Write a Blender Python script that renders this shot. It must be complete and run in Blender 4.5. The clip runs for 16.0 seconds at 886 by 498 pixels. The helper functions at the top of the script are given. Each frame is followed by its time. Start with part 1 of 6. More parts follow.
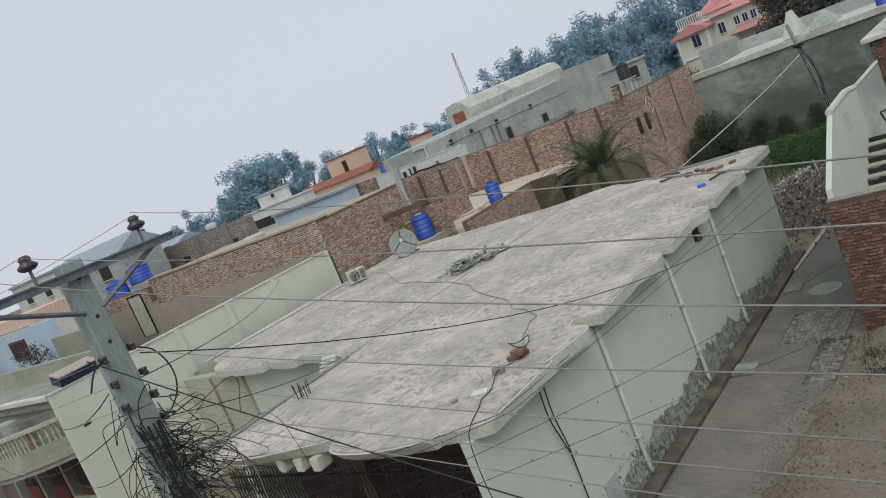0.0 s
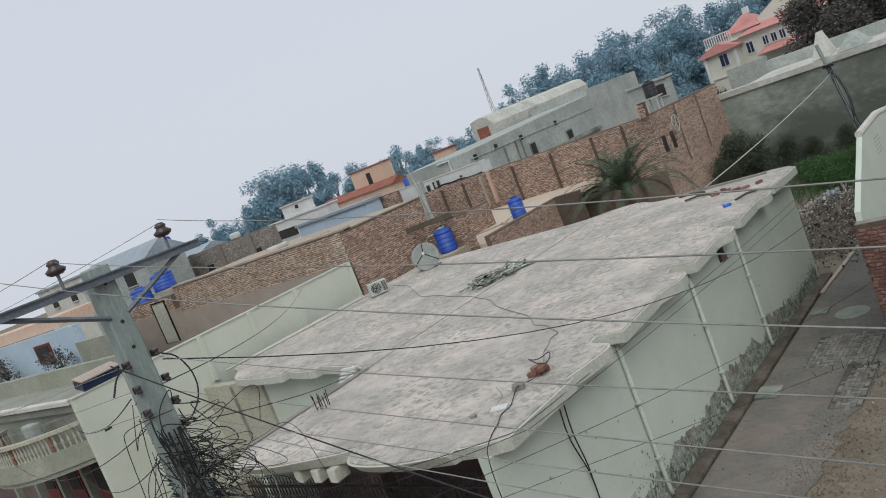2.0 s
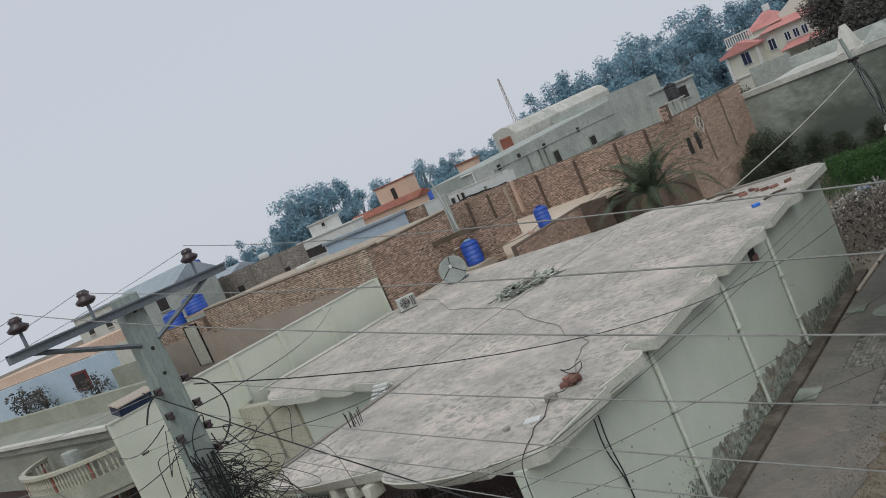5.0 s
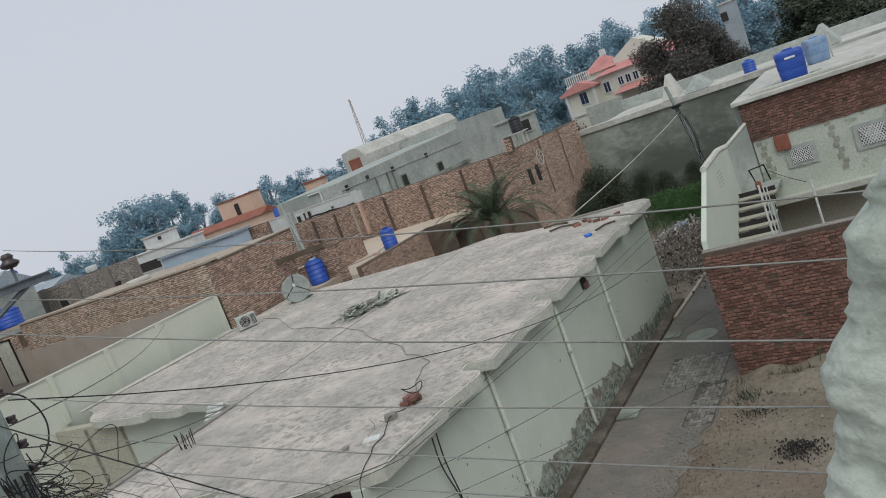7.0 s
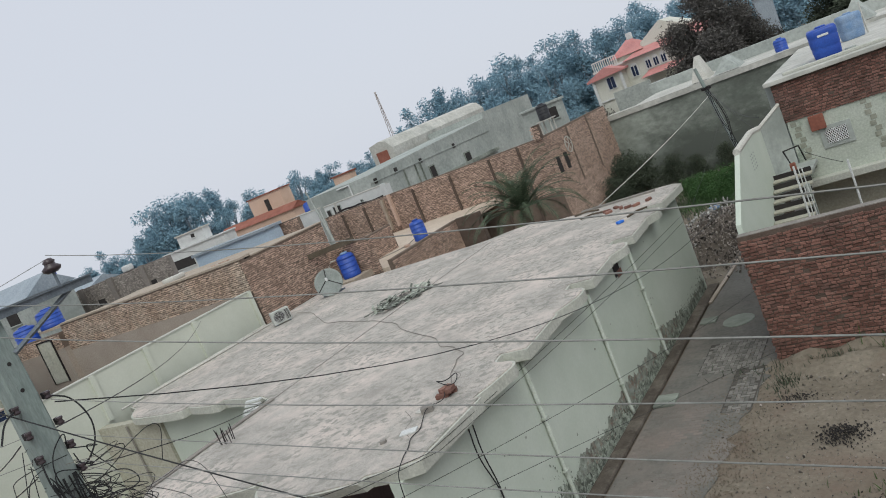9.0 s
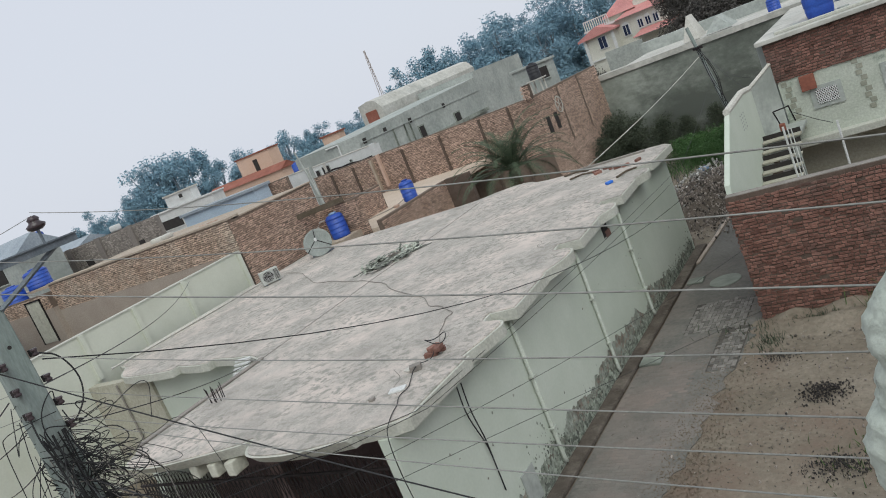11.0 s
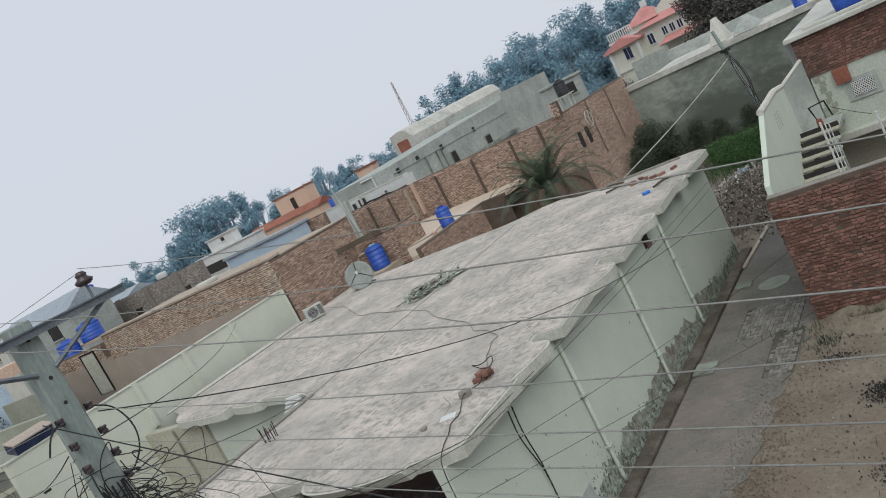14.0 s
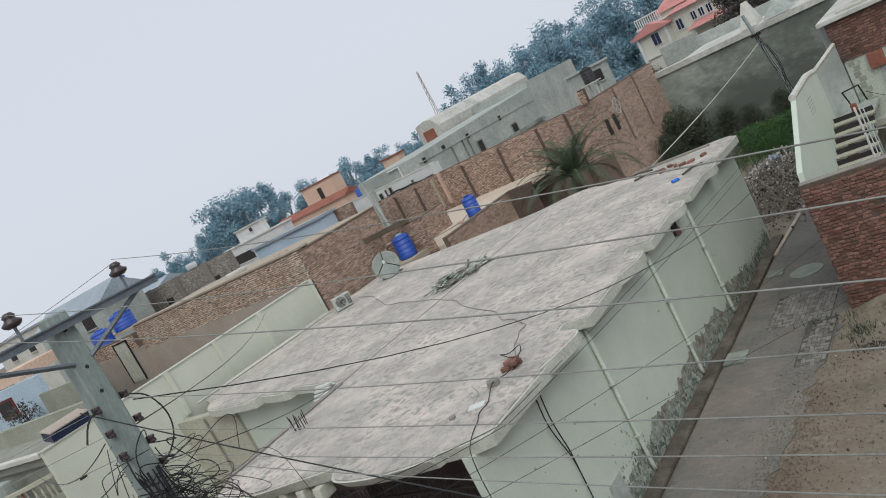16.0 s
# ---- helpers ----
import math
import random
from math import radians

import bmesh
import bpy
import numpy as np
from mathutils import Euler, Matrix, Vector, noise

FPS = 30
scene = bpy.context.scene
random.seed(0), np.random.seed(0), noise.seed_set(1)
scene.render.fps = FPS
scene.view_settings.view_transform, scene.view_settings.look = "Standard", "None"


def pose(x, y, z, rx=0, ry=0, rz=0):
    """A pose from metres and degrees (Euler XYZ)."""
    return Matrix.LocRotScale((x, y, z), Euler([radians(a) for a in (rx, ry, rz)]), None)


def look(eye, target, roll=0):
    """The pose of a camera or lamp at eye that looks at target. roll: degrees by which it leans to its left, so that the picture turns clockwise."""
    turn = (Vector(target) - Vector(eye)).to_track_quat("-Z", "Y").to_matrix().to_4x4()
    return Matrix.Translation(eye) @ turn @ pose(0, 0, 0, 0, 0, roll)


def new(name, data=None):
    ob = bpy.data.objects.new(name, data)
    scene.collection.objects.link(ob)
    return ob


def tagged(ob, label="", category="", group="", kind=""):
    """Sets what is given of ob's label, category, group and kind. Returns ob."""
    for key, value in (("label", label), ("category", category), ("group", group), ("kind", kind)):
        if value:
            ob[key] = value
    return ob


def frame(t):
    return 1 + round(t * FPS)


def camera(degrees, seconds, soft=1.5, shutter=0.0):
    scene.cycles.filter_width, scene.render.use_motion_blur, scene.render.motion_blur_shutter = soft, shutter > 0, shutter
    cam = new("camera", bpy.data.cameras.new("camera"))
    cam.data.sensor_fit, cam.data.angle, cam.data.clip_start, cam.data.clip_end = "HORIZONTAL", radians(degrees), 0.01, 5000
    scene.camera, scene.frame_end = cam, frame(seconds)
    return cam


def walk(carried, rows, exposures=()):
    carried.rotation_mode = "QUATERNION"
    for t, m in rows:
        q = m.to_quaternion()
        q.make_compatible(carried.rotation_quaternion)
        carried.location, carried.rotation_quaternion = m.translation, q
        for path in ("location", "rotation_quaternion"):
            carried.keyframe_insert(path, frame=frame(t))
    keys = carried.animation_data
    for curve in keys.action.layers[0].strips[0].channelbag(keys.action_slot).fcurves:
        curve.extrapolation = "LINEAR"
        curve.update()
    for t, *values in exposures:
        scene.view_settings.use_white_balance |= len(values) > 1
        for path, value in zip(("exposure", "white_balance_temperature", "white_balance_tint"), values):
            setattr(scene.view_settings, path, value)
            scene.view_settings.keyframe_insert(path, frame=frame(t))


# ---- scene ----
cam = camera(59.0, 16.0, 1.0)
PATH = [
    (0, (-0.014, 0.041, 7.508), (-6.475, 7.537, 6.07), -22.52),
    (0.5, (-0.016, 0.039, 7.504), (-6.333, 7.643, 5.994), -21.68),
    (1, (-0.038, 0.041, 7.506), (-6.579, 7.511, 6.31), -21.14),
    (1.5, (-0.023, 0.036, 7.506), (-6.67, 7.413, 6.323), -21.53),
    (2, (-0.028, 0.035, 7.507), (-6.655, 7.432, 6.338), -21.36),
    (2.5, (-0.04, 0.046, 7.514), (-6.532, 7.609, 6.711), -23.59),
    (3, (-0.044, 0.047, 7.514), (-6.563, 7.583, 6.665), -21.84),
    (3.5, (-0.025, 0.033, 7.506), (-6.703, 7.413, 6.54), -21.91),
    (3.7, (-0.025, 0.023, 7.499), (-6.915, 7.169, 6.284), -20.89),
    (5.8, (-0.028, 0.109, 7.523), (-6.638, 7.585, 6.878), -26.44),
    (6, (-0.035, 0.043, 7.494), (-6.393, 7.722, 6.712), -25.48),
    (6.5, (-0.005, 0.063, 7.506), (-6.195, 7.841, 6.416), -24.51),
    (7, (0.017, -0.005, 7.491), (-5.272, 8.37, 6.112), -20.59),
    (7.5, (0.001, -0.013, 7.505), (-5.259, 8.385, 6.156), -19.35),
    (8, (0.017, 0.013, 7.498), (-5.476, 8.26, 6.147), -20.36),
    (8.2, (-0.006, -0.02, 7.533), (-5.552, 8.189, 6.173), -20.76),
    (10.3, (-0.006, 0.021, 7.507), (-5.624, 8.167, 6.068), -24.51),
    (10.5, (0.02, 0.01, 7.498), (-5.666, 8.093, 5.972), -23.83),
    (11, (0.0, 0.0, 7.5), (-5.633, 8.051, 5.64), -22.38),
    (11.5, (0.013, 0.006, 7.498), (-5.684, 8.033, 5.731), -23.51),
    (12, (0.015, 0.016, 7.505), (-5.65, 8.12, 6.01), -25.90),
    (12.5, (-0.002, 0.004, 7.509), (-5.74, 8.064, 6.054), -27.71),
    (13, (0.01, 0.013, 7.509), (-5.964, 7.934, 6.256), -28.19),
    (13.5, (0.004, 0.016, 7.512), (-6.17, 7.749, 6.067), -27.10),
    (14, (0.01, 0.021, 7.508), (-5.943, 7.939, 6.138), -27.04),
    (14.5, (-0.004, 0.005, 7.503), (-6.059, 7.82, 6.002), -26.04),
    (15, (0.007, 0.003, 7.508), (-6.094, 7.771, 5.946), -27.38),
    (15.5, (-0.004, -0.008, 7.505), (-6.294, 7.613, 5.97), -27.75),
    (16, (-0.007, 0.01, 7.517), (-6.247, 7.709, 6.18), -27.60),
]
walk(cam, [(t, look(eye, target, roll)) for t, eye, target, roll in PATH], [(t, ev, 6500, 10) for t, ev in ((0.0, 0.0), (2.0, 0.02), (3.0, -0.03), (6.0, -0.16), (7.0, -0.08), (8.0, 0.01), (10.5, 0.1), (12.0, 0.15), (14.0, 0.06), (16.0, 0.1))])

# ---- light: hazy overcast winter sky ----
world = bpy.data.worlds.new("sky")
scene.world = world
world.use_nodes = True
wn, wl = world.node_tree.nodes, world.node_tree.links
sky = wn.new("ShaderNodeTexSky")
sky.sky_type = "NISHITA"
sky.sun_disc = False
sky.sun_elevation, sky.sun_rotation = radians(38), radians(150)
sky.air_density, sky.dust_density = 1.0, 4.0
dull = wn.new("ShaderNodeMix")
dull.data_type = "RGBA"
dull.inputs[0].default_value = 0.93
dull.inputs[7].default_value = (6.5, 6.9, 7.65, 1)
wl.new(sky.outputs[0], dull.inputs[6])
wl.new(dull.outputs[2], wn["Background"].inputs[0])
wn["Background"].inputs[1].default_value = 0.1
sun = new("sun", bpy.data.lights.new("sun", "SUN"))
sun.data.energy, sun.data.angle, sun.data.color = 1.5, radians(50), (0.95, 1.0, 0.91)
sun.matrix_world = look((0, 0, 60), (-22, 26, 17))

# ---- helpers of this scene ----
from mathutils.geometry import tessellate_polygon

rng = random.Random(7)


def part(name, bm, material, parent=None, label="", smooth=False):
    """One mesh object out of a bmesh, under a thing or a part."""
    me = bpy.data.meshes.new(name)
    bm.normal_update()
    bm.to_mesh(me)
    bm.free()
    return link(name, me, material, parent, label, smooth)


def link(name, me, material, parent=None, label="", smooth=False):
    if material is not None and not me.materials:
        me.materials.append(material)
    if smooth:
        for f in me.polygons:
            f.use_smooth = True
    ob = new(name, me)
    if parent is not None:
        ob.parent = parent
        base = parent.matrix_basis.inverted() if parent.type == "EMPTY" else Matrix.Identity(4)
        ob.matrix_parent_inverse = base
    if label:
        tagged(ob, label)
    return ob


def thing(name, label, category, at, group=""):
    ob = new(name)
    ob.empty_display_size = 0.2
    ob.location = at
    ob.matrix_basis = Matrix.Translation(at)
    return tagged(ob, label, category, group)


def setting(name, bm, material, label, category, smooth=False):
    return tagged(part(name, bm, material, None, "", smooth), label, category, "", "structure")


def box(bm, lo, hi, m=None, bevel=0.0):
    """A box between two corners, moved by m."""
    v = []
    for k in (0, 1):
        for i, j in ((0, 0), (1, 0), (1, 1), (0, 1)):
            p = Vector(((lo, hi)[i][0], (lo, hi)[j][1], (lo, hi)[k][2]))
            v.append(bm.verts.new(m @ p if m else p))
    fs = [bm.faces.new([v[i] for i in f]) for f in ((3, 2, 1, 0), (4, 5, 6, 7), (0, 1, 5, 4), (1, 2, 6, 5), (2, 3, 7, 6), (3, 0, 4, 7))]
    if bevel:
        es = list({e for f in fs for e in f.edges})
        bmesh.ops.bevel(bm, geom=es, offset=bevel, segments=2, affect="EDGES", profile=0.6)
    return bm


def cube(lo, hi, m=None, bevel=0.0):
    return box(bmesh.new(), lo, hi, m, bevel)


def prism(outline, z0, z1, bevel=0.0, bm=None):
    """A flat outline raised from z0 to z1."""
    bm = bm or bmesh.new()
    a = [bm.verts.new((x, y, z0)) for x, y in outline]
    b = [bm.verts.new((x, y, z1)) for x, y in outline]
    n = len(a)
    for i, j, k in tessellate_polygon([[Vector((x, y, 0)) for x, y in outline]]):
        bm.faces.new((b[i], b[j], b[k]))
        bm.faces.new((a[i], a[k], a[j]))
    for i in range(n):
        bm.faces.new((a[i], a[(i + 1) % n], b[(i + 1) % n], b[i]))
    bmesh.ops.recalc_face_normals(bm, faces=bm.faces[:])
    if bevel:
        es = [e for e in bm.edges if abs(e.verts[0].co.z - z1) < 1e-6 and abs(e.verts[1].co.z - z1) < 1e-6]
        bmesh.ops.bevel(bm, geom=es, offset=bevel, segments=2, affect="EDGES", profile=0.6)
    return bm


def tube(points, radius, sides=6, bm=None, taper=None):
    """A round bar along points."""
    bm = bm or bmesh.new()
    pts = [Vector(p) for p in points]
    rings = []
    for i, p in enumerate(pts):
        way = (pts[min(i + 1, len(pts) - 1)] - pts[max(i - 1, 0)]).normalized()
        ref = Vector((0, 0, 1)) if abs(way.z) < 0.9 else Vector((1, 0, 0))
        a = way.cross(ref).normalized()
        b = way.cross(a)
        r = radius if taper is None else radius + (taper - radius) * i / (len(pts) - 1)
        rings.append([bm.verts.new(p + r * (math.cos(q) * a + math.sin(q) * b)) for q in (2 * math.pi * k / sides for k in range(sides))])
    for r0, r1 in zip(rings, rings[1:]):
        for k in range(sides):
            bm.faces.new((r0[k], r0[(k + 1) % sides], r1[(k + 1) % sides], r1[k]))
    bm.faces.new(list(reversed(rings[0])))
    bm.faces.new(rings[-1])
    return bm


def lathe(profile, at, sides=24, bm=None, m=None):
    """A turned body: profile of (radius, height)."""
    bm = bm or bmesh.new()
    rings = []
    for r, z in profile:
        ring = []
        for k in range(sides):
            q = 2 * math.pi * k / sides
            p = Vector((r * math.cos(q), r * math.sin(q), z))
            ring.append(bm.verts.new((m @ p if m else p) + Vector(at)))
        rings.append(ring)
    for r0, r1 in zip(rings, rings[1:]):
        for k in range(sides):
            bm.faces.new((r0[k], r0[(k + 1) % sides], r1[(k + 1) % sides], r1[k]))
    bm.faces.new(list(reversed(rings[0])))
    bm.faces.new(rings[-1])
    return bm


def sag(a, b, drop, n=14):
    """A hanging line from a to b."""
    a, b = Vector(a), Vector(b)
    return [a.lerp(b, i / n) - Vector((0, 0, 4 * drop * (i / n) * (1 - i / n))) for i in range(n + 1)]


# ---- materials ----
def mat(name, low, high, rough=0.85, scale=2.0, fine=40.0, bump=0.15, metal=0.0, blotch=None, edge=(0.42, 0.6), island=0.0, spec=0.3, stretch=(1, 1, 1), grainy=0.35):
    """Two colours mixed by a broad and a fine noise, a third in blotches, and a fine relief."""
    m = bpy.data.materials.new(name)
    m.use_nodes = True
    n, l = m.node_tree.nodes, m.node_tree.links
    bs = n["Principled BSDF"]
    geo = n.new("ShaderNodeNewGeometry")
    mp = n.new("ShaderNodeMapping")
    mp.inputs["Scale"].default_value = stretch
    l.new(geo.outputs["Position"], mp.inputs[0])

    def noise_tex(s, detail, rough_in=0.6):
        t = n.new("ShaderNodeTexNoise")
        t.inputs["Scale"].default_value, t.inputs["Detail"].default_value, t.inputs["Roughness"].default_value = s, detail, rough_in
        l.new(mp.outputs[0], t.inputs["Vector"])
        return t

    def ramp(src, a, b):
        r = n.new("ShaderNodeMapRange")
        r.inputs[1].default_value, r.inputs[2].default_value = a, b
        l.new(src, r.inputs[0])
        return r.outputs[0]

    def mix(fac, a, b):
        x = n.new("ShaderNodeMix")
        x.data_type = "RGBA"
        if isinstance(fac, float):
            x.inputs[0].default_value = fac
        else:
            l.new(fac, x.inputs[0])
        for k, v in ((6, a), (7, b)):
            if isinstance(v, tuple):
                x.inputs[k].default_value = (*v, 1)
            else:
                l.new(v, x.inputs[k])
        return x.outputs[2]

    broad, small = noise_tex(scale, 6), noise_tex(fine, 4)
    col = mix(ramp(broad.outputs[0], 0.3, 0.7), low, high)
    grain = ramp(small.outputs[0], 0.25, 0.75)
    dim = n.new("ShaderNodeMix")
    dim.data_type, dim.blend_type = "RGBA", "MULTIPLY"
    dim.inputs[0].default_value = grainy
    l.new(col, dim.inputs[6])
    l.new(grain, dim.inputs[7])
    col = dim.outputs[2]
    if blotch:
        spots = noise_tex(scale * 0.37, 8, 0.7)
        col = mix(ramp(spots.outputs[0], *edge), col, blotch)
    if island:
        val = n.new("ShaderNodeHueSaturation")
        r = n.new("ShaderNodeMapRange")
        r.inputs[3].default_value, r.inputs[4].default_value = 1 - island, 1 + island
        info = n.new("ShaderNodeObjectInfo")
        add = n.new("ShaderNodeMath")
        add.operation = "ADD"
        wrap = n.new("ShaderNodeMath")
        wrap.operation = "FRACT"
        l.new(geo.outputs["Random Per Island"], add.inputs[0])
        l.new(info.outputs["Random"], add.inputs[1])
        l.new(add.outputs[0], wrap.inputs[0])
        l.new(wrap.outputs[0], r.inputs[0])
        l.new(r.outputs[0], val.inputs["Value"])
        l.new(col, val.inputs["Color"])
        col = val.outputs[0]
    l.new(col, bs.inputs["Base Color"])
    bs.inputs["Roughness"].default_value, bs.inputs["Metallic"].default_value = rough, metal
    bs.inputs["Specular IOR Level"].default_value = spec
    if bump:
        bp = n.new("ShaderNodeBump")
        bp.inputs["Strength"].default_value, bp.inputs["Distance"].default_value = bump, 0.03
        l.new(small.outputs[0], bp.inputs["Height"])
        l.new(bp.outputs[0], bs.inputs["Normal"])
    return m


WHITEWASH = mat("whitewash", (0.50, 0.55, 0.475), (0.58, 0.62, 0.555), 0.9, 0.6, 18, 0.06, blotch=(0.43, 0.48, 0.41), edge=(0.5, 0.8), grainy=0.08)
ROOF = mat("roof_concrete", (0.44, 0.405, 0.37), (0.64, 0.59, 0.54), 0.92, 1.6, 30, 0.9, blotch=(0.645, 0.56, 0.51), edge=(0.46, 0.66), grainy=0.4)


def flecks(m, colour, s, lo, hi, where, wlo, whi, most=0.8):
    """Flecks of one colour (weathering, shaded pits), thick in some stretches and rare in others."""
    n, l = m.node_tree.nodes, m.node_tree.links
    bs = n["Principled BSDF"]
    src = bs.inputs["Base Color"].links[0].from_socket
    geo = n.new("ShaderNodeNewGeometry")
    k = []
    for sc, a, b, det in ((s, lo, hi, 8), (where, wlo, whi, 3)):
        t = n.new("ShaderNodeTexNoise")
        t.inputs["Scale"].default_value, t.inputs["Detail"].default_value, t.inputs["Roughness"].default_value = sc, det, 0.68
        l.new(geo.outputs["Position"], t.inputs["Vector"])
        r = n.new("ShaderNodeMapRange")
        r.inputs[1].default_value, r.inputs[2].default_value = a, b
        l.new(t.outputs[0], r.inputs[0])
        k.append(r.outputs[0])
    mul = n.new("ShaderNodeMath")
    mul.operation = "MULTIPLY"
    l.new(k[0], mul.inputs[0])
    l.new(k[1], mul.inputs[1])
    amt = n.new("ShaderNodeMath")
    amt.operation = "MULTIPLY"
    amt.inputs[1].default_value = most
    l.new(mul.outputs[0], amt.inputs[0])
    x = n.new("ShaderNodeMix")
    x.data_type = "RGBA"
    x.inputs[7].default_value = (*colour, 1)
    l.new(amt.outputs[0], x.inputs[0])
    l.new(src, x.inputs[6])
    l.new(x.outputs[2], bs.inputs["Base Color"])


flecks(ROOF, (0.27, 0.265, 0.235), 5.5, 0.48, 0.58, 0.55, 0.34, 0.54, 0.85)
flecks(ROOF, (0.16, 0.15, 0.13), 16, 0.60, 0.68, 0.8, 0.42, 0.6, 0.7)
RIM = mat("rim_plaster", (0.52, 0.52, 0.46), (0.62, 0.62, 0.56), 0.9, 1.5, 20, 0.2, blotch=(0.42, 0.42, 0.38), edge=(0.55, 0.75))
DAMP = mat("damp_plaster", (0.20, 0.22, 0.185), (0.46, 0.50, 0.44), 0.95, 6, 14, 0.9, blotch=(0.15, 0.135, 0.115), edge=(0.50, 0.60))
PLINTH = mat("dark_plinth", (0.085, 0.07, 0.058), (0.15, 0.125, 0.105), 0.95, 3, 25, 0.9, blotch=(0.19, 0.165, 0.14), edge=(0.5, 0.66))
EARTH = mat("earth", (0.18, 0.15, 0.115), (0.285, 0.245, 0.195), 0.97, 0.6, 9, 0.8, blotch=(0.17, 0.125, 0.097), edge=(0.48, 0.62))
LANE = mat("lane_concrete", (0.132, 0.128, 0.116), (0.217, 0.207, 0.19), 0.9, 0.5, 10, 0.35, blotch=(0.235, 0.20, 0.178), edge=(0.5, 0.66))
BRICK_RED = mat("brick_red", (0.215, 0.108, 0.086), (0.325, 0.172, 0.138), 0.97, 2.5, 30, 0.9, island=0.32, blotch=(0.16, 0.10, 0.085), edge=(0.52, 0.66))
# tan and brown also serve as lit front and shaded side of one house
BRICK_TAN = mat("brick_tan", (0.50, 0.36, 0.275), (0.66, 0.50, 0.395), 0.97, 1.2, 25, 0.6, island=0.35, blotch=(0.50, 0.42, 0.345), edge=(0.48, 0.66))
BRICK_DARK = mat("brick_brown", (0.45, 0.305, 0.24), (0.61, 0.44, 0.35), 0.97, 1.2, 25, 0.6, island=0.4)
MORTAR = mat("mortar", (0.11, 0.08, 0.065), (0.18, 0.135, 0.11), 0.97, 3, 30, 0.6)
# mortar lightened to carry distance haze, like the tan and brown bricks
MORTAR_PALE = mat("hazed_mortar", (0.17, 0.125, 0.10), (0.25, 0.19, 0.155), 0.97, 3, 30, 0.6)
MUD = mat("mud_plaster", (0.40, 0.33, 0.28), (0.49, 0.42, 0.36), 0.95, 0.8, 15, 0.3)
PEACH = mat("peach_concrete", (0.58, 0.47, 0.38), (0.68, 0.57, 0.47), 0.95, 0.5, 12, 0.2)
GREY = mat("cement_render", (0.36, 0.39, 0.37), (0.52, 0.545, 0.515), 0.93, 0.45, 5, 0.2, blotch=(0.27, 0.295, 0.275), edge=(0.5, 0.66))
GREY_DARK = mat("weathered_cement", (0.17, 0.19, 0.165), (0.41, 0.44, 0.39), 0.95, 0.6, 5, 0.3, blotch=(0.105, 0.115, 0.10), edge=(0.46, 0.58), stretch=(0.6, 1, 1))
COPING = mat("pale_coping", (0.55, 0.53, 0.48), (0.70, 0.68, 0.63), 0.9, 1, 20, 0.2)
POLE = mat("pole_concrete", (0.255, 0.31, 0.29), (0.39, 0.445, 0.42), 0.9, 5, 50, 0.4, blotch=(0.23, 0.25, 0.24), edge=(0.5, 0.7), stretch=(1, 1, 0.25))
STEEL = mat("dull_steel", (0.16, 0.19, 0.22), (0.26, 0.29, 0.32), 0.6, 5, 60, 0.05, 0.3)
WIRE = mat("bare_wire", (0.24, 0.24, 0.225), (0.34, 0.34, 0.32), 0.7, 3, 40, 0.0)
BLACK = mat("black_cable", (0.02, 0.02, 0.022), (0.04, 0.04, 0.042), 0.6, 3, 40, 0.0)
BLUE = mat("blue_plastic", (0.015, 0.06, 0.36), (0.025, 0.10, 0.48), 0.45, 2, 20, 0.03, spec=0.5)
WHITE = mat("white_paint", (0.66, 0.67, 0.66), (0.78, 0.78, 0.77), 0.7, 2, 30, 0.05)
PIPE = mat("pale_pipe", (0.50, 0.54, 0.475), (0.58, 0.61, 0.55), 0.6, 3, 30, 0.03)
DARK = mat("dark_opening", (0.035, 0.03, 0.03), (0.055, 0.05, 0.048), 0.9, 2, 20, 0.0)
IRON = mat("black_iron", (0.02, 0.018, 0.02), (0.045, 0.035, 0.035), 0.6, 3, 30, 0.0, 0.3)
MAROON = mat("maroon_frame", (0.13, 0.025, 0.025), (0.18, 0.04, 0.035), 0.6, 3, 30, 0.05)
PINK = mat("pink_roof_tile", (0.56, 0.23, 0.215), (0.67, 0.32, 0.30), 0.8, 0.6, 8, 0.2)
CREAM = mat("cream_wall", (0.56, 0.55, 0.46), (0.66, 0.65, 0.57), 0.85, 0.5, 10, 0.1)
VILLA = mat("pale_villa_wall", (0.64, 0.63, 0.55), (0.74, 0.73, 0.66), 0.85, 0.5, 10, 0.1)
ORANGE = mat("apricot_wall", (0.68, 0.47, 0.36), (0.78, 0.57, 0.45), 0.85, 0.5, 10, 0.1)
RUST = mat("rust_red", (0.27, 0.095, 0.065), (0.37, 0.15, 0.11), 0.85, 1, 12, 0.1)
SKYBLUE = mat("pale_blue_wall", (0.46, 0.57, 0.69), (0.54, 0.65, 0.76), 0.85, 0.7, 14, 0.1)
LEAF = mat("leaf", (0.035, 0.075, 0.02), (0.08, 0.14, 0.035), 0.7, 3, 30, 0.0, island=0.45)
LEAF_BRIGHT = mat("bright_leaf", (0.045, 0.105, 0.033), (0.085, 0.175, 0.055), 0.75, 1.2, 30, 0.0, island=0.6)
LEAF_PALM = mat("palm_leaf", (0.06, 0.09, 0.055), (0.11, 0.145, 0.085), 0.7, 3, 30, 0.0, island=0.4)
# far leaves: the blue distance haze is put into their colour
LEAF_FAR = mat("hazed_leaf", (0.185, 0.315, 0.395), (0.25, 0.39, 0.475), 0.9, 0.1, 3, 0.0, island=0.09, grainy=0.1)
LEAF_BROWN = mat("dusty_leaf", (0.098, 0.092, 0.086), (0.14, 0.13, 0.12), 0.85, 0.5, 5, 0.0, island=0.35)
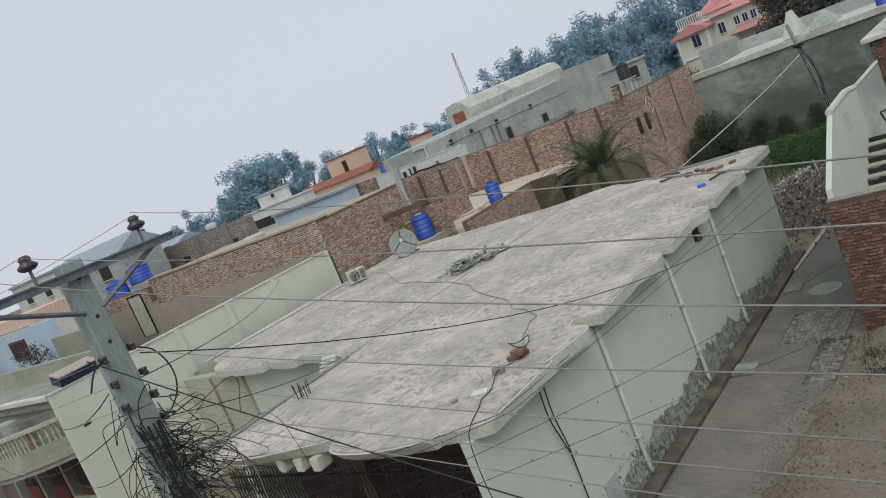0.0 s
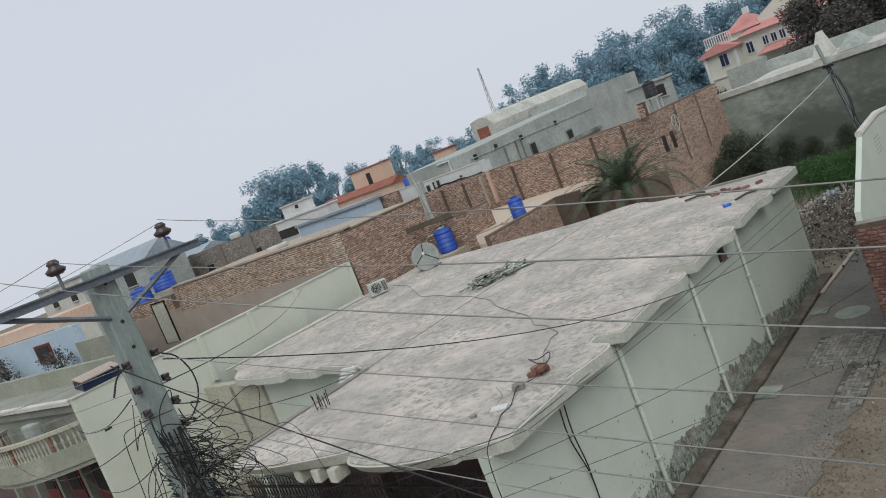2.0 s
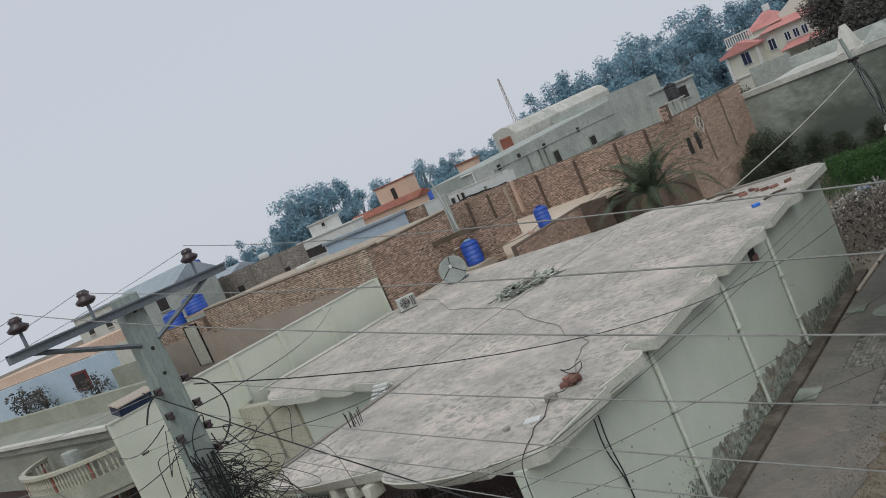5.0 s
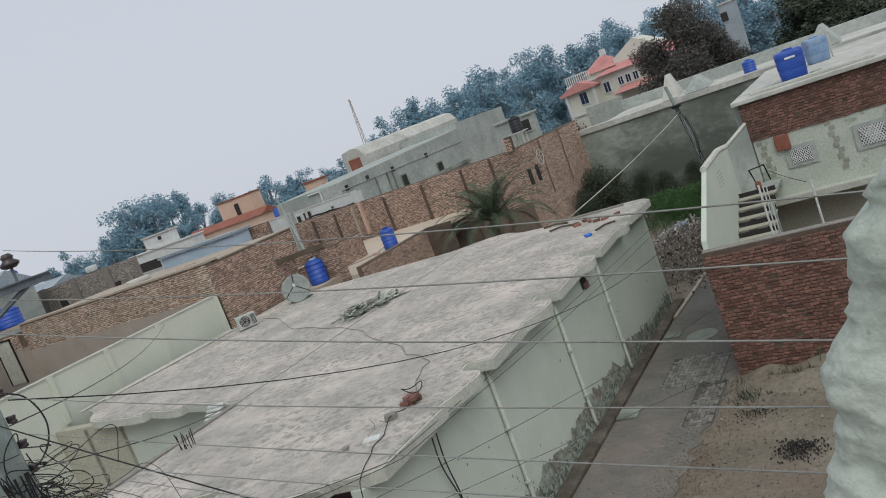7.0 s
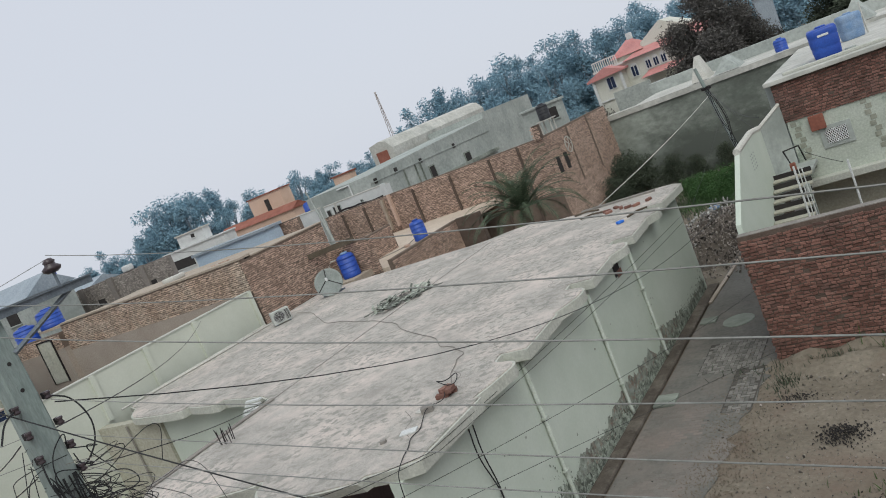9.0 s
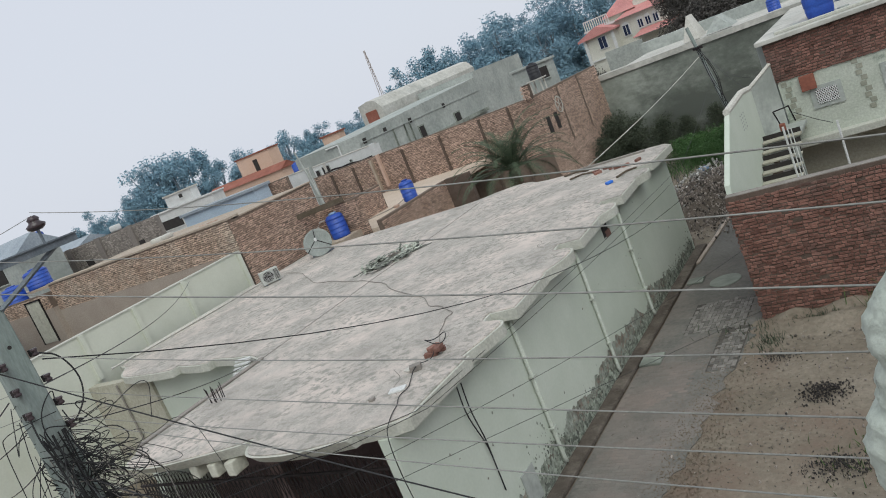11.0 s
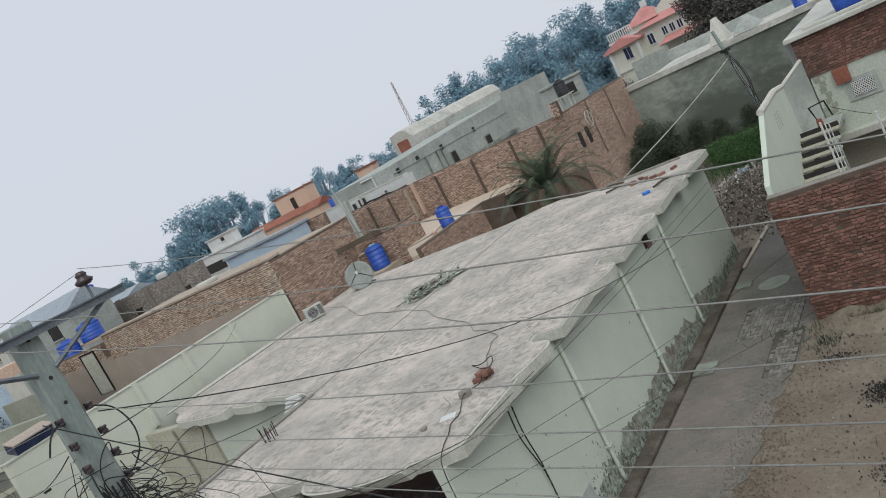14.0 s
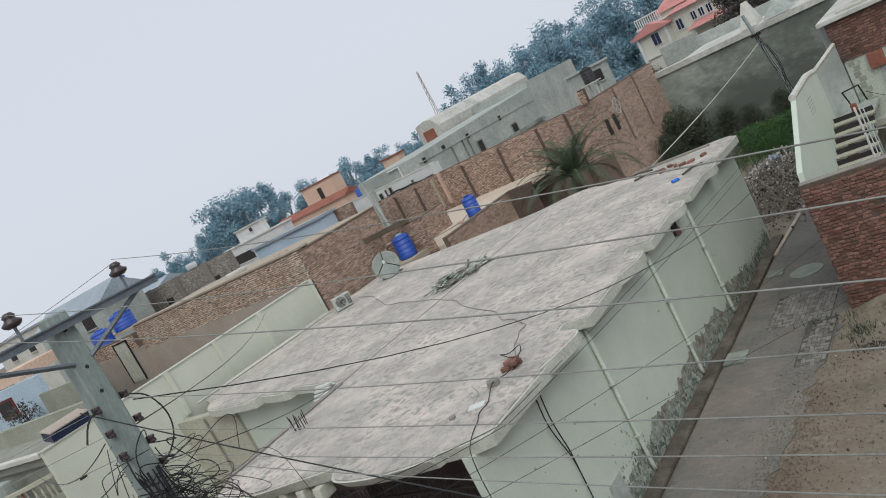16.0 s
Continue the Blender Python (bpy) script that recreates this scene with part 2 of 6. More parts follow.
# far trunks carry the same haze in their tone
BARK_FAR = mat("hazed_bark", (0.17, 0.22, 0.26), (0.23, 0.28, 0.32), 0.95, 1, 8, 0.2)
BARK = mat("bark", (0.09, 0.07, 0.05), (0.15, 0.12, 0.09), 0.95, 3, 25, 0.4)
SOIL = mat("dark_soil", (0.095, 0.078, 0.062), (0.165, 0.135, 0.11), 0.97, 1.5, 14, 0.8)
RUBBISH = mat("rubbish", (0.13, 0.105, 0.085), (0.34, 0.30, 0.275), 0.8, 9, 30, 0.2, island=0.9)
SCRAPS = mat("torn_scraps", (0.30, 0.29, 0.275), (0.58, 0.565, 0.54), 0.7, 9, 30, 0.1, island=0.6)
MUD_PALE = mat("beige_plaster", (0.44, 0.42, 0.34), (0.52, 0.50, 0.42), 0.92, 0.8, 15, 0.2)
DARK_CEMENT = mat("dark_cement", (0.24, 0.22, 0.20), (0.36, 0.33, 0.30), 0.95, 2, 20, 0.4)
COPING_TAN = mat("sandy_coping", (0.42, 0.34, 0.27), (0.52, 0.44, 0.36), 0.95, 1, 14, 0.4)
PATCHED = mat("patched_plaster", (0.53, 0.57, 0.49), (0.62, 0.655, 0.58), 0.92, 1.6, 18, 0.3, blotch=(0.27, 0.31, 0.26), edge=(0.55, 0.59))
WALL_CREAM = mat("cream_whitewash", (0.55, 0.565, 0.48), (0.62, 0.635, 0.555), 0.9, 0.6, 18, 0.06, blotch=(0.47, 0.48, 0.41), edge=(0.5, 0.8), grainy=0.08)
WHITEWASH_ROUGH = mat("lumpy_whitewash", (0.47, 0.525, 0.455), (0.57, 0.615, 0.545), 0.95, 4, 45, 0.25, blotch=(0.37, 0.41, 0.355), edge=(0.56, 0.72))
BLUE_DUSTY = mat("dusty_blue_plastic", (0.16, 0.28, 0.48), (0.30, 0.40, 0.55), 0.7, 4, 30, 0.05)
BLUE_DARKER = mat("deep_blue_plastic", (0.012, 0.05, 0.28), (0.02, 0.07, 0.36), 0.5, 3, 20, 0.03)
BLUE_BRIGHT = mat("bright_blue_bag", (0.03, 0.16, 0.65), (0.06, 0.24, 0.8), 0.5, 8, 40, 0.3)
BLACKPLASTIC = mat("black_plastic", (0.02, 0.02, 0.025), (0.04, 0.04, 0.045), 0.5, 3, 20, 0.03)
DISH = mat("dish_paint", (0.25, 0.275, 0.26), (0.36, 0.385, 0.365), 0.7, 3, 25, 0.05)
SHARD = mat("shards", (0.16, 0.18, 0.14), (0.5, 0.52, 0.46), 0.8, 8, 40, 0.1, island=0.7)
PAVER = mat("paving_block", (0.17, 0.16, 0.145), (0.27, 0.255, 0.235), 0.9, 6, 50, 0.3, island=0.3)
PAVER_WORN = mat("worn_paving", (0.165, 0.155, 0.14), (0.225, 0.21, 0.19), 0.9, 0.7, 30, 0.3, island=0.07, blotch=(0.225, 0.185, 0.165), edge=(0.48, 0.66))
INSUL = mat("insulator_glaze", (0.045, 0.03, 0.035), (0.08, 0.055, 0.06), 0.3, 5, 40, 0.0, spec=0.5)
MUD_GREEN = mat("stained_plaster", (0.30, 0.31, 0.25), (0.42, 0.42, 0.35), 0.93, 0.8, 10, 0.3, blotch=(0.24, 0.25, 0.20), edge=(0.52, 0.7))
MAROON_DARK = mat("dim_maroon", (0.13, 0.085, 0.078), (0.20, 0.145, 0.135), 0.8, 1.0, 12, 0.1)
PANEL = mat("panel_glass", (0.012, 0.02, 0.06), (0.02, 0.035, 0.09), 0.25, 2, 20, 0.0, spec=0.5)
GREY_BLUE = mat("grey_blue_sheet", (0.30, 0.35, 0.40), (0.40, 0.45, 0.50), 0.6, 0.6, 8, 0.1)
BRICK_GREY = mat("grey_brick", (0.22, 0.195, 0.18), (0.33, 0.29, 0.26), 0.95, 0.6, 7, 0.6, blotch=(0.15, 0.13, 0.12), edge=(0.5, 0.7))
RUSTY_WHITE = mat("mast_paint", (0.5, 0.42, 0.4), (0.62, 0.58, 0.56), 0.7, 0.5, 5, 0.0)
# dark leaf lightened a little, putting some haze into its colour
LEAF_DARK = mat("dark_leaf", (0.055, 0.07, 0.048), (0.10, 0.118, 0.08), 0.8, 3, 30, 0.0, island=0.45)
# weathered brick, its tones lifted so distance haze sits in the colour
BRICK_BROWN2 = mat("weathered_brick", (0.46, 0.32, 0.255), (0.62, 0.455, 0.37), 0.97, 0.7, 20, 0.5, island=0.4, blotch=(0.33, 0.23, 0.185), edge=(0.5, 0.68))
# plaster darkened: the balcony house's shade is in this base colour
SHADED_PLASTER = mat("shaded_plaster", (0.27, 0.28, 0.235), (0.37, 0.375, 0.325), 0.93, 0.8, 10, 0.2, blotch=(0.22, 0.22, 0.185), edge=(0.5, 0.7))
DAMP_FLAKE = mat("flaking_plaster", (0.15, 0.165, 0.135), (0.38, 0.42, 0.36), 0.95, 6, 20, 0.5, island=0.6)
HALL = mat("weathered_limewash", (0.46, 0.45, 0.41), (0.68, 0.665, 0.62), 0.92, 0.4, 4, 0.2, blotch=(0.30, 0.31, 0.29), edge=(0.54, 0.66))
AC_WHITE = mat("aged_white_sheet", (0.48, 0.49, 0.46), (0.60, 0.61, 0.58), 0.6, 3, 30, 0.05)
BRICK_GREY2 = mat("sooty_brick", (0.31, 0.275, 0.25), (0.45, 0.40, 0.36), 0.97, 0.8, 20, 0.5, island=0.4)
STONE = mat("small_stones", (0.18, 0.155, 0.13), (0.30, 0.27, 0.235), 0.95, 6, 30, 0.2, island=0.5)

CEMENT_OWN = mat("own_cement", (0.3, 0.29, 0.27), (0.45, 0.43, 0.4), 0.92, 2, 30, 0.4)

JOINT = mat("dark_joint_sand", (0.07, 0.065, 0.057), (0.125, 0.116, 0.102), 0.97, 5, 40, 0.3)
HEAP_BASE = mat("dark_heap_base", (0.10, 0.105, 0.09), (0.21, 0.21, 0.185), 0.95, 7, 40, 0.4)
# near plaster: dark flecks paint the shade inside small pits
flecks(WHITEWASH_ROUGH, (0.10, 0.10, 0.085), 22, 0.6, 0.66, 5.0, 0.5, 0.6, 0.85)
flecks(DAMP, (0.26, 0.17, 0.13), 7, 0.5, 0.6, 0.9, 0.42, 0.6, 0.8)
flecks(DAMP, (0.46, 0.50, 0.43), 9, 0.56, 0.62, 1.3, 0.42, 0.6, 0.7)
flecks(DAMP, (0.09, 0.085, 0.07), 16, 0.54, 0.62, 1.1, 0.36, 0.55, 0.85)
flecks(LANE, (0.13, 0.125, 0.11), 9, 0.52, 0.66, 0.4, 0.38, 0.6, 0.6)
flecks(EARTH, (0.13, 0.12, 0.095), 12, 0.52, 0.64, 0.5, 0.36, 0.58, 0.7)
flecks(EARTH, (0.42, 0.40, 0.35), 30, 0.60, 0.70, 0.7, 0.4, 0.6, 0.6)

# ---- ground and lane ----
bm = bmesh.new()
box(bm, (-900, -300, -0.6), (900, 1400, -0.02))
setting("ground", bm, EARTH, "dry brown trodden earth with stones", "ground")
lane_r = [(-5.35 + 0.3 * noise.fractal((k * 0.21, 0.4, 0), 1.0, 2.0, 5) + 0.55 * max(0, (k * 0.15 - 12.0) / 5), -2 + k * 0.15) for k in range(124)] + [(-4.56, 16.8), (-4.56, 25), (-5.2, 28), (-5.6, 33)]
lane = setting("lane", prism([(-7.1, -2)] + lane_r + [(-7.1, 33)], -0.3, 0.0), LANE, "worn grey concrete lane with paving blocks", "lane")

# ---- white house ----
XW, XL, YF, ZU, ZT = -7.44, -22.6, 7.62, 3.25, 3.47
house = thing("white_house", "single-storey whitewashed house with a flat concrete roof", "house", (-15, 16, 0))
part("side_wall", cube((XW - 0.23, YF, 0), (XW, 23.3, ZU)), WHITEWASH, house, "whitewashed plaster wall with damp streaks")
part("back_wall", cube((XL, 23.07, 0), (XW - 0.23, 23.3, ZU)), WHITEWASH, house)
part("court_wall", cube((-19.8, 12.6, 0), (-14.3, 12.8, ZU)), WHITEWASH, house, "pale green court wall in shade")
part("court_side_wall", cube((-22.85, 12.5, 0), (-19.8, 12.8, ZU)), MUD_PALE, house, "beige plastered court wall")
part("court_pipe", tube([(-21.3, 12.44, 3.2), (-21.3, 12.44, 0.2)], 0.03, 8), DARK_CEMENT, house)
part("porch_wall", cube((-14.5, 8.3, 0), (-14.3, 12.6, ZU)), WHITEWASH, house)
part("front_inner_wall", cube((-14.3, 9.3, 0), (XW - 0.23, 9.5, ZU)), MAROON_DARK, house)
part("plinth", cube((XW, YF, 0), (XW + 0.32, 23.5, 0.1), bevel=0.03), PLINTH, house, "dark cement kerb at the wall's foot")


def run_out(outline, step):
    """Points every step along a rough line, rounded by two passes of corner cutting."""
    pts = [Vector(p) for p in outline]
    for _ in range(step):
        cut = [pts[0]]
        for a, b in zip(pts, pts[1:]):
            cut += [a.lerp(b, 0.25), a.lerp(b, 0.75)]
        pts = cut + [pts[-1]]
    return [tuple(p) for p in pts]


def lane_edge(y0, y1):
    """The scalloped eave of one bay: a square end, a straight run, a small step and a lobe that rolls inwards."""
    a = [(y0 - 0.2, -7.6), (y0 - 0.16, -7.08), (y0 + 0.42 * (y1 - y0), -7.14), (y0 + 0.43 * (y1 - y0), -7.22)]
    b = run_out([(y0 + 0.46 * (y1 - y0), -7.18), (y0 + 0.58 * (y1 - y0), -7.04), (y1 - 1.15, -6.98), (y1 - 0.85, -7.0), (y1 - 0.66, -7.08), (y1 - 0.57, -7.24), (y1 - 0.56, -7.44), (y1 - 0.5, -7.58), (y1 - 0.22, -7.6)], 2)
    return [(x, y) for y, x in a + b]


def front_edge(x0, x1):
    """One lobe of the porch's front eave, from x1 on the lane to x0."""
    a = run_out([(0.0, 7.72), (0.06, 7.62), (0.25, 7.45), (0.50, 7.22), (0.72, 7.2), (0.86, 7.28), (0.93, 7.5), (0.955, 7.72)], 2)
    return [(x1 + (x0 - x1) * u, y) for u, y in a + [(0.975, 7.82), (1.0, 7.8)]]


PIPES = (11.66, 15.19, 18.25, 21.3)
edge = [(-7.14, 7.85), (-7.12, 8.6), (-7.1, 9.7)] + run_out([(-7.22, 9.72), (-7.12, 10.1), (-7.06, 10.5), (-7.03, 10.7), (-7.02, 10.84), (-7.1, 11.02), (-7.26, 11.09), (-7.44, 11.1), (-7.58, 11.16), (-7.6, 11.44)], 2)
for y0, y1 in zip(PIPES, PIPES[1:]):
    edge += lane_edge(y0, y1)
edge += [(-7.6, PIPES[-1] - 0.2), (-7.14, PIPES[-1] - 0.16), (-7.1, 22.2), (-7.08, 23.2), (-7.35, 23.5), (-7.9, 23.62)]
edge += run_out([(-10.6, 23.5), (-11.8, 23.7), (-12.6, 24.5), (-13.6, 24.4), (-14.6, 23.7), (-16.0, 23.7)], 2) + [(XL, 23.5)]
edge += [(XL, 13.6)] + run_out([(-21.9, 13.3), (-21.2, 12.6), (-20.5, 12.35), (-19.5, 12.25), (-18.4, 12.15), (-18.2, 12.22)], 2) + [(-18.18, 12.42)]
edge += run_out([(-17.7, 12.28), (-17.0, 12.12), (-16.65, 12.18)], 2) + [(-16.62, 12.36)] + run_out([(-16.0, 12.25), (-15.5, 12.1), (-15.1, 12.1), (-14.8, 12.0)], 2)
edge += [(-14.05, 11.6), (-14.05, 8.0)] + list(reversed(front_edge(-13.95, -10.6)))[1:] + list(reversed(front_edge(-10.6, -7.36)))[:-1]
edge = [(x * 0.985, y * 0.985) if x < -7.95 else (x, y) for x, y in reversed(edge)]


def inset(outline, d):
    out, n = [], len(outline)
    for i in range(n):
        a, b, c = (Vector(outline[(i + k) % n]) for k in (-1, 0, 1))
        e0, e1 = (b - a).normalized(), (c - b).normalized()
        nrm = Vector((-(e0 + e1).y, (e0 + e1).x))
        nrm = nrm.normalized() if nrm.length > 1e-6 else Vector((-e0.y, e0.x))
        out.append(tuple(b + nrm * d))
    return out


area = sum(a[0] * b[1] - b[0] * a[1] for a, b in zip(edge, edge[1:] + edge[:1]))
inward = 1 if area > 0 else -1
bm = prism(edge, ZU, ZT - 0.02)
for v in bm.verts:
    if v.co.z < ZU + 0.01:
        # the front moulding slopes back underneath
        if v.co.y < 7.75:
            v.co.y = 7.75 - (7.75 - v.co.y) * 0.7
part("roof_slab", bm, RIM, house, "pale scalloped plaster eave")
part("roof_top", prism(inset(edge, 0.05 * inward), ZT - 0.03, ZT), ROOF, house, "weathered grey-pink concrete roof surface")
# raised strip beside the court and along the back edge
part("roof_kerb", cube((-13.85, 7.9, ZT), (-13.71, 11.45, ZT + 0.05), bevel=0.02), DARK_CEMENT, house)
part("back_kerb", cube((-10.4, 23.1, ZT), (-7.9, 23.22, ZT + 0.06)), DARK_CEMENT, house)
for y in PIPES[:3]:
    dp = part("downpipe", tube([(XW + 0.05, y, ZU), (XW + 0.05, y, 0.3), (XW + 0.07, y, 0.17)], 0.045, 10), PIPE, house, "pale painted downpipe", True)
    for z in (0.9, 2.0):
        part("clamp", cube((XW, y - 0.075, z), (XW + 0.115, y + 0.075, z + 0.035)), PIPE, dp)
# construction joint and hair cracks in the roof, 2 mm proud filler
def crack(name, pts, r, label):
    part(name, tube(run_out(pts, 3), r, 4), DARK_CEMENT, house, label)


part("roof_joint", cube((-13.83, 11.5, ZT), (-13.79, 22.9, ZT + 0.008)), DARK_CEMENT, house, "dark filled construction joint")
for k in range(9):
    cy = 8.6 + 1.6 * k
    cx = -7.75 - 0.35 * rng.random()
    crack("roof_crack", [(cx, cy, ZT), (cx - 0.25 - 0.2 * rng.random(), cy + 0.25, ZT), (cx - 0.3, cy + 0.6, ZT), (cx - 0.75, cy + 0.8 + 0.3 * rng.random(), ZT)], 0.006, "fine dark crack")
# ragged band of damp, fallen plaster along the wall's foot
bm = bmesh.new()
y, ys = 8.6, []
while y < 23.0:
    ys.append(y)
    y += 0.045
hi = [0.2 + (0.62 - 0.02 * abs(q - 15) - 0.22 * max(0, (q - 19) / 4)) * max(0.25, noise.fractal((q * 0.5, 3.1, 0), 1.0, 2.0, 5) * 0.8 + 0.8) + 0.2 * noise.noise((q * 1.6, 0, 7)) + 0.13 * noise.noise((q * 4.3, 2, 7)) for q in ys]
lo_v = [bm.verts.new((XW + 0.006, q, 0.1)) for q in ys]
hi_v = [bm.verts.new((XW + 0.006, q, max(0.2, h_) + 0.07 * noise.noise((q * 9, 1, 1)) + 0.035 * noise.noise((q * 23, 4, 1)))) for q, h_ in zip(ys, hi)]
for i in range(len(ys) - 1):
    if noise.noise((ys[i] * 0.7, 9, 2)) > -0.33:
        bm.faces.new((lo_v[i], lo_v[i + 1], hi_v[i + 1], hi_v[i]))
part("damp_band", bm, DAMP, house, "flaked damp plaster")
bm = bmesh.new()
for k in range(4200):
    yy = rng.uniform(8.5, 23.1)
    top = 0.42 + 0.5 * noise.fractal((yy * 0.4, 2.2, 5), 1.0, 2.0, 4)
    zz = 0.14 + abs(rng.gauss(0, 0.6)) * max(0.08, top)
    r = rng.uniform(0.012, 0.055) * (1.3 if zz < top else 0.6)
    e = 0.007 + 0.004 * rng.random()
    bm.faces.new([bm.verts.new((XW + e, yy + r * rng.uniform(0.4, 1.6) * math.cos(a), max(0.1, zz + r * rng.uniform(0.4, 1.6) * math.sin(a)))) for a in (0, 1.1, 2.2, 3.3, 4.4, 5.4)])
tagged(part("flaking", bm, DAMP_FLAKE, house), kind="stuff")
for k in range(26):
    bm = bmesh.new()
    yy, zz, r = rng.uniform(8.5, 23), rng.uniform(1.1, 2.9), rng.uniform(0.012, 0.035)
    bm.faces.new([bm.verts.new((XW + 0.008, yy + r * rng.uniform(0.5, 1.5) * math.cos(a), zz + r * rng.uniform(0.4, 1.6) * math.sin(a))) for a in (0, 1.1, 2.2, 3.3, 4.4, 5.4)])
    part("chip", bm, DAMP, house)
part("hatch", cube((XW + 0.004, 10.15, 0.2), (XW + 0.03, 10.62, 0.86)), GREY, house, "grey cement patch")
part("vent_hole", cube((XW - 0.2, 17.05, 2.78), (XW + 0.004, 17.45, 3.06)), DARK, house)
part("vent_brick", cube((XW - 0.06, 17.2, 2.74), (XW + 0.02, 17.5, 2.9)), BRICK_RED, house)
# porch: pillars, grille, dark inside
part("porch_floor", cube((-14.3, 8.0, 0), (XW - 0.23, 10.6, 0.5)), GREY, house)
# pillar coloured dark so that it sinks into the porch's shade
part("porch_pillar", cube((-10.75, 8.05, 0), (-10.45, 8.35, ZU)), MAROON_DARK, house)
part("porch_low_wall", cube((-14.3, 7.72, 0), (XW - 0.23, 7.9, 1.75)), WHITEWASH, house)
for x0, x1 in ((-14.2, -10.62), (-10.58, -7.7)):
    gr = part("grille", cube((x0, 7.79, 1.95), (x1, 7.83, 1.99)), IRON, house, "black wrought-iron spiked grille")
    part("grille_rail", cube((x0, 7.79, 2.66), (x1, 7.83, 2.7)), IRON, gr)
    n = int((x1 - x0) / 0.1)
    for i in range(n):
        x = x0 + (i + 0.5) * (x1 - x0) / n
        bm = tube([(x - 0.05, 7.81, 1.75), (x + 0.05, 7.81, 2.66), (x - 0.03, 7.81, 2.93)], 0.014, 4, taper=0.006)
        tube([(x + 0.05, 7.815, 1.75), (x - 0.05, 7.815, 2.66), (x + 0.03, 7.815, 2.91)], 0.014, 4, bm, taper=0.006)
        part("spike", bm, IRON, gr)
for i, x in enumerate((-11.9, -11.4, -10.95)):
    part("bracket", cube((x, 7.42, 2.98), (x + 0.2, 7.75, 3.23), bevel=0.03), CREAM, house, "cream plaster bracket")
# tall boundary wall with pilasters
bw = part("boundary_wall", cube((-23.1, 8.75, 0), (-22.85, 20.15, 4.8)), WALL_CREAM, house, "tall whitewashed boundary wall with pilasters")
part("coping", cube((-23.12, 8.72, 4.8), (-22.82, 20.15, 4.84)), RIM, bw)
for y in (11.0, 13.0, 15.05, 17.2, 20.02):
    part("pilaster", cube((-22.85, y - 0.08, 3.3), (-22.76, y + 0.08, 4.8)), WALL_CREAM, bw)
part("wall_slit", cube((-22.86, 9.2, 3.55), (-22.84, 9.42, 3.62)), DARK, bw)


# ---- brick laying ----
def bricks(name, parent, at, along, out, width, z0, z1, material, singles=0, keep=None, seed=1, course=0.077, length=0.2, label="", proud=0.02):
    """Bricks with open joints on a wall face; the first ones as objects of their own, the rest in one mesh."""
    r = random.Random(seed)
    at, along, out = Vector(at), Vector(along), Vector(out)
    up = Vector((0, 0, 1))
    verts, faces, count = [], [], 0
    shapes, widths = [], []
    rows = int((z1 - z0) / course)
    for j in range(rows):
        u = -length * (0.5 if j % 2 else 0.0) + r.uniform(-0.03, 0.03)
        while u < width:
            w = length * r.choice((1, 0.9, 0.55, 0.6, 0.55, 0.62, 0.7)) - 0.017
            a, b = max(0.0, u), min(width, u + w)
            wob = 0.016 * noise.noise((u * 1.1, j * 0.31, seed)) + r.uniform(-0.009, 0.009)
            u += w + 0.012 + r.uniform(0, 0.008)
            if b - a < 0.05 or (keep and not keep((a + b) / 2, z0 + (j + 0.5) * course)):
                continue
            if r.random() < 0.012:
                continue
            zc = z0 + j * course + wob
            d = proud * r.uniform(0.2, 2.0)
            tilt = r.uniform(-0.011, 0.011)
            h_ = course - 0.02 + r.uniform(-0.012, 0.005)
            c = 0.004
            p = [at + along * q + up * (zc + zz) + out * dd for dd, i in ((-0.02, 0), (d - c, 0), (d, c)) for q, zz in ((a + i, i - tilt), (b - i, i + tilt), (b - i, h_ - i + tilt), (a + i, h_ - i - tilt))]
            n = len(verts)
            fs = [(0, 1, 5, 4), (1, 2, 6, 5), (2, 3, 7, 6), (3, 0, 4, 7), (4, 5, 9, 8), (5, 6, 10, 9), (6, 7, 11, 10), (7, 4, 8, 11), (8, 9, 10, 11)]
            if count < singles:
                key = len(shapes)
                if key < 14:
                    mid = at + along * ((a + b) / 2) + up * zc
                    if b - a > length * 0.45:
                        me = bpy.data.meshes.new("brick")
                        me.from_pydata([q - mid for q in p], [], fs)
                        me.materials.append(material)
                        shapes.append(me)
                        widths.append(b - a)
                me = min(shapes, key=lambda q_: abs(widths[shapes.index(q_)] - (b - a)) + r.uniform(0, 0.01)) if shapes else None
                if me is not None and abs((b - a) - widths[shapes.index(me)]) < 0.012:
                    ob = new("brick", me)
                    ob.parent = parent
                    base = parent.matrix_basis.inverted() if parent.type == "EMPTY" else Matrix.Identity(4)
                    ob.matrix_parent_inverse = base
                    ob.location = at + along * ((a + b) / 2) + up * zc
                    count += 1
                    continue
            verts += p
            faces += [tuple(n + k for k in f) for f in fs]
    me = bpy.data.meshes.new(name)
    me.from_pydata(verts, [], faces)
    ob = link(name, me, material, parent, label)
    tagged(ob, kind="stuff")
    return ob


# ---- neighbouring brick houses behind the boundary wall ----
bh = thing("brick_house", "brick house wall with a mud-plastered lower band", "house", (-30, 20.6, 0))
fw = part("front_wall", cube((-36.0, 20.3, 0), (-22.9, 20.6, 6.04)), MORTAR_PALE, bh)
part("plaster_band", cube((-36.0, 20.27, 0), (-23.15, 20.3, 4.75)), MUD, bh, "mud-plastered wall base")
part("coping", cube((-36.0, 20.25, 6.04), (-22.85, 20.9, 6.12)), COPING_TAN, bh, "sandy mud coping")
part("terrace", cube((-36.0, 20.9, 5.9), (-23.2, 25.2, 6.02)), COPING_TAN, bh)
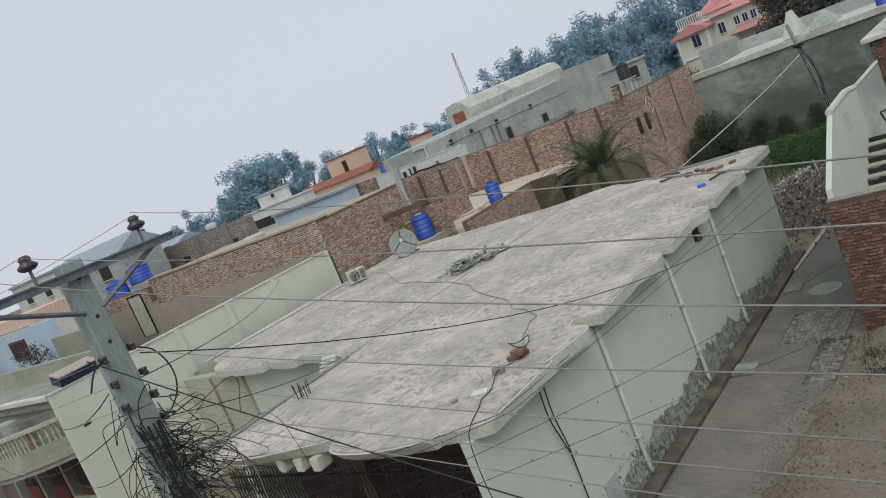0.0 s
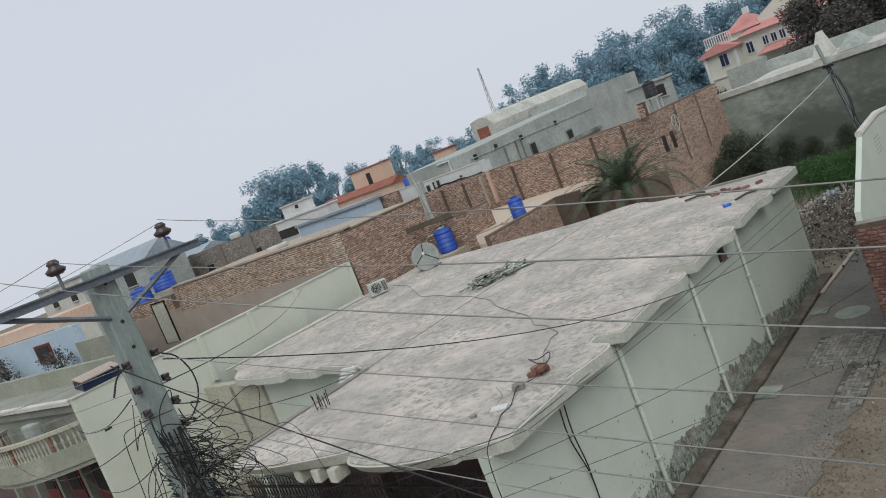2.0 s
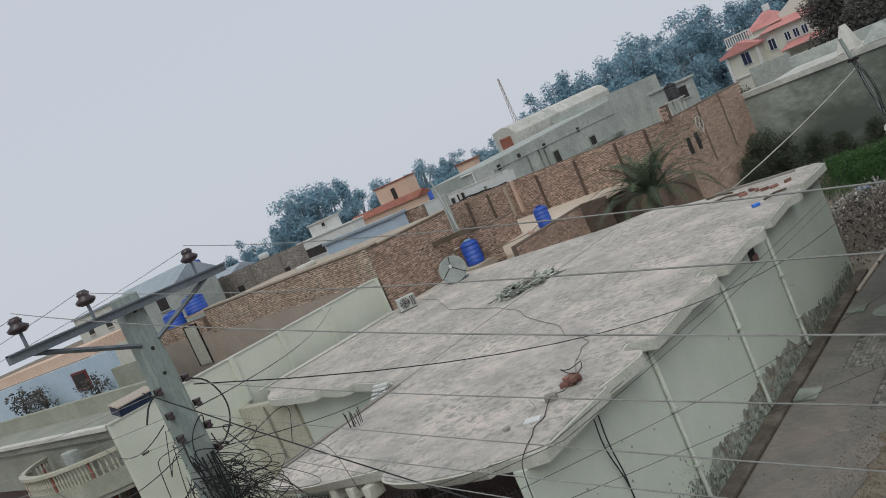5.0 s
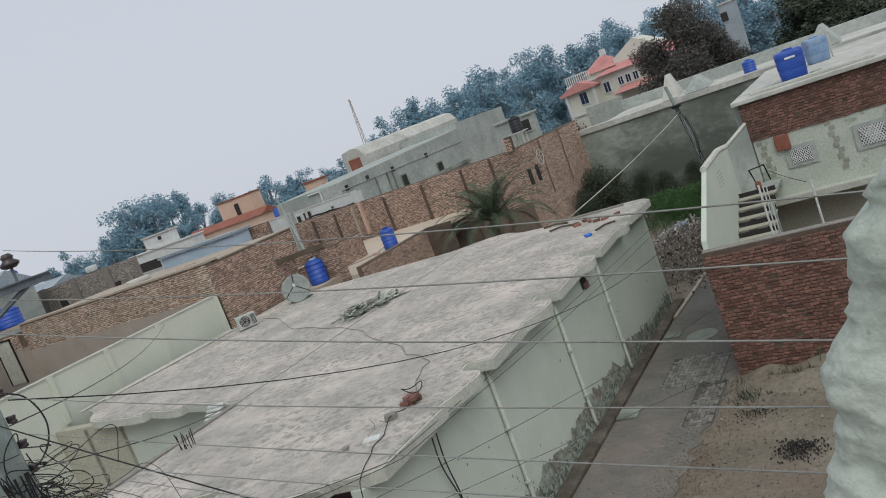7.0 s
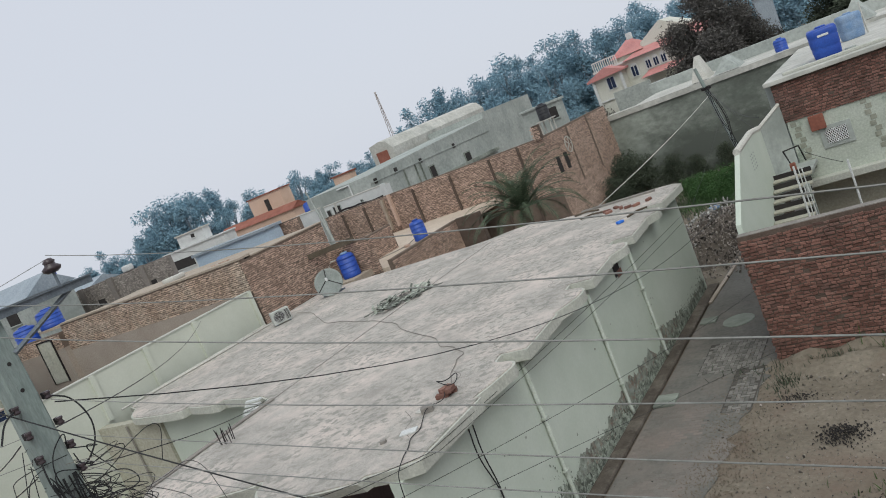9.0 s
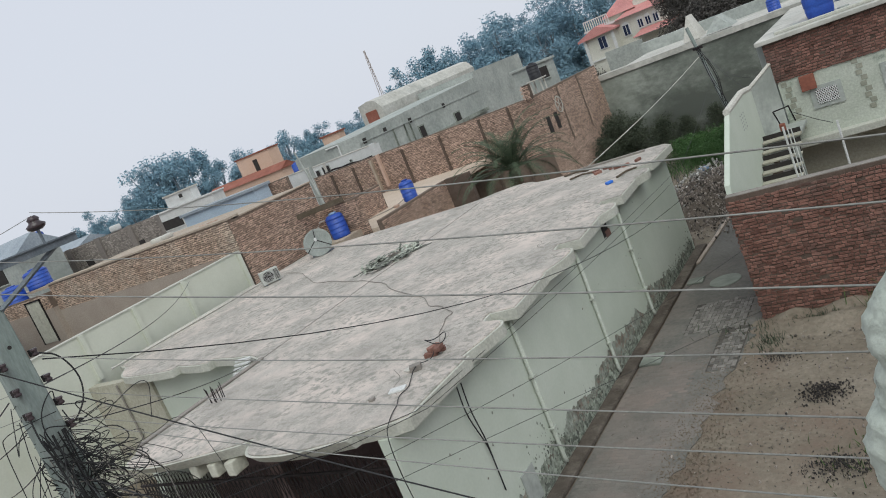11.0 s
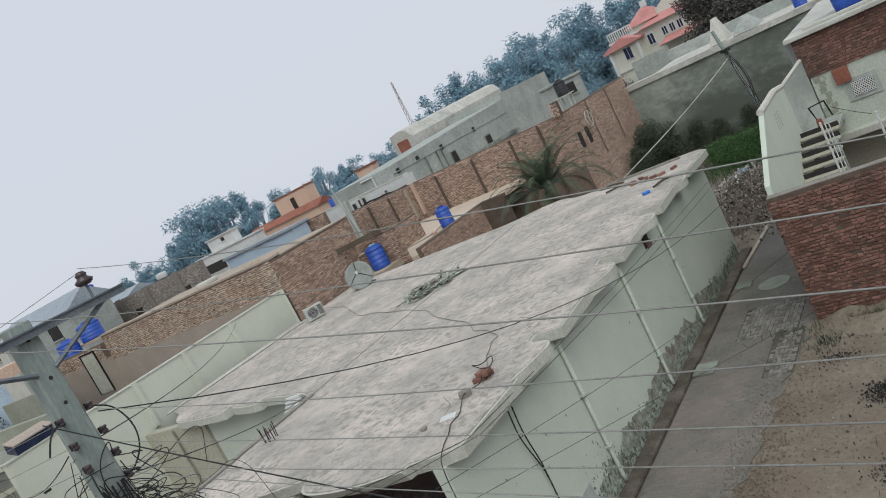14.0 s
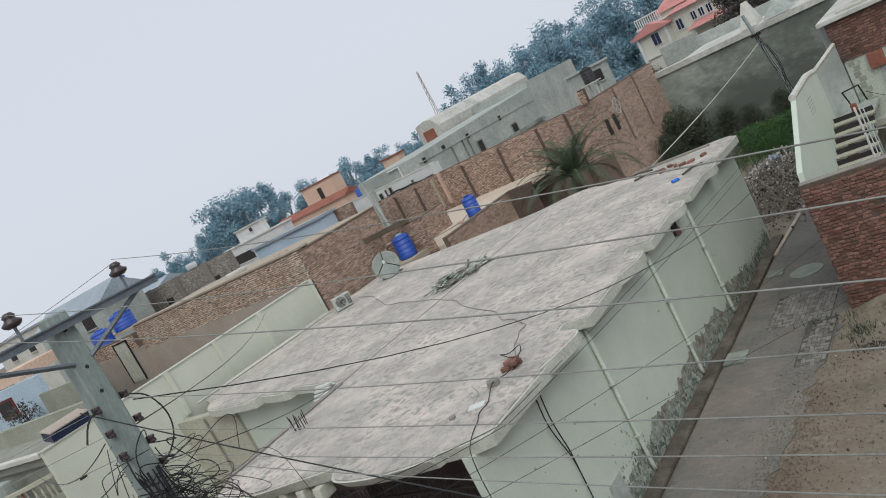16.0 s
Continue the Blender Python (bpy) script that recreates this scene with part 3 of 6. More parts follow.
sw = part("side_wall", cube((-23.2, 20.6, 0), (-22.9, 25.35, 5.98)), MORTAR_PALE, bh)
sw2 = part("side_wall_end", cube((-23.2, 25.35, 0), (-22.9, 29.8, 4.5)), MORTAR_PALE, bh)
rw = part("rear_wall", cube((-22.9, 24.95, 0), (-20.6, 25.2, 4.8)), MORTAR_PALE, bh)
part("coping", cube((-23.22, 20.9, 5.98), (-22.86, 25.4, 6.04), bevel=0.015), COPING_TAN, bh)
part("fallen_beam", cube((0, -0.06, -0.11), (2.05, 0.06, 0.11), pose(-22.82, 23.72, 4.9, 0, 0, 37), 0.015), BARK, bh, "dark weathered timber beam on the wall")
door = thing("metal_door", "cream sheet-metal door with dark frame in the court wall", "door", (-37.4, 20.0, 3.4))
part("leaf", cube((-38.0, 19.96, 3.42), (-36.75, 20.0, 5.55)), CREAM, door)
for lo, hi_ in (((-38.06, 19.93, 3.4), (-38.0, 20.0, 5.6)), ((-36.75, 19.93, 3.4), (-36.69, 20.0, 5.6)), ((-38.06, 19.93, 5.55), (-36.69, 20.0, 5.61))):
    part("frame", cube(lo, hi_), IRON, door)
for i in range(2):
    for j in range(3):
        part("panel", cube((-37.92 + i * 0.6, 19.945, 3.5 + j * 0.68), (-37.42 + i * 0.6, 19.96, 4.08 + j * 0.68), bevel=0.005), CREAM, door)
part("door_wall", cube((-42, 20.0, 0), (-36.0, 20.3, 5.0)), MUD, bh)
part("tank_ledge", cube((-42, 20.3, 5.5), (-36.0, 21.3, 5.62)), COPING_TAN, bh)
part("tank_ledge", cube((-42, 21.3, 5.85), (-36.0, 23.0, 5.97)), COPING_TAN, bh)
dwl = part("door_brick_wall", cube((-42, 20.02, 5.0), (-36.0, 20.3, 5.75)), MORTAR_PALE, bh)

pb = thing("peach_roof_house", "low brick house with a peach concrete roof", "house", (-24, 29, 0))
part("roof", cube((-28, 25.2, 3.05), (-20.2, 36, 3.3)), PEACH, pb, "bare peach concrete roof")
pw = part("side_wall", cube((-20.2, 25.2, 0), (-19.95, 30.9, 3.55)), MORTAR_PALE, pb)
part("coping", cube((-20.2, 25.2, 3.55), (-19.95, 30.9, 3.57)), MORTAR_PALE, pb)
# dark mortar colour stands in for the shaded yard behind the palm
part("end_wall", cube((-19.95, 30.7, 0), (-18.6, 30.95, 3.6)), MORTAR, pb)

# long tall brick wall with buttresses, and its return along the waste ground
cw = setting("wall_brick", cube((-32, 36.0, 0), (-16.7, 36.3, 5.48)), MORTAR_PALE, "long tall brown brick boundary wall with buttresses", "wall")
part("return_wall", cube((-0.25, 0.0, 0), (0, 8.0, 5.5), pose(-16.7, 36.0, 0, 0, 0, -4.2)), MORTAR_PALE, cw)
# thin dark strips: each buttress's shadow is put into its colour
for x, z in ((-30.6, 5.2), (-28.9, 5.2), (-25.2, 5.2), (-22.6, 5.2), (-20.0, 5.25), (-18.2, 5.35)):
    part("buttress", cube((x - 0.05, 35.86, 1.0), (x + 0.05, 36.0, z + 0.1)), MORTAR, cw)
part("gate_pier", cube((-26.95, 35.78, 3.6), (-26.8, 36.0, 5.5)), BRICK_BROWN2, cw)
part("gate_post", cube((-27.55, 35.78, 3.5), (-27.4, 36.0, 5.35), bevel=0.02), COPING_TAN, cw)
for y in (0.5, 1.4):
    part("slot_window", cube((-0.02, y, 3.4), (0.045, y + 0.36, 4.25), pose(-16.7, 36.0, 0, 0, 0, -4.2)), DARK, cw)
tur = part("turret", cube((-17.0, 35.85, 5.4), (-16.68, 36.15, 6.15)), MORTAR, cw)
for k in range(7):
    part("toothing", cube((-17.08 - 0.07 * (k % 2), 35.86, 5.45 + k * 0.1), (-17.0, 36.1, 5.53 + k * 0.1)), BRICK_BROWN2, cw)
for y, z in ((2.6, 5.5), (5.2, 5.5)):
    part("buttress", cube((0.0, y, 2.5), (0.06, y + 0.1, z), pose(-16.7, 36.0, 0, 0, 0, -4.2)), MORTAR_PALE, cw)
ring = [(-16.45, 38.2 + 0.42 * math.cos(a), 4.54 + 0.42 * math.sin(a)) for a in (k * math.pi / 8 for k in range(17))]
bm = tube(ring, 0.028, 6)
for k in range(5):
    tube([(-16.44, 38.2, 4.54), (-16.44, 38.2 + 0.4 * math.cos(k * 1.25), 4.54 + 0.4 * math.sin(k * 1.25))], 0.018, 5, bm)
tagged(part("bicycle_wheel_rim", bm, COPING), "pale spoked wheel rim hung on the brick wall", "wheel rim")

# grey cement wall with pale coping, and the roof behind it
dw = setting("wall_cement", cube((-16.15, 44.0, 0), (26, 44.3, 4.5)), GREY_DARK, "weathered grey cement boundary wall with a pale coping", "wall")
part("coping", cube((-16.15, 43.9, 4.5), (26, 44.7, 4.8)), HALL, dw, "pale stained plaster coping")
part("flat_roof", cube((-16.15, 44.7, 4.3), (26, 55, 4.5)), HALL, dw)
part("roof_parapet", cube((-16.5, 54.5, 4.5), (26, 55, 5.2)), GREY, dw)
for x0, z0, w, h_ in ((-11.1, 4.85, 0.9, 1.3), (-9.9, 4.85, 1.4, 0.75), (-3.6, 4.85, 1.6, 1.1)):
    bm = bmesh.new()
    v = [bm.verts.new(p) for p in ((x0, 44.2, z0), (x0 + w, 44.2, z0), (x0 + w, 46, z0), (x0, 46, z0), (x0 + w * 0.5, 44.6, z0 + h_), (x0 + w * 0.6, 45.6, z0 + h_))]
    for f in ((3, 2, 1, 0), (0, 1, 4), (1, 2, 5, 4), (2, 3, 5), (3, 0, 4, 5)):
        bm.faces.new([v[i] for i in f])
    part("stair_hood", bm, COPING if w < 1 else GREY, dw, "pointed cement stair hood")

# ---- house with the brick yard ----
rh = thing("brick_yard_house", "house with brick yard, outside stair and patched upper storey", "house", (0, 20, 0))
yw = part("yard_wall", cube((-4.5, 17.1, 0), (5, 17.33, 3.0)), MORTAR, rh, "red brick yard wall")
part("coping", cube((-4.5, 17.12, 3.0), (5, 17.34, 3.015)), DARK_CEMENT, yw)
yw2 = part("yard_side_wall", cube((-4.5, 17.33, 0), (-4.39, 23.5, 3.0)), MORTAR, rh)
uw = part("upper_wall", cube((-3.85, 23.5, 2.45), (6, 23.75, 4.18)), PATCHED, rh, "white plaster with grey-green damp patches")
ub = part("upper_brick_wall", cube((-3.95, 23.48, 4.18), (6, 23.75, 5.3)), MORTAR, rh)
part("lower_wall", cube((-4.27, 24.2, 0), (6, 24.4, 2.3)), MUD_PALE, rh)
part("ledge", cube((-3.85, 23.2, 2.26), (6, 24.2, 2.45), bevel=0.02), RIM, rh)
part("side_wall", cube((-4.15, 23.75, 0), (-3.9, 30, 5.3)), GREY, rh)
part("roof", cube((-4.1, 23.3, 5.3), (6, 32, 5.42), bevel=0.02), HALL, rh, "pale flat roof with worn rim")
part("roof_kerb", cube((-3.6, 23.7, 5.42), (-0.4, 23.95, 5.5), bevel=0.02), RIM, rh)
for x0, x1, z0, z1 in ((-3.13, -2.34, 3.17, 3.78), (-1.38, -0.5, 3.15, 3.86), (0.4, 1.3, 3.15, 3.86)):
    w = part("lattice_window", cube((x0, 23.46, z0), (x1, 23.5, z1)), GREY, rh, "grey cement lattice window")
    part("opening", cube((x0 + 0.13, 23.455, z0 + 0.11), (x1 - 0.13, 23.46, z1 - 0.11)), DARK, w)
    nx, nz = 9, 6
    bm = bmesh.new()
    for i in range(nx + 1):
        x = x0 + 0.13 + (x1 - x0 - 0.26) * i / nx
        for sgn in (-1, 1):
            h_ = z1 - z0 - 0.22
            run = min(h_ * 0.6, (x1 - 0.13 - x) if sgn > 0 else (x - x0 - 0.13))
            if run > 0.03:
                tube([(x, 23.44, z0 + 0.11), (x + sgn * run, 23.44, z0 + 0.11 + run / 0.6)], 0.011, 4, bm)
                tube([(x, 23.44, z1 - 0.11), (x + sgn * run, 23.44, z1 - 0.11 - run / 0.6)], 0.011, 4, bm)
    part("lattice", bm, WHITE, w)
for x, z in ((-3.78, 4.0), (-2.0, 4.05)):
    for k in range(9):
        part("toothed_patch", cube((x + 0.07 * (k % 2) + 0.02 * k, 23.485, z - 0.16 * k), (x + 0.15 + 0.07 * (k % 2) + 0.02 * k, 23.5, z - 0.16 * k + 0.13)), MUD_GREEN, uw)
vent = part("vent_hood", cube((-3.3, 23.36, 3.74), (-2.92, 23.5, 4.16), bevel=0.015), RUST, rh, "rust-red metal vent hood")
# stair: white parapet, grey return wall, treads, landing, posts
def plate(outline, x0, x1):
    """An upright plate from (y, z) points between two x."""
    bm = bmesh.new()
    n = len(outline)
    a = [bm.verts.new((x0, y, z)) for y, z in outline]
    b = [bm.verts.new((x1, y, z)) for y, z in outline]
    bm.faces.new(a)
    bm.faces.new(list(reversed(b)))
    for i in range(n):
        bm.faces.new((a[i], b[i], b[(i + 1) % n], a[(i + 1) % n]))
    bmesh.ops.recalc_face_normals(bm, faces=bm.faces[:])
    return bm


panel = part("stair_parapet", plate([(17.36, 3.0), (17.4, 3.2), (19.5, 4.44), (21.5, 4.46), (22.6, 4.34), (22.6, 2.2), (19.0, 1.4), (17.36, 1.4)], -4.5, -4.38), WHITEWASH, rh, "white plastered stair parapet")
part("coping", tube([(-4.44, 19.4, 4.45), (-4.44, 21.5, 4.5), (-4.44, 22.65, 4.38)], 0.085, 8), COPING, panel)
for i in range(3):
    for j in range(5):
        part("hole", cube((-4.383, 20.35 + 0.22 * i, 3.72 + 0.09 * j), (-4.376, 20.45 + 0.22 * i, 3.755 + 0.09 * j)), GREY, panel)
bm = bmesh.new()
run = [Vector((-4.42, 22.6)), Vector((-3.88, 23.45))]
off = Vector((-0.1, 0.06))
p0, p1 = run
vs = [bm.verts.new((*q, 2.3)) for q in (p0, p1, p1 + off, p0 + off)] + [bm.verts.new((*q, z)) for q, z in ((p0, 4.36), (p1, 4.72), (p1 + off, 4.72), (p0 + off, 4.36))]
for f in ((3, 2, 1, 0), (4, 5, 6, 7), (0, 1, 5, 4), (1, 2, 6, 5), (2, 3, 7, 6), (3, 0, 4, 7)):
    bm.faces.new([vs[i] for i in f])
part("stair_return_wall", bm, GREY, rh, "bare grey stair return wall")
part("return_coping", tube([(-4.44, 22.6, 4.38), (-3.9, 23.45, 4.75)], 0.05, 6), COPING, rh)
for i in range(10):
    z, y = 2.98 - 0.18 * (9 - i), 21.84 - 0.375 * (9 - i)
    part("tread", cube((-4.37, y, z - 0.045), (-3.4, y + 0.28, z), bevel=0.008), MUD_PALE, rh)
    part("riser", cube((-4.37, y + 0.28, z), (-3.42, y + 0.3, z + 0.12)), DARK, rh)
part("landing", cube((-4.37, 22.14, 2.9), (-3.4, 23.45, 2.99)), GREY, rh)
for x, y, z0, z1 in ((-3.45, 20.0, 1.7, 3.62), (-3.42, 20.35, 1.8, 3.5), (-3.40, 20.7, 1.9, 3.4), (-2.3, 20.0, 0.0, 3.42)):
    part("post", tube([(x, y, z0), (x, y, z1)], 0.026 if z1 > 3.55 or z0 < 0.1 else 0.014, 8), WHITE, rh, "white pipe post")
part("post", cube((-3.5, 21.0, 0), (-3.4, 21.1, 2.9)), GREY, rh)
part("handrail", tube([(-3.9, 22.6, 3.05), (-4.0, 22.5, 3.6), (-3.5, 21.9, 3.75), (-3.45, 22.0, 3.3)], 0.022, 6), IRON, rh, "bent black iron handrail")
heap = part("cloth", cube((-3.93, 22.3, 2.99), (-3.78, 22.45, 3.26), bevel=0.04), RUST, rh)

# ---- near plastered parapet at the camera's roof ----
bm = bmesh.new()
prof = [(0.16, 7.36), (0.06, 7.31), (-0.005, 7.27), (-0.05, 7.22), (-0.06, 7.13), (-0.10, 7.06), (-0.125, 6.96), (-0.155, 6.86), (-0.165, 6.7), (-0.19, 6.5), (-0.22, 6.2), (-0.24, 5.0), (-0.25, 0.0)]
prof = [(x - 0.035, z) for x, z in run_out(prof, 4)]
cols = [0.0, 0.006, 0.012, 0.02, 0.03, 0.045, 0.06, 0.08, 0.1, 0.13, 0.16, 0.22, 0.3, 0.6, 1.4, 3.2]
grid_v = []
for i, (x, z) in enumerate(prof):
    row = []
    for j, c in enumerate(cols):
        rough = 0.007 * noise.fractal((x * 14, z * 24, c * 24), 0.9, 2.1, 5) + 0.035 * max(0.0, noise.noise((z * 15, c * 17, 3.7)) - 0.18)
        y = 1.0 - 0.07 * min(1, (c / 0.06)) ** 0.5 + rough
        chip = 0.022 * noise.fractal((z * 11, 5, c * 5), 1.0, 2.0, 4) + 0.009 * noise.fractal((z * 36, 8, c * 20), 0.8, 2.1, 4)
        row.append(bm.verts.new((x + c + chip * max(0.0, 1 - c / 0.2), y, z)))
    back = [bm.verts.new((x + 0.05 + 3.15 * k, 1.25, z)) for k in (0, 1)]
    grid_v.append([back[0]] + row + [back[1]])
for r0, r1 in zip(grid_v, grid_v[1:]):
    for k in range(len(r0) - 1):
        bm.faces.new((r0[k], r1[k], r1[k + 1], r0[k + 1]))
    bm.faces.new((r0[-1], r1[-1], r1[0], r0[0]))
bm.faces.new(grid_v[0])
setting("wall_near", bm, WHITEWASH_ROUGH, "rough lumpy whitewashed plaster wall end", "wall", True)

setting("wall_own_house", cube((-0.6, -9.0, 0), (9.0, 0.88, 5.85)), CEMENT_OWN, "plain cement house body under the viewpoint", "wall")


# ---- loose things on the neighbours' roofs ----
for x, y, q in ((-25.2, 21.6, 20), (-25.6, 21.8, 75), (-25.4, 22.0, 130), (-26.0, 21.7, 40)):
    ob = part("roof_brick", cube((-0.12, -0.06, 0), (0.12, 0.06, 0.08), pose(x, y, 6.02, 0, 0, q), 0.01), BRICK_DARK)
    tagged(ob, "loose brown brick on the sandy terrace", "brick", "bricks on the terrace")
for x, y, q in ((-29.2, 21.9, 10), (-29.7, 22.2, 60), (-29.4, 22.5, 100)):
    ob = part("sack", cube((-0.3, -0.18, 0), (0.3, 0.18, 0.22), pose(x, y, 6.02, 0, 0, q), 0.08), COPING)
    tagged(ob, "slumped pale cement sack on the terrace", "sack", "sacks on the terrace")
for x, y, q in ((-23.9, 27.6, 15), (-23.6, 27.8, 80), (-23.75, 28.1, 40), (-21.7, 28.9, 100), (-21.9, 29.1, 30)):
    ob = part("roof_brick", cube((-0.14, -0.08, 0), (0.14, 0.08, 0.1), pose(x, y, 3.3, 0, 0, q), 0.01), BRICK_DARK)
    tagged(ob, "loose brown brick on the peach roof", "brick", "bricks on the peach roof")
hose = run_out([(-21.6, 29.5, 3.5), (-21.9, 29.0, 3.33), (-22.6, 28.0, 3.32), (-23.3, 27.2, 3.32), (-23.2, 26.4, 3.32), (-22.6, 25.8, 3.32)], 3)
tagged(part("hose", tube(hose, 0.02, 6), DARK_CEMENT), "dark water hose lying across the peach roof", "hose")

# ---- water tanks ----
def tank(at, r, h_, label, material=None, lidm=None, sides=28):
    t = thing("water_tank", label, "water tank", at, "rooftop water tanks")
    prof = [(r * 0.96, 0.0), (r, 0.03)]
    n = 4
    for i in range(n):
        z0 = 0.06 + (h_ * 0.8 - 0.06) * i / n
        z1 = 0.06 + (h_ * 0.8 - 0.06) * (i + 1) / n
        prof += [(r, z0), (r, z1 - 0.05), (r * 0.965, z1 - 0.035), (r * 0.965, z1 - 0.012), (r, z1)]
    prof += [(r * 0.97, h_ * 0.84), (r * 0.8, h_ * 0.93), (r * 0.42, h_ * 0.97)]
    part("shell", lathe(prof, at, sides), material or BLUE, t, "ribbed plastic tank shell", True)
    part("lid", lathe([(r * 0.45, h_ * 0.965), (r * 0.45, h_ * 1.0), (r * 0.36, h_ * 1.03), (r * 0.05, h_ * 1.04)], at, 20), lidm or BLUE, t, "round screw lid", True)
    return t


tk = tank((-21.6, 24.45, 3.48), 0.39, 1.05, "blue plastic water tank with a pale dusty top", None, BLUE_DUSTY)
part("outlet_pipe", tube([(-22.35, 24.3, 3.5), (-22.45, 24.25, 4.2), (-22.3, 24.3, 4.35), (-22.1, 24.4, 4.35)], 0.025, 8), COPING, tk, "grey outlet pipe")
stand = tagged(part("tank_stand", cube((-22.3, 23.6, 3.2), (-20.9, 24.95, 3.48), bevel=0.01), COPING_TAN), "low brick and cement tank plinth", "plinth")
tank((-21.5, 29.9, 3.3), 0.35, 0.98, "blue plastic water tank on the peach roof", None, BLUE_DARKER)
tank((-27.3, 31.6, 3.3), 0.42, 0.75, "small blue water tank with a white lid", None, WHITE)
tank((-39.6, 22.0, 5.97), 0.62, 1.0, "blue plastic water tank beside the brick wall")
tank((-40.2, 20.85, 5.62), 0.55, 0.95, "blue water tank with ribbed shell on a ledge")
tank((-6.45, 45, 4.7), 0.33, 0.75, "distant blue water tank on a cement roof")
tank((-20.45, 45.5, 5.9), 0.38, 1.0, "black plastic water tank on a roof stand", BLACKPLASTIC, BLACKPLASTIC)
tank((-54.9, 60, 5.4), 0.45, 0.9, "far blue water tank beside a grey house")



def square_tank(at, w, h_, turn, label, material):
    """A blow-moulded square tank: bulged ribbed sides, stepped shoulders and a round lid."""
    t = thing("water_tank", label, "water tank", at, "rooftop water tanks")
    m = pose(*at, 0, 0, turn)
    bm = bmesh.new()
    rings_ = []
    for k, z in ((0.9, 0.0), (0.94, 0.04), (1.0, 0.25), (0.985, 0.3), (0.985, 0.34), (1.02, 0.38), (1.03, 0.62), (1.01, 0.66), (1.01, 0.7), (1.04, 0.74), (1.04, 0.88), (0.98, 0.94), (0.86, 0.96), (0.5, 0.97)):
        ring = []
        for i in range(32):
            q = 2 * math.pi * (i + 0.5) / 32
            c, s_ = math.cos(q), math.sin(q)
            n_ = (abs(c) ** 7 + abs(s_) ** 7) ** (-1 / 7)
            ring.append(bm.verts.new(m @ Vector((c * n_ * k * w / 2, s_ * n_ * k * w / 2, z * h_))))
        rings_.append(ring)
    for r0, r1 in zip(rings_, rings_[1:]):
        for i in range(32):
            bm.faces.new((r0[i], r0[(i + 1) % 32], r1[(i + 1) % 32], r1[i]))
    bm.faces.new(list(reversed(rings_[0])))
    bm.faces.new(rings_[-1])
    part("shell", bm, material, t, "moulded plastic tank shell", True)
    part("lid", lathe([(w * 0.2, h_ * 0.965), (w * 0.2, h_ * 1.0), (w * 0.16, h_ * 1.02), (0.02, h_ * 1.02)], at, 20), material, t, "round screw lid", True)
    return t


tk = square_tank((-2.5, 25.0, 5.42), 0.74, 0.86, 8, "square-shouldered bright blue water tank on the flat roof", BLUE)
part("badge", cube((-0.14, -0.4, 0.6), (0.14, -0.385, 0.66), pose(-2.5, 25.0, 5.42, 0, 0, 8)), WHITE, tk, "small white printed badge")
square_tank((-2.0, 28.0, 5.42), 0.62, 0.8, 20, "pale weathered blue square water tank", BLUE_DUSTY)
tagged(part("roof_tube", tube([(-1.6, 28.2, 5.42), (-1.62, 28.2, 6.4)], 0.025, 6), COPING), "thin pale pipe standing on the flat roof", "pipe")
for x, y, q in ((-3.5, 23.9, 12), (-3.1, 24.3, 70), (-1.9, 24.6, 35)):
    tagged(part("cement_lump", cube((-0.13, -0.08, 0), (0.13, 0.08, 0.07), pose(x, y, 5.42, 0, 0, q), 0.015), GREY), "loose cement lump on the flat roof", "rubble", "lumps on the flat roof")

# ---- things on the white roof ----
ac = thing("air_conditioner", "white split air-conditioner outdoor unit on the roof", "air conditioner", (-20.9, 19.25, ZT))
am = pose(-20.9, 19.25, ZT, 0, 0, 58) @ Matrix.Scale(0.82, 4)
part("casing", cube((-0.42, -0.17, 0.04), (0.42, 0.17, 0.62), am, 0.02), AC_WHITE, ac)
part("fan_opening", lathe([(0.24, -0.005), (0.24, 0.005)], am @ Vector((-0.1, -0.176, 0.34)), 24, None, (am.to_3x3() @ pose(0, 0, 0, 90).to_3x3())), DARK, ac, "round dark fan opening")
fan = bmesh.new()
for rr in (0.07, 0.12, 0.17, 0.22):
    tube([am @ Vector((-0.1 + rr * math.cos(q), -0.19, 0.34 + rr * math.sin(q))) for q in (k * math.pi / 12 for k in range(25))], 0.006, 4, fan)
part("fan_guard", fan, WHITE, ac)
for i in range(9):
    part("louvre", cube((0.18, -0.182, 0.12 + 0.05 * i), (0.38, -0.17, 0.145 + 0.05 * i), am), DARK, ac)
for x in (-0.3, 0.3):
    part("foot", cube((x - 0.04, -0.2, 0.0), (x + 0.04, 0.2, 0.04), am), STEEL, ac)

dish = thing("satellite_dish", "grey satellite dish on a short stand", "satellite dish", (-20.6, 22.0, ZT))
dm = look((-20.55, 21.85, 3.93), (-6.0, 3.0, 14.0)) @ Matrix.Scale(0.92, 4)
bm = bmesh.new()
rings = [[bm.verts.new((r * math.cos(q), r * math.sin(q), 0.2 * (r / 0.68) ** 2 + dz)) for q in (2 * math.pi * k / 32 for k in range(32))] for dz, rs in ((0.0, (0.03, 0.13, 0.26, 0.39, 0.5, 0.59)), (-0.02, (0.6, 0.5, 0.39, 0.26, 0.13, 0.03))) for r in rs]
for r0, r1 in zip(rings, rings[1:]):
    for k in range(32):
        bm.faces.new((r0[k], r0[(k + 1) % 32], r1[(k + 1) % 32], r1[k]))
bm.faces.new(rings[0])
bm.faces.new(rings[-1])
bmesh.ops.recalc_face_normals(bm, faces=bm.faces[:])
flip = dm @ pose(0, 0, 0, 180, 0, 0)
for v in bm.verts:
    v.co = flip @ Vector((v.co.x, v.co.y, v.co.z))
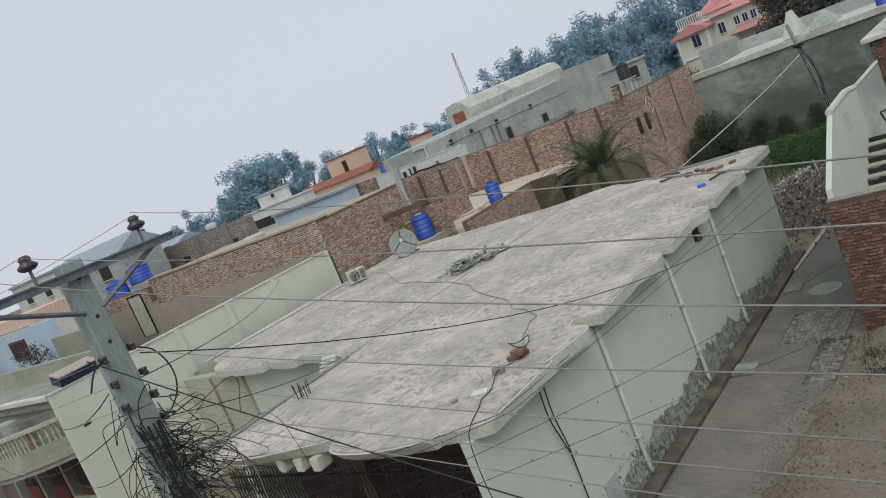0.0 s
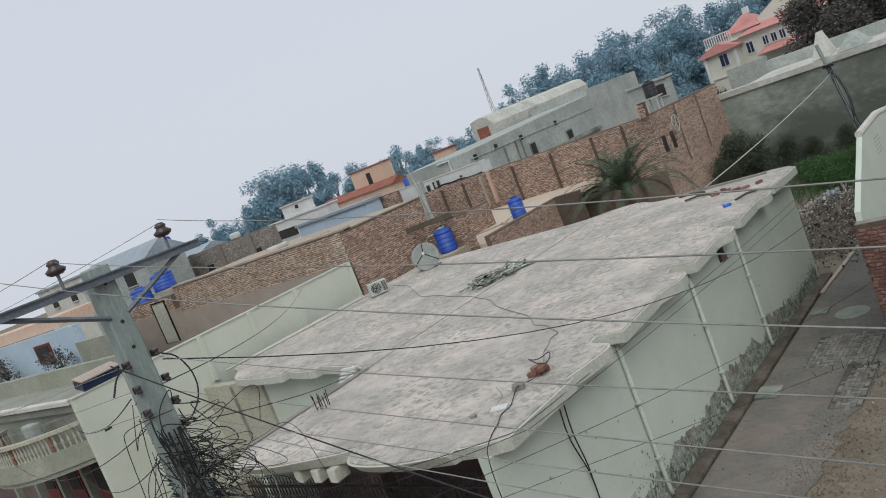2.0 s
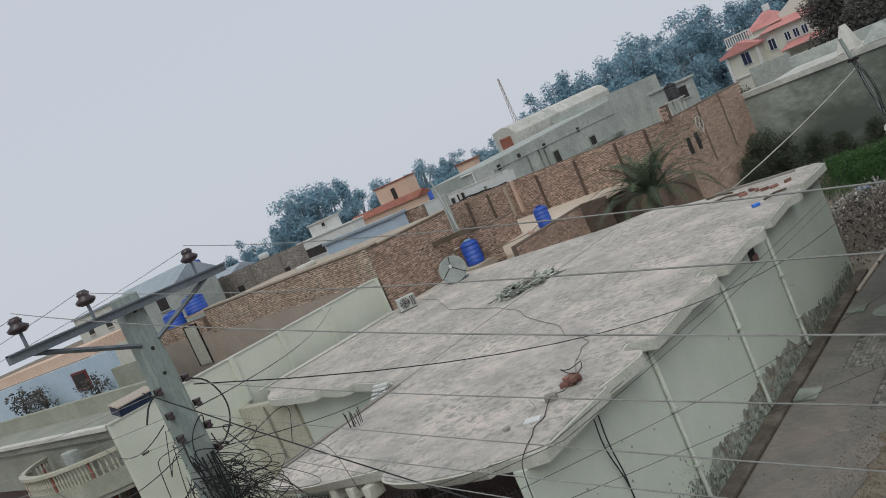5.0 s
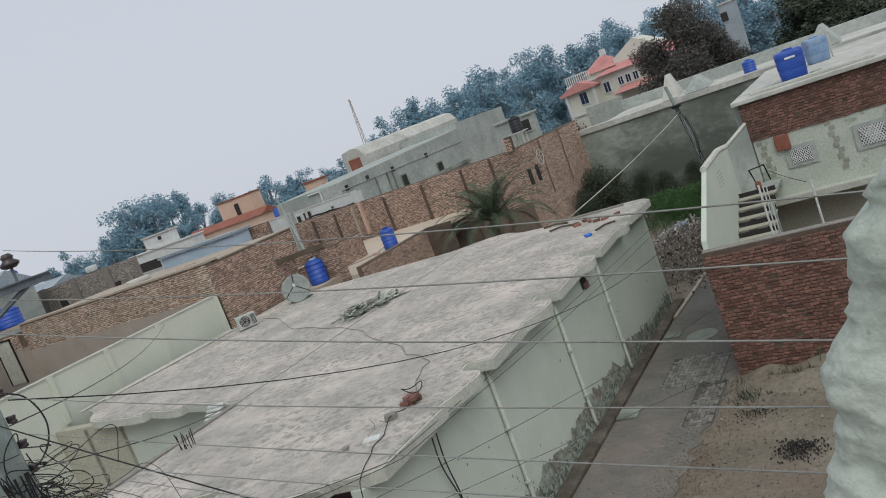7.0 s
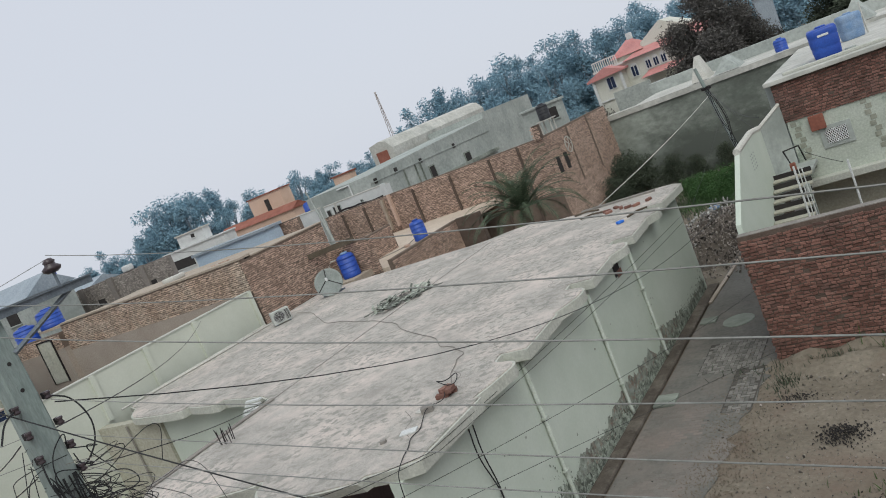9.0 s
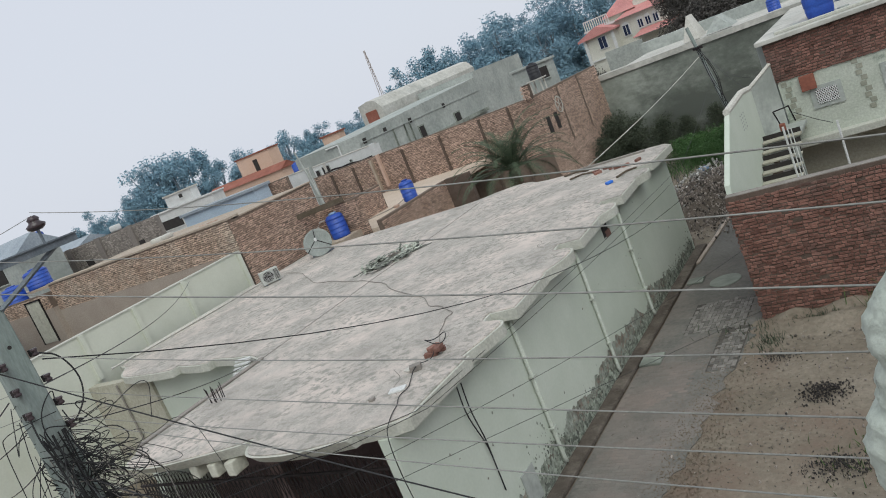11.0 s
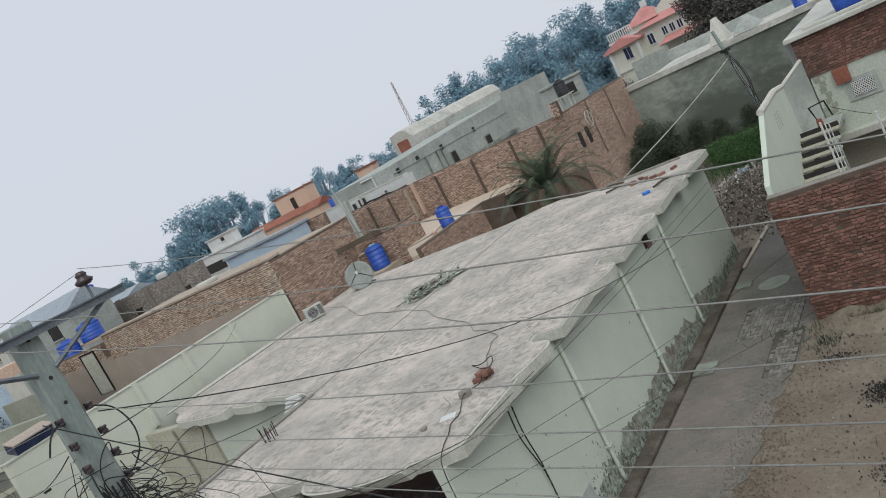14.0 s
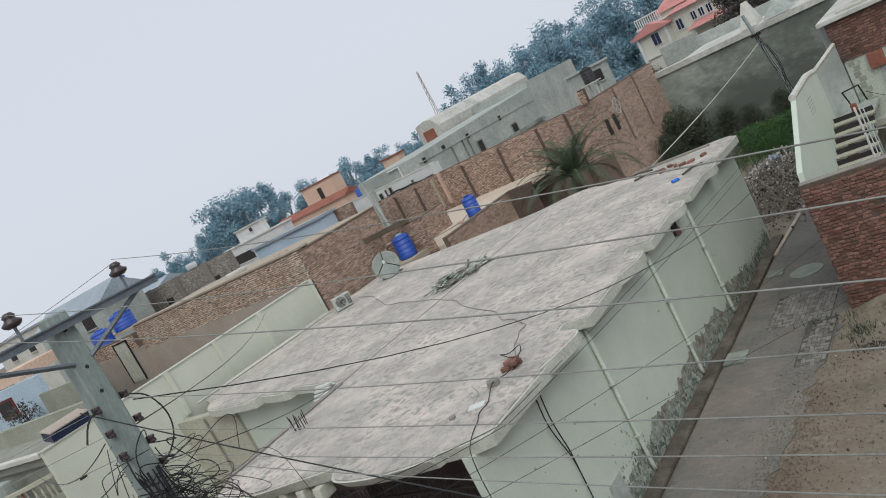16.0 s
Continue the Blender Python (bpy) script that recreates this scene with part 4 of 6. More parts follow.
part("reflector", bm, DISH, dish, "dull grey dish bowl", True)
tip = flip @ Vector((0, 0, 0.62))
for q in (0.5, 2.6, 4.7):
    part("strut", tube([flip @ Vector((0.58 * math.cos(q), 0.58 * math.sin(q), 0.14)), tip], 0.018, 5), IRON, dish)
part("feed_horn", lathe([(0.03, -0.05), (0.05, -0.04), (0.05, 0.06), (0.02, 0.08)], tip, 12), WHITE, dish)
part("stand", tube([(-20.62, 22.0, ZT), (-20.62, 21.95, 3.93)], 0.035, 8), STEEL, dish)
part("stand_foot", cube((-20.95, 21.7, ZT), (-20.3, 22.3, ZT + 0.05)), STEEL, dish)


def brick_lump(at, turn, size=(0.23, 0.11, 0.075), material=None, name="loose_brick", label="loose red brick lying on the roof", cat="brick"):
    ob = part(name, cube((-size[0] / 2, -size[1] / 2, 0), (size[0] / 2, size[1] / 2, size[2]), pose(*at, 0, 0, turn), 0.008), material or BRICK_RED)
    return tagged(ob, label, cat, "loose bricks on the roof")


for x, y, a in ((-8.32, 21.7, 20), (-8.05, 21.68, 60), (-8.6, 21.9, 110), (-8.96, 21.75, 40), (-9.1, 22.0, 10), (-7.75, 21.95, 80), (-8.85, 22.15, 130)):
    brick_lump((x, y, ZT), a)
for k, (x, y, a) in enumerate(((-7.98, 9.9, 15), (-7.9, 10.05, 25), (-7.82, 9.95, 100), (-7.95, 10.0, 70))):
    brick_lump((x, y, ZT + (0.075 if k > 1 else 0)), a, label="red brick in a small stack holding cables")
brick_lump((-8.0, 9.42, ZT), 30, (0.2, 0.14, 0.1), DARK_CEMENT, "cement_lump", "dark cement lump on the roof holding a cable", "rubble")
brick_lump((-8.15, 9.5, ZT), 70, (0.25, 0.16, 0.03), COPING, "plaster_flake", "broken pale plaster flake on the roof", "rubble")
brick_lump((-7.95, 8.75, ZT), 20, (0.28, 0.18, 0.03), WHITE, "plaster_flake", "broken white plaster flake on the roof", "rubble")
brick_lump((-8.3, 8.5, ZT), 20, (0.1, 0.08, 0.05), DARK_CEMENT, "cement_lump", "dark cement lump on the roof", "rubble")
bag = tagged(part("plastic_bag", cube((-0.1, -0.08, 0), (0.1, 0.08, 0.08), pose(-7.97, 19.85, ZT, 0, 0, 50), 0.036), BLUE_BRIGHT), "crumpled bright blue plastic bag on the roof", "plastic bag")
for (x0, y0), (x1, y1) in (((-10.5, 22.8), (-9.6, 22.65)), ((-10.0, 22.0), (-9.2, 22.1)), ((-7.9, 20.3), (-7.5, 20.9))):
    tagged(part("stick", tube([(x0, y0, ZT + 0.03), ((x0 + x1) / 2, (y0 + y1) / 2 + 0.04, ZT + 0.06), (x1, y1, ZT + 0.03)], 0.03, 6), BARK), "old dry wooden stick on the roof", "stick")
for i in range(9):
    x, y = -13.35 + 0.07 * (i % 5) + rng.uniform(-0.03, 0.03), 9.45 + 0.14 * (i // 5) + rng.uniform(-0.04, 0.04)
    tagged(part("rebar", tube([(x, y, ZT - 0.02), (x + rng.uniform(-0.06, 0.06), y, ZT + rng.uniform(0.22, 0.36))], 0.01, 5), IRON), "rusty steel bar standing out of the roof", "rebar", "starter bars")
# stacked pale slats by the court corner
for i in range(4):
    tagged(part("slat", cube((-0.22, -0.05, 0), (0.22, 0.05, 0.04), pose(-14.62, 11.62 - 0.07 * i, ZT + 0.0 - 0.075 * i, 0, 0, 8)), WHITE), "pale broken slat at the roof's edge", "slat", "slats at the court corner")
# pile of dry palm leaves and plaster shards
bm = bmesh.new()
for k in range(230):
    q = rng.uniform(0, 6.3)
    u, v = (rng.gauss(0.72, 0.2)) * math.cos(q), (rng.gauss(0.72, 0.2)) * math.sin(q)
    c = Vector((-14.35 + u * 0.78 + v * 0.12, 17.9 + v * 1.15, ZT + 0.035 + rng.random() * 0.09))
    d = Vector((rng.uniform(-1, 1), rng.uniform(-1, 1), rng.uniform(-0.15, 0.25))).normalized() * rng.uniform(0.05, 0.2)
    e = Vector((-d.y, d.x, rng.uniform(-0.06, 0.06))).normalized() * rng.uniform(0.02, 0.07)
    bm.faces.new([bm.verts.new(p) for p in (c - d - e, c + d - e * 0.4, c + d * 0.8 + e, c - d * 0.6 + e)])
# flat dark base with an uneven outline, laid under the shards
base_outline = [(-14.35 + 0.9 * (1.0 + 0.25 * math.sin(3.1 * q) + 0.1 * math.sin(9 * q)) * (0.85 * math.cos(q) + 0.42 * math.sin(q)), 17.9 + 1.35 * (1.0 + 0.2 * math.sin(5 * q)) * (0.25 * math.cos(q) + 0.62 * math.sin(q))) for q in (k * math.pi / 24 for k in range(48))]
tagged(part("leaf_mould", prism(base_outline, ZT + 0.001, ZT + 0.012), HEAP_BASE), "thin dark patch under the shards", "debris", "", "stuff")
tagged(part("shard_heap", bm, SHARD), "flat heap of grey-green shards on the roof", "debris", "", "stuff")
# cable along the roof
line = [(-21.1, 20.3), (-19.6, 19.5), (-18.4, 18.5), (-17.2, 17.4), (-16.1, 17.05), (-14.2, 16.1), (-12.85, 15.25), (-11.7, 14.3), (-10.3, 13.3), (-9.6, 12.55), (-9.05, 12.3), (-8.7, 11.85), (-8.57, 11.5), (-8.4, 10.9), (-8.2, 10.45), (-7.98, 10.1)]
line = run_out([(x + rng.uniform(-0.09, 0.09), y + rng.uniform(-0.09, 0.09), ZT + 0.015) for a, b in zip(line, line[1:]) for x, y in (a, ((a[0] + b[0]) / 2, (a[1] + b[1]) / 2))], 2)
tagged(part("roof_cable", tube(line, 0.009, 5), DARK_CEMENT), "thin grey cable lying across the roof", "cable")
line = run_out([(-7.95, 10.0, ZT + 0.12), (-7.82, 9.7, ZT + 0.03), (-7.98, 9.4, ZT + 0.1), (-7.85, 9.0, ZT + 0.02), (-7.72, 8.75, ZT + 0.02), (-7.76, 8.5, ZT + 0.02), (-7.58, 8.2, ZT + 0.02), (-7.5, 7.95, ZT + 0.03), (-7.36, 7.62, ZT + 0.02), (-7.3, 7.45, 3.42), (-7.32, 7.42, 2.9), (-7.36, 7.5, 2.2)], 2)
tagged(part("roof_cable", tube(line, 0.008, 5), BLACK), "black cable running from a brick stack off the roof", "cable")
loop = [(-7.95 + 0.2 * math.cos(q), 10.15 + 0.16 * math.sin(q), ZT + 0.2 + 0.05 * math.sin(2 * q)) for q in (k * math.pi / 8 for k in range(17))]
tagged(part("cable_coil", tube(loop, 0.009, 5), BLACK), "loose coil of black cable on bricks", "cable")
for dy in (0, 0.14):
    line = run_out([(-7.28, 9.3 + dy, 3.12), (-7.36, 9.35 + dy, 2.6), (-7.38, 9.55 + dy * 0.4, 2.0), (-7.40, 9.62, 1.75), (-7.40, 9.6, 1.0)], 2)
    tagged(part("wall_cable", tube(line, 0.012, 5), BLACK), "black cable hanging down the white wall", "cable", "wall cables")
for (a, b) in (((-22.4, 13.2), (-22.2, 19.6)), ((-22.2, 14.0), (-21.9, 19.8))):
    tagged(part("conduit", tube([(a[0], a[1], ZT + 0.03), ((a[0] + b[0]) / 2 + 0.1, (a[1] + b[1]) / 2, ZT + 0.04), (b[0], b[1], ZT + 0.03)], 0.035, 6), COPING), "old pale conduit pipe along the roof edge", "pipe", "roof conduits")

# ---- lane: herringbone paving blocks, cover slab ----
bm = cube((-0.092, -0.042, 0), (0.092, 0.042, 0.014))
bm_me = bpy.data.meshes.new("paving_block")
bm.to_mesh(bm_me)
bm.free()
bm_me.materials.append(PAVER)
BED = cube((-6.4, 17.05, 0.0), (-4.95, 18.75, 0.004))
box(BED, (-5.45, 15.0, 0.0), (-4.8, 17.05, 0.004))
part("paving_bed", BED, JOINT, lane, "dark sand joints between the blocks")
count = 0
for (x0, y0, x1, y1) in ((-6.5, 16.95, -4.85, 18.85), (-5.5, 14.85, -4.75, 17.0)):
    for i in range(-40, 41):
        for j in range(-40, 41):
            # pairs of blocks on a diagonal lattice
            for u, v, q in ((0.1 * i + 0.2 * j, 0.1 * i - 0.2 * j, 0), (0.1 * i + 0.2 * j + 0.15, 0.1 * i - 0.2 * j - 0.05, 90)):
                x, y = (x0 + x1) / 2 + u, (y0 + y1) / 2 + v
                if x0 + 0.08 < x < x1 - 0.08 and y0 + 0.08 < y < y1 - 0.08 and x - x0 > 0.35 * (y - y0 - 1.0) and count < 300:
                    ob = new("paving_block", bm_me)
                    ob.parent = lane
                    ob.matrix_basis = pose(x, y, rng.uniform(-0.008, 0.002), 0, 0, q + rng.uniform(-2, 2))
                    count += 1
# worn rows of blocks, half buried in dust, on the near stretch
verts, faces = [], []
for j in range(92):
    y = 6.0 + 0.105 * j
    x = -7.05 + (0.1 if j % 2 else 0.0)
    while x < -5.75 + 0.45 * noise.noise((0, y * 0.8, 4.0)):
        x1 = x + 0.19
        top = 0.0035 + 0.004 * noise.noise((x * 1.3, y * 0.9, 2.0)) + rng.uniform(-0.001, 0.001)
        if top > 0.0015 and noise.noise((x * 0.9, y * 0.5, 8.0)) > -0.3:
            i = len(verts)
            verts += [(x, y, 0), (x1, y, 0), (x1, y + 0.095, 0), (x, y + 0.095, 0), (x + 0.006, y + 0.006, top), (x1 - 0.006, y + 0.006, top), (x1 - 0.006, y + 0.089, top), (x + 0.006, y + 0.089, top)]
            faces += [tuple(i + k for k in f) for f in ((4, 5, 6, 7), (0, 1, 5, 4), (1, 2, 6, 5), (2, 3, 7, 6), (3, 0, 4, 7))]
        x += 0.2
me = bpy.data.meshes.new("worn_blocks")
me.from_pydata(verts, [], faces)
tagged(link("worn_blocks", me, PAVER_WORN, lane, "worn reddish paving blocks half buried in dust"), kind="stuff")
tagged(part("cover_slab", cube((-7.1, 15.6, 0.0), (-6.6, 16.15, 0.06), bevel=0.015), GREY_DARK), "broken concrete drain cover beside the wall", "drain cover")
tagged(part("cover_slab", cube((-7.05, 20.3, 0.0), (-6.6, 20.7, 0.05), bevel=0.015), GREY_DARK), "concrete drain cover beside the wall", "drain cover")
tagged(part("manhole_cover", lathe([(0.42, 0.0), (0.42, 0.02), (0.37, 0.03)], (-5.95, 20.15, 0), 24), GREY_DARK), "round concrete manhole cover in the lane", "manhole cover")


def scatter(name, n, cx, cy, sx, sy, size, material, label, cat, z=0.0, heap=0.0, seed=3):
    """Loose stones and rubbish as one mesh."""
    r = random.Random(seed)
    bm = bmesh.new()
    for _ in range(n):
        u, v = r.gauss(0, 0.5), r.gauss(0, 0.5)
        p = Vector((cx + u * sx, cy + v * sy, z + heap * math.exp(-(u * u + v * v) * 1.5) * r.random()))
        s = size * r.uniform(0.3, 1.3)
        m = Matrix.Translation(p) @ Euler((r.uniform(0, 3), r.uniform(0, 3), r.uniform(0, 3))).to_matrix().to_4x4()
        box(bm, (-s, -s * r.uniform(0.3, 1), -s * r.uniform(0.1, 0.6)), (s, s * r.uniform(0.3, 1), s * r.uniform(0.1, 0.6)), m)
    return tagged(part(name, bm, material), label, cat, "", "stuff")


def mound(name, cx, cy, sx, sy, h_, material, label, cat, seed=1):
    bm = bmesh.new()
    n = 26
    vs = [[None] * (n + 1) for _ in range(n + 1)]
    for i in range(n + 1):
        for j in range(n + 1):
            u, v = i / n * 2 - 1, j / n * 2 - 1
            k = max(0, 1 - (u * u + v * v))
            z = h_ * k * (0.75 + 0.6 * noise.fractal((u * 3 + seed, v * 3, seed), 1.0, 2.0, 5)) - 0.03
            vs[i][j] = bm.verts.new((cx + u * sx, cy + v * sy, z))
    for i in range(n):
        for j in range(n):
            bm.faces.new((vs[i][j], vs[i + 1][j], vs[i + 1][j + 1], vs[i][j + 1]))
    return tagged(part(name, bm, material, None, "", True), label, cat, "", "stuff")


tagged(part("kerb_strip", cube((-0.06, -2.0, 0), (0.06, 2.0, 0.06), pose(-6.98, 23.9, 0, 0, 0, -3), 0.015), MUD), "broken pale concrete kerb strip beside the lane", "kerb")
mound("rubbish_mound", -8.3, 29.5, 2.0, 4.2, 0.7, SOIL, "dark earth heap under scattered rubbish", "rubbish heap", 3)
scatter("rubbish", 4600, -8.2, 29.2, 1.9, 3.9, 0.036, RUBBISH, "heap of pale rubbish, bags and rubble by the lane", "rubbish", 0.1, 0.75)
scatter("rubbish_scraps", 330, -8.7, 30.4, 1.3, 3.2, 0.055, SCRAPS, "pale torn bags and paper scraps on the heap", "rubbish", 0.25, 0.55, 31)
tagged(part("plastic_bag", cube((-0.2, -0.14, 0), (0.2, 0.14, 0.12), pose(-8.9, 32.3, 0.42, 8, 0, 30), 0.055), BLUE_DUSTY), "crumpled light blue plastic bag on the rubbish heap", "plastic bag")
scatter("rubbish_lane", 420, -7.0, 26.3, 0.9, 2.0, 0.035, RUBBISH, "scattered rubbish at the lane's end", "rubbish", 0.0, 0.2, 9)
scatter("stones", 3400, -2.9, 12.0, 3.6, 6.5, 0.012, STONE, "small stones and litter on the bare earth", "stones", -0.01, 0.0, 5)
scatter("grit", 5200, -5.1, 11.5, 0.75, 6.5, 0.012, EARTH, "loose earth and grit spread over the lane's edge", "grit", 0.0, 0.01, 15)
scatter("litter", 260, -3.0, 13.5, 3.0, 5.0, 0.022, RUBBISH, "pale scraps of litter on the bare earth", "litter", 0.0, 0.0, 16)
scatter("stones_wall", 420, -2.6, 16.5, 3.0, 0.7, 0.028, STONE, "litter along the foot of the brick wall", "litter", -0.01, 0.05, 6)
scatter("charred_heap", 520, -3.0, 13.6, 0.42, 0.35, 0.016, DARK, "charred remains of a small rubbish fire", "ash heap", 0.0, 0.12, 7)
scatter("charred_heap_small", 200, -3.95, 15.2, 0.45, 0.25, 0.013, DARK, "small dark ash heap on the earth", "ash heap", 0.0, 0.06, 8)
scatter("charred_heap_near", 520, -2.55, 11.3, 0.6, 0.35, 0.014, DARK, "dark burnt rubbish on the earth", "ash heap", 0.0, 0.1, 10)
mound("earth_bank", -3.0, 16.9, 2.0, 0.9, 0.3, EARTH, "low bank of earth against the brick wall", "earth bank", 6)

# ---- concrete pole with crossarm, insulators and wires ----
pole = thing("utility_pole", "tapered grey concrete pole with a steel crossarm", "utility pole", (-6.72, 3.2, 0))
bm = bmesh.new()
lo = [bm.verts.new((-6.72 + sx * 0.16, 3.2 + sy * 0.18, 0)) for sx, sy in ((-1, -1), (1, -1), (1, 1), (-1, 1))]
hi = [bm.verts.new((-6.72 + sx * 0.085, 3.2 + sy * 0.10, 7.66)) for sx, sy in ((-1, -1), (1, -1), (1, 1), (-1, 1))]
bm.faces.new(list(reversed(lo)))
bm.faces.new(hi)
for i in range(4):
    bm.faces.new((lo[i], lo[(i + 1) % 4], hi[(i + 1) % 4], hi[i]))
bmesh.ops.bevel(bm, geom=bm.edges[:], offset=0.015, segments=1, affect="EDGES")
shaft = part("shaft", bm, POLE, pole)
for z in (7.5, 7.14, 6.9, 6.2, 5.9):
    part("bolt_hole", lathe([(0.018, -0.004), (0.018, 0.004)], (-6.63, 3.2, z), 10, None, pose(0, 0, 0, 0, 90).to_3x3()), DARK, shaft)
arm = part("crossarm", cube((-6.63, 2.12, 7.50), (-6.555, 4.15, 7.575)), STEEL, pole, "galvanised angle-steel crossarm")
part("flange", cube((-6.63, 2.12, 7.565), (-6.53, 4.15, 7.578)), STEEL, arm)
part("brace", tube([(-6.6, 2.3, 7.52), (-6.63, 3.12, 7.2)], 0.022, 4), STEEL, pole)
part("brace", tube([(-6.6, 3.95, 7.52), (-6.63, 3.28, 7.2)], 0.022, 4), STEEL, pole)
for y in (2.28, 2.84, 3.86):
    ins = part("insulator", lathe([(0.045, 0.0), (0.075, 0.02), (0.085, 0.045), (0.05, 0.07), (0.045, 0.085), (0.055, 0.1), (0.03, 0.13)], (-6.58, y, 7.70), 14), INSUL, pole, "brown glazed pin insulator", True)
    part("pin", tube([(-6.58, y, 7.56), (-6.58, y, 7.71)], 0.015, 6), STEEL, ins)
for y, z, s in ((3.34, 6.78, 1), (3.34, 6.54, 1), (3.34, 6.32, 1), (3.06, 6.78, -1), (3.06, 6.55, -1), (3.06, 6.33, -1), (3.34, 6.1, 1)):
    sp = part("spool_insulator", lathe([(0.026, -0.032), (0.03, -0.016), (0.017, 0.0), (0.03, 0.016), (0.026, 0.032)], (-6.58, y, z), 10), INSUL, pole, "small brown spool insulator", True)
    part("clevis", cube((-6.65, y - 0.02, z - 0.03), (-6.57, y + 0.02, z + 0.03), bevel=0.006), IRON, sp)


def wire(a, b, drop, r=0.0035, material=None, label="bare grey overhead power line", name="power_line", n=16):
    return tagged(part(name, tube(sag(a, b, drop, n), r, 5), material or WIRE), label, "wire", "overhead wires")


LINES = (((-6.58, 3.86, 7.864), (3.05, 1.37, 6.722), 0.133), ((-6.58, 2.84, 7.81), (3.005, 1.73, 6.525), 0.124), ((-6.58, 2.28, 7.867), (2.945, 1.785, 6.282), 0.135),
         ((-6.56, 3.34, 6.734), (2.755, 1.63, 6.329), 0.073), ((-6.56, 3.34, 6.406), (2.665, 1.63, 6.139), 0.038), ((-6.56, 3.34, 6.159), (2.605, 1.63, 6.091), 0.057), ((-6.56, 3.34, 6.1), (2.53, 1.63, 5.946), 0.087))
for a, b, d in LINES:
    wire(a, b, d, 0.0032, n=24)
# the same lines on the other side of the pole
for a, b in (((-6.58, 3.86, 7.83), (-16, 1.2, 7.6)), ((-6.58, 2.84, 7.83), (-16, 0.2, 7.6)), ((-6.58, 2.28, 7.83), (-16, -0.5, 7.6)), ((-6.6, 3.06, 6.78), (-20, 1.0, 6.6)), ((-6.6, 3.06, 6.55), (-20, 0.8, 6.4)), ((-6.6, 3.06, 6.33), (-20, 0.6, 6.2))):
    wire(a, b, 0.2, 0.003)
# insulated service cables
CABLES = (((-6.56, 3.36, 6.7), (-4.51, 20.5, 3.75), 1.3, 0.006), ((-6.56, 3.3, 4.6), (-4.51, 17.08, 1.75), 0.2, 0.004), ((-6.56, 3.3, 4.4), (-4.42, 17.06, 0.3), 0.0, 0.004), ((-6.75, 3.0, 6.82), (-3.0, 3.6, 5.0), 0.02, 0.006),
          ((-6.6, 3.3, 6.5), (-22.8, 17.5, 4.7), 0.25, 0.006), ((-6.6, 3.3, 6.1), (-14.0, 11.5, 3.5), 0.12, 0.006), ((-6.65, 3.2, 5.7), (-2.0, 2.6, 5.25), 0.1, 0.005),
          ((-6.65, 3.0, 6.5), (-24.0, 8.6, 4.6), 0.5, 0.006), ((-6.65, 3.0, 6.2), (-25.0, 7.4, 3.6), 0.5, 0.006), ((-6.65, 3.0, 5.9), (-23.5, 8.4, 2.6), 0.4, 0.006), ((-6.65, 3.2, 5.75), (-3.0, 2.0, 5.0), 0.1, 0.005),
          ((-6.5, 3.3, 5.2), (-7.1, 8.0, 3.46), 0.05, 0.005), ((-7.1, 8.0, 3.46), (-7.2, 24.0, 2.6), 0.08, 0.005), ((-6.5, 3.3, 5.0), (-7.05, 8.2, 3.38), 0.05, 0.005), ((-7.05, 8.2, 3.38), (-7.15, 24.0, 2.45), 0.12, 0.005), ((-7.2, 24.0, 2.6), (-8.9, 37.9, 3.2), 0.1, 0.006))
for a, b, d, r in CABLES:
    wire(a, b, d, r, BLACK, "black insulated service cable from the pole", "service_cable", 20)
wire((-9.0, 38.0, 4.45), (-9.8, 23.2, ZT + 0.05), 0.12, 0.014, COPING, "pale cable from a far pole down to the roof", "service_cable")
wire((-8.9, 37.9, 4.6), (-2.4, 20.0, 3.4), 0.6, 0.008, BLACK, "black insulated service cable", "service_cable")
wire((-8.9, 37.9, 4.8), (-4.3, 22.5, 4.7), 0.4, 0.008, BLACK, "black insulated service cable", "service_cable")
# tangle of cut and looped cables round the pole
r2 = random.Random(21)
tangle = thing("cable_tangle", "tangled bundle of black cables round the concrete pole", "cables", (-6.62, 3.2, 5.8))
for k in range(170):
    z = r2.gauss(5.68, 0.3)
    q0, q1 = r2.uniform(0, 6.3), r2.uniform(0, 6.3)
    R = r2.uniform(0.14, 0.2)
    a = Vector((-6.72 + R * math.cos(q0), 3.2 + R * math.sin(q0), z))
    b = Vector((-6.72 + R * math.cos(q1), 3.2 + R * math.sin(q1), z + r2.uniform(-0.4, 0.3)))
    out = Vector((r2.uniform(-0.1, 0.4), r2.choice((r2.uniform(-0.5, 0.6), r2.uniform(0.2, 1.0))), r2.uniform(-0.6, 0.25)))
    m1 = a.lerp(b, 0.3) + out * r2.uniform(0.15, 0.8) + Vector((0, r2.gauss(0, 0.06), r2.gauss(0, 0.09)))
    m2 = a.lerp(b, 0.7) + out * r2.uniform(0.2, 1) + Vector((r2.uniform(-0.2, 0.2), r2.uniform(-0.2, 0.2), r2.uniform(-0.3, 0.1)))
    pts3 = [a, m1, m2, b]
    if r2.random() < 0.35:
        pts3 = [a, m1, m2, m2 + Vector((r2.uniform(-0.15, 0.2), r2.uniform(-0.2, 0.3), -r2.uniform(0.2, 0.7)))]
    part("cable", tube(run_out([tuple(p) for p in pts3], 3), r2.choice((0.003, 0.004, 0.0055)), 5), BLACK if r2.random() < 0.85 else DARK_CEMENT, tangle)
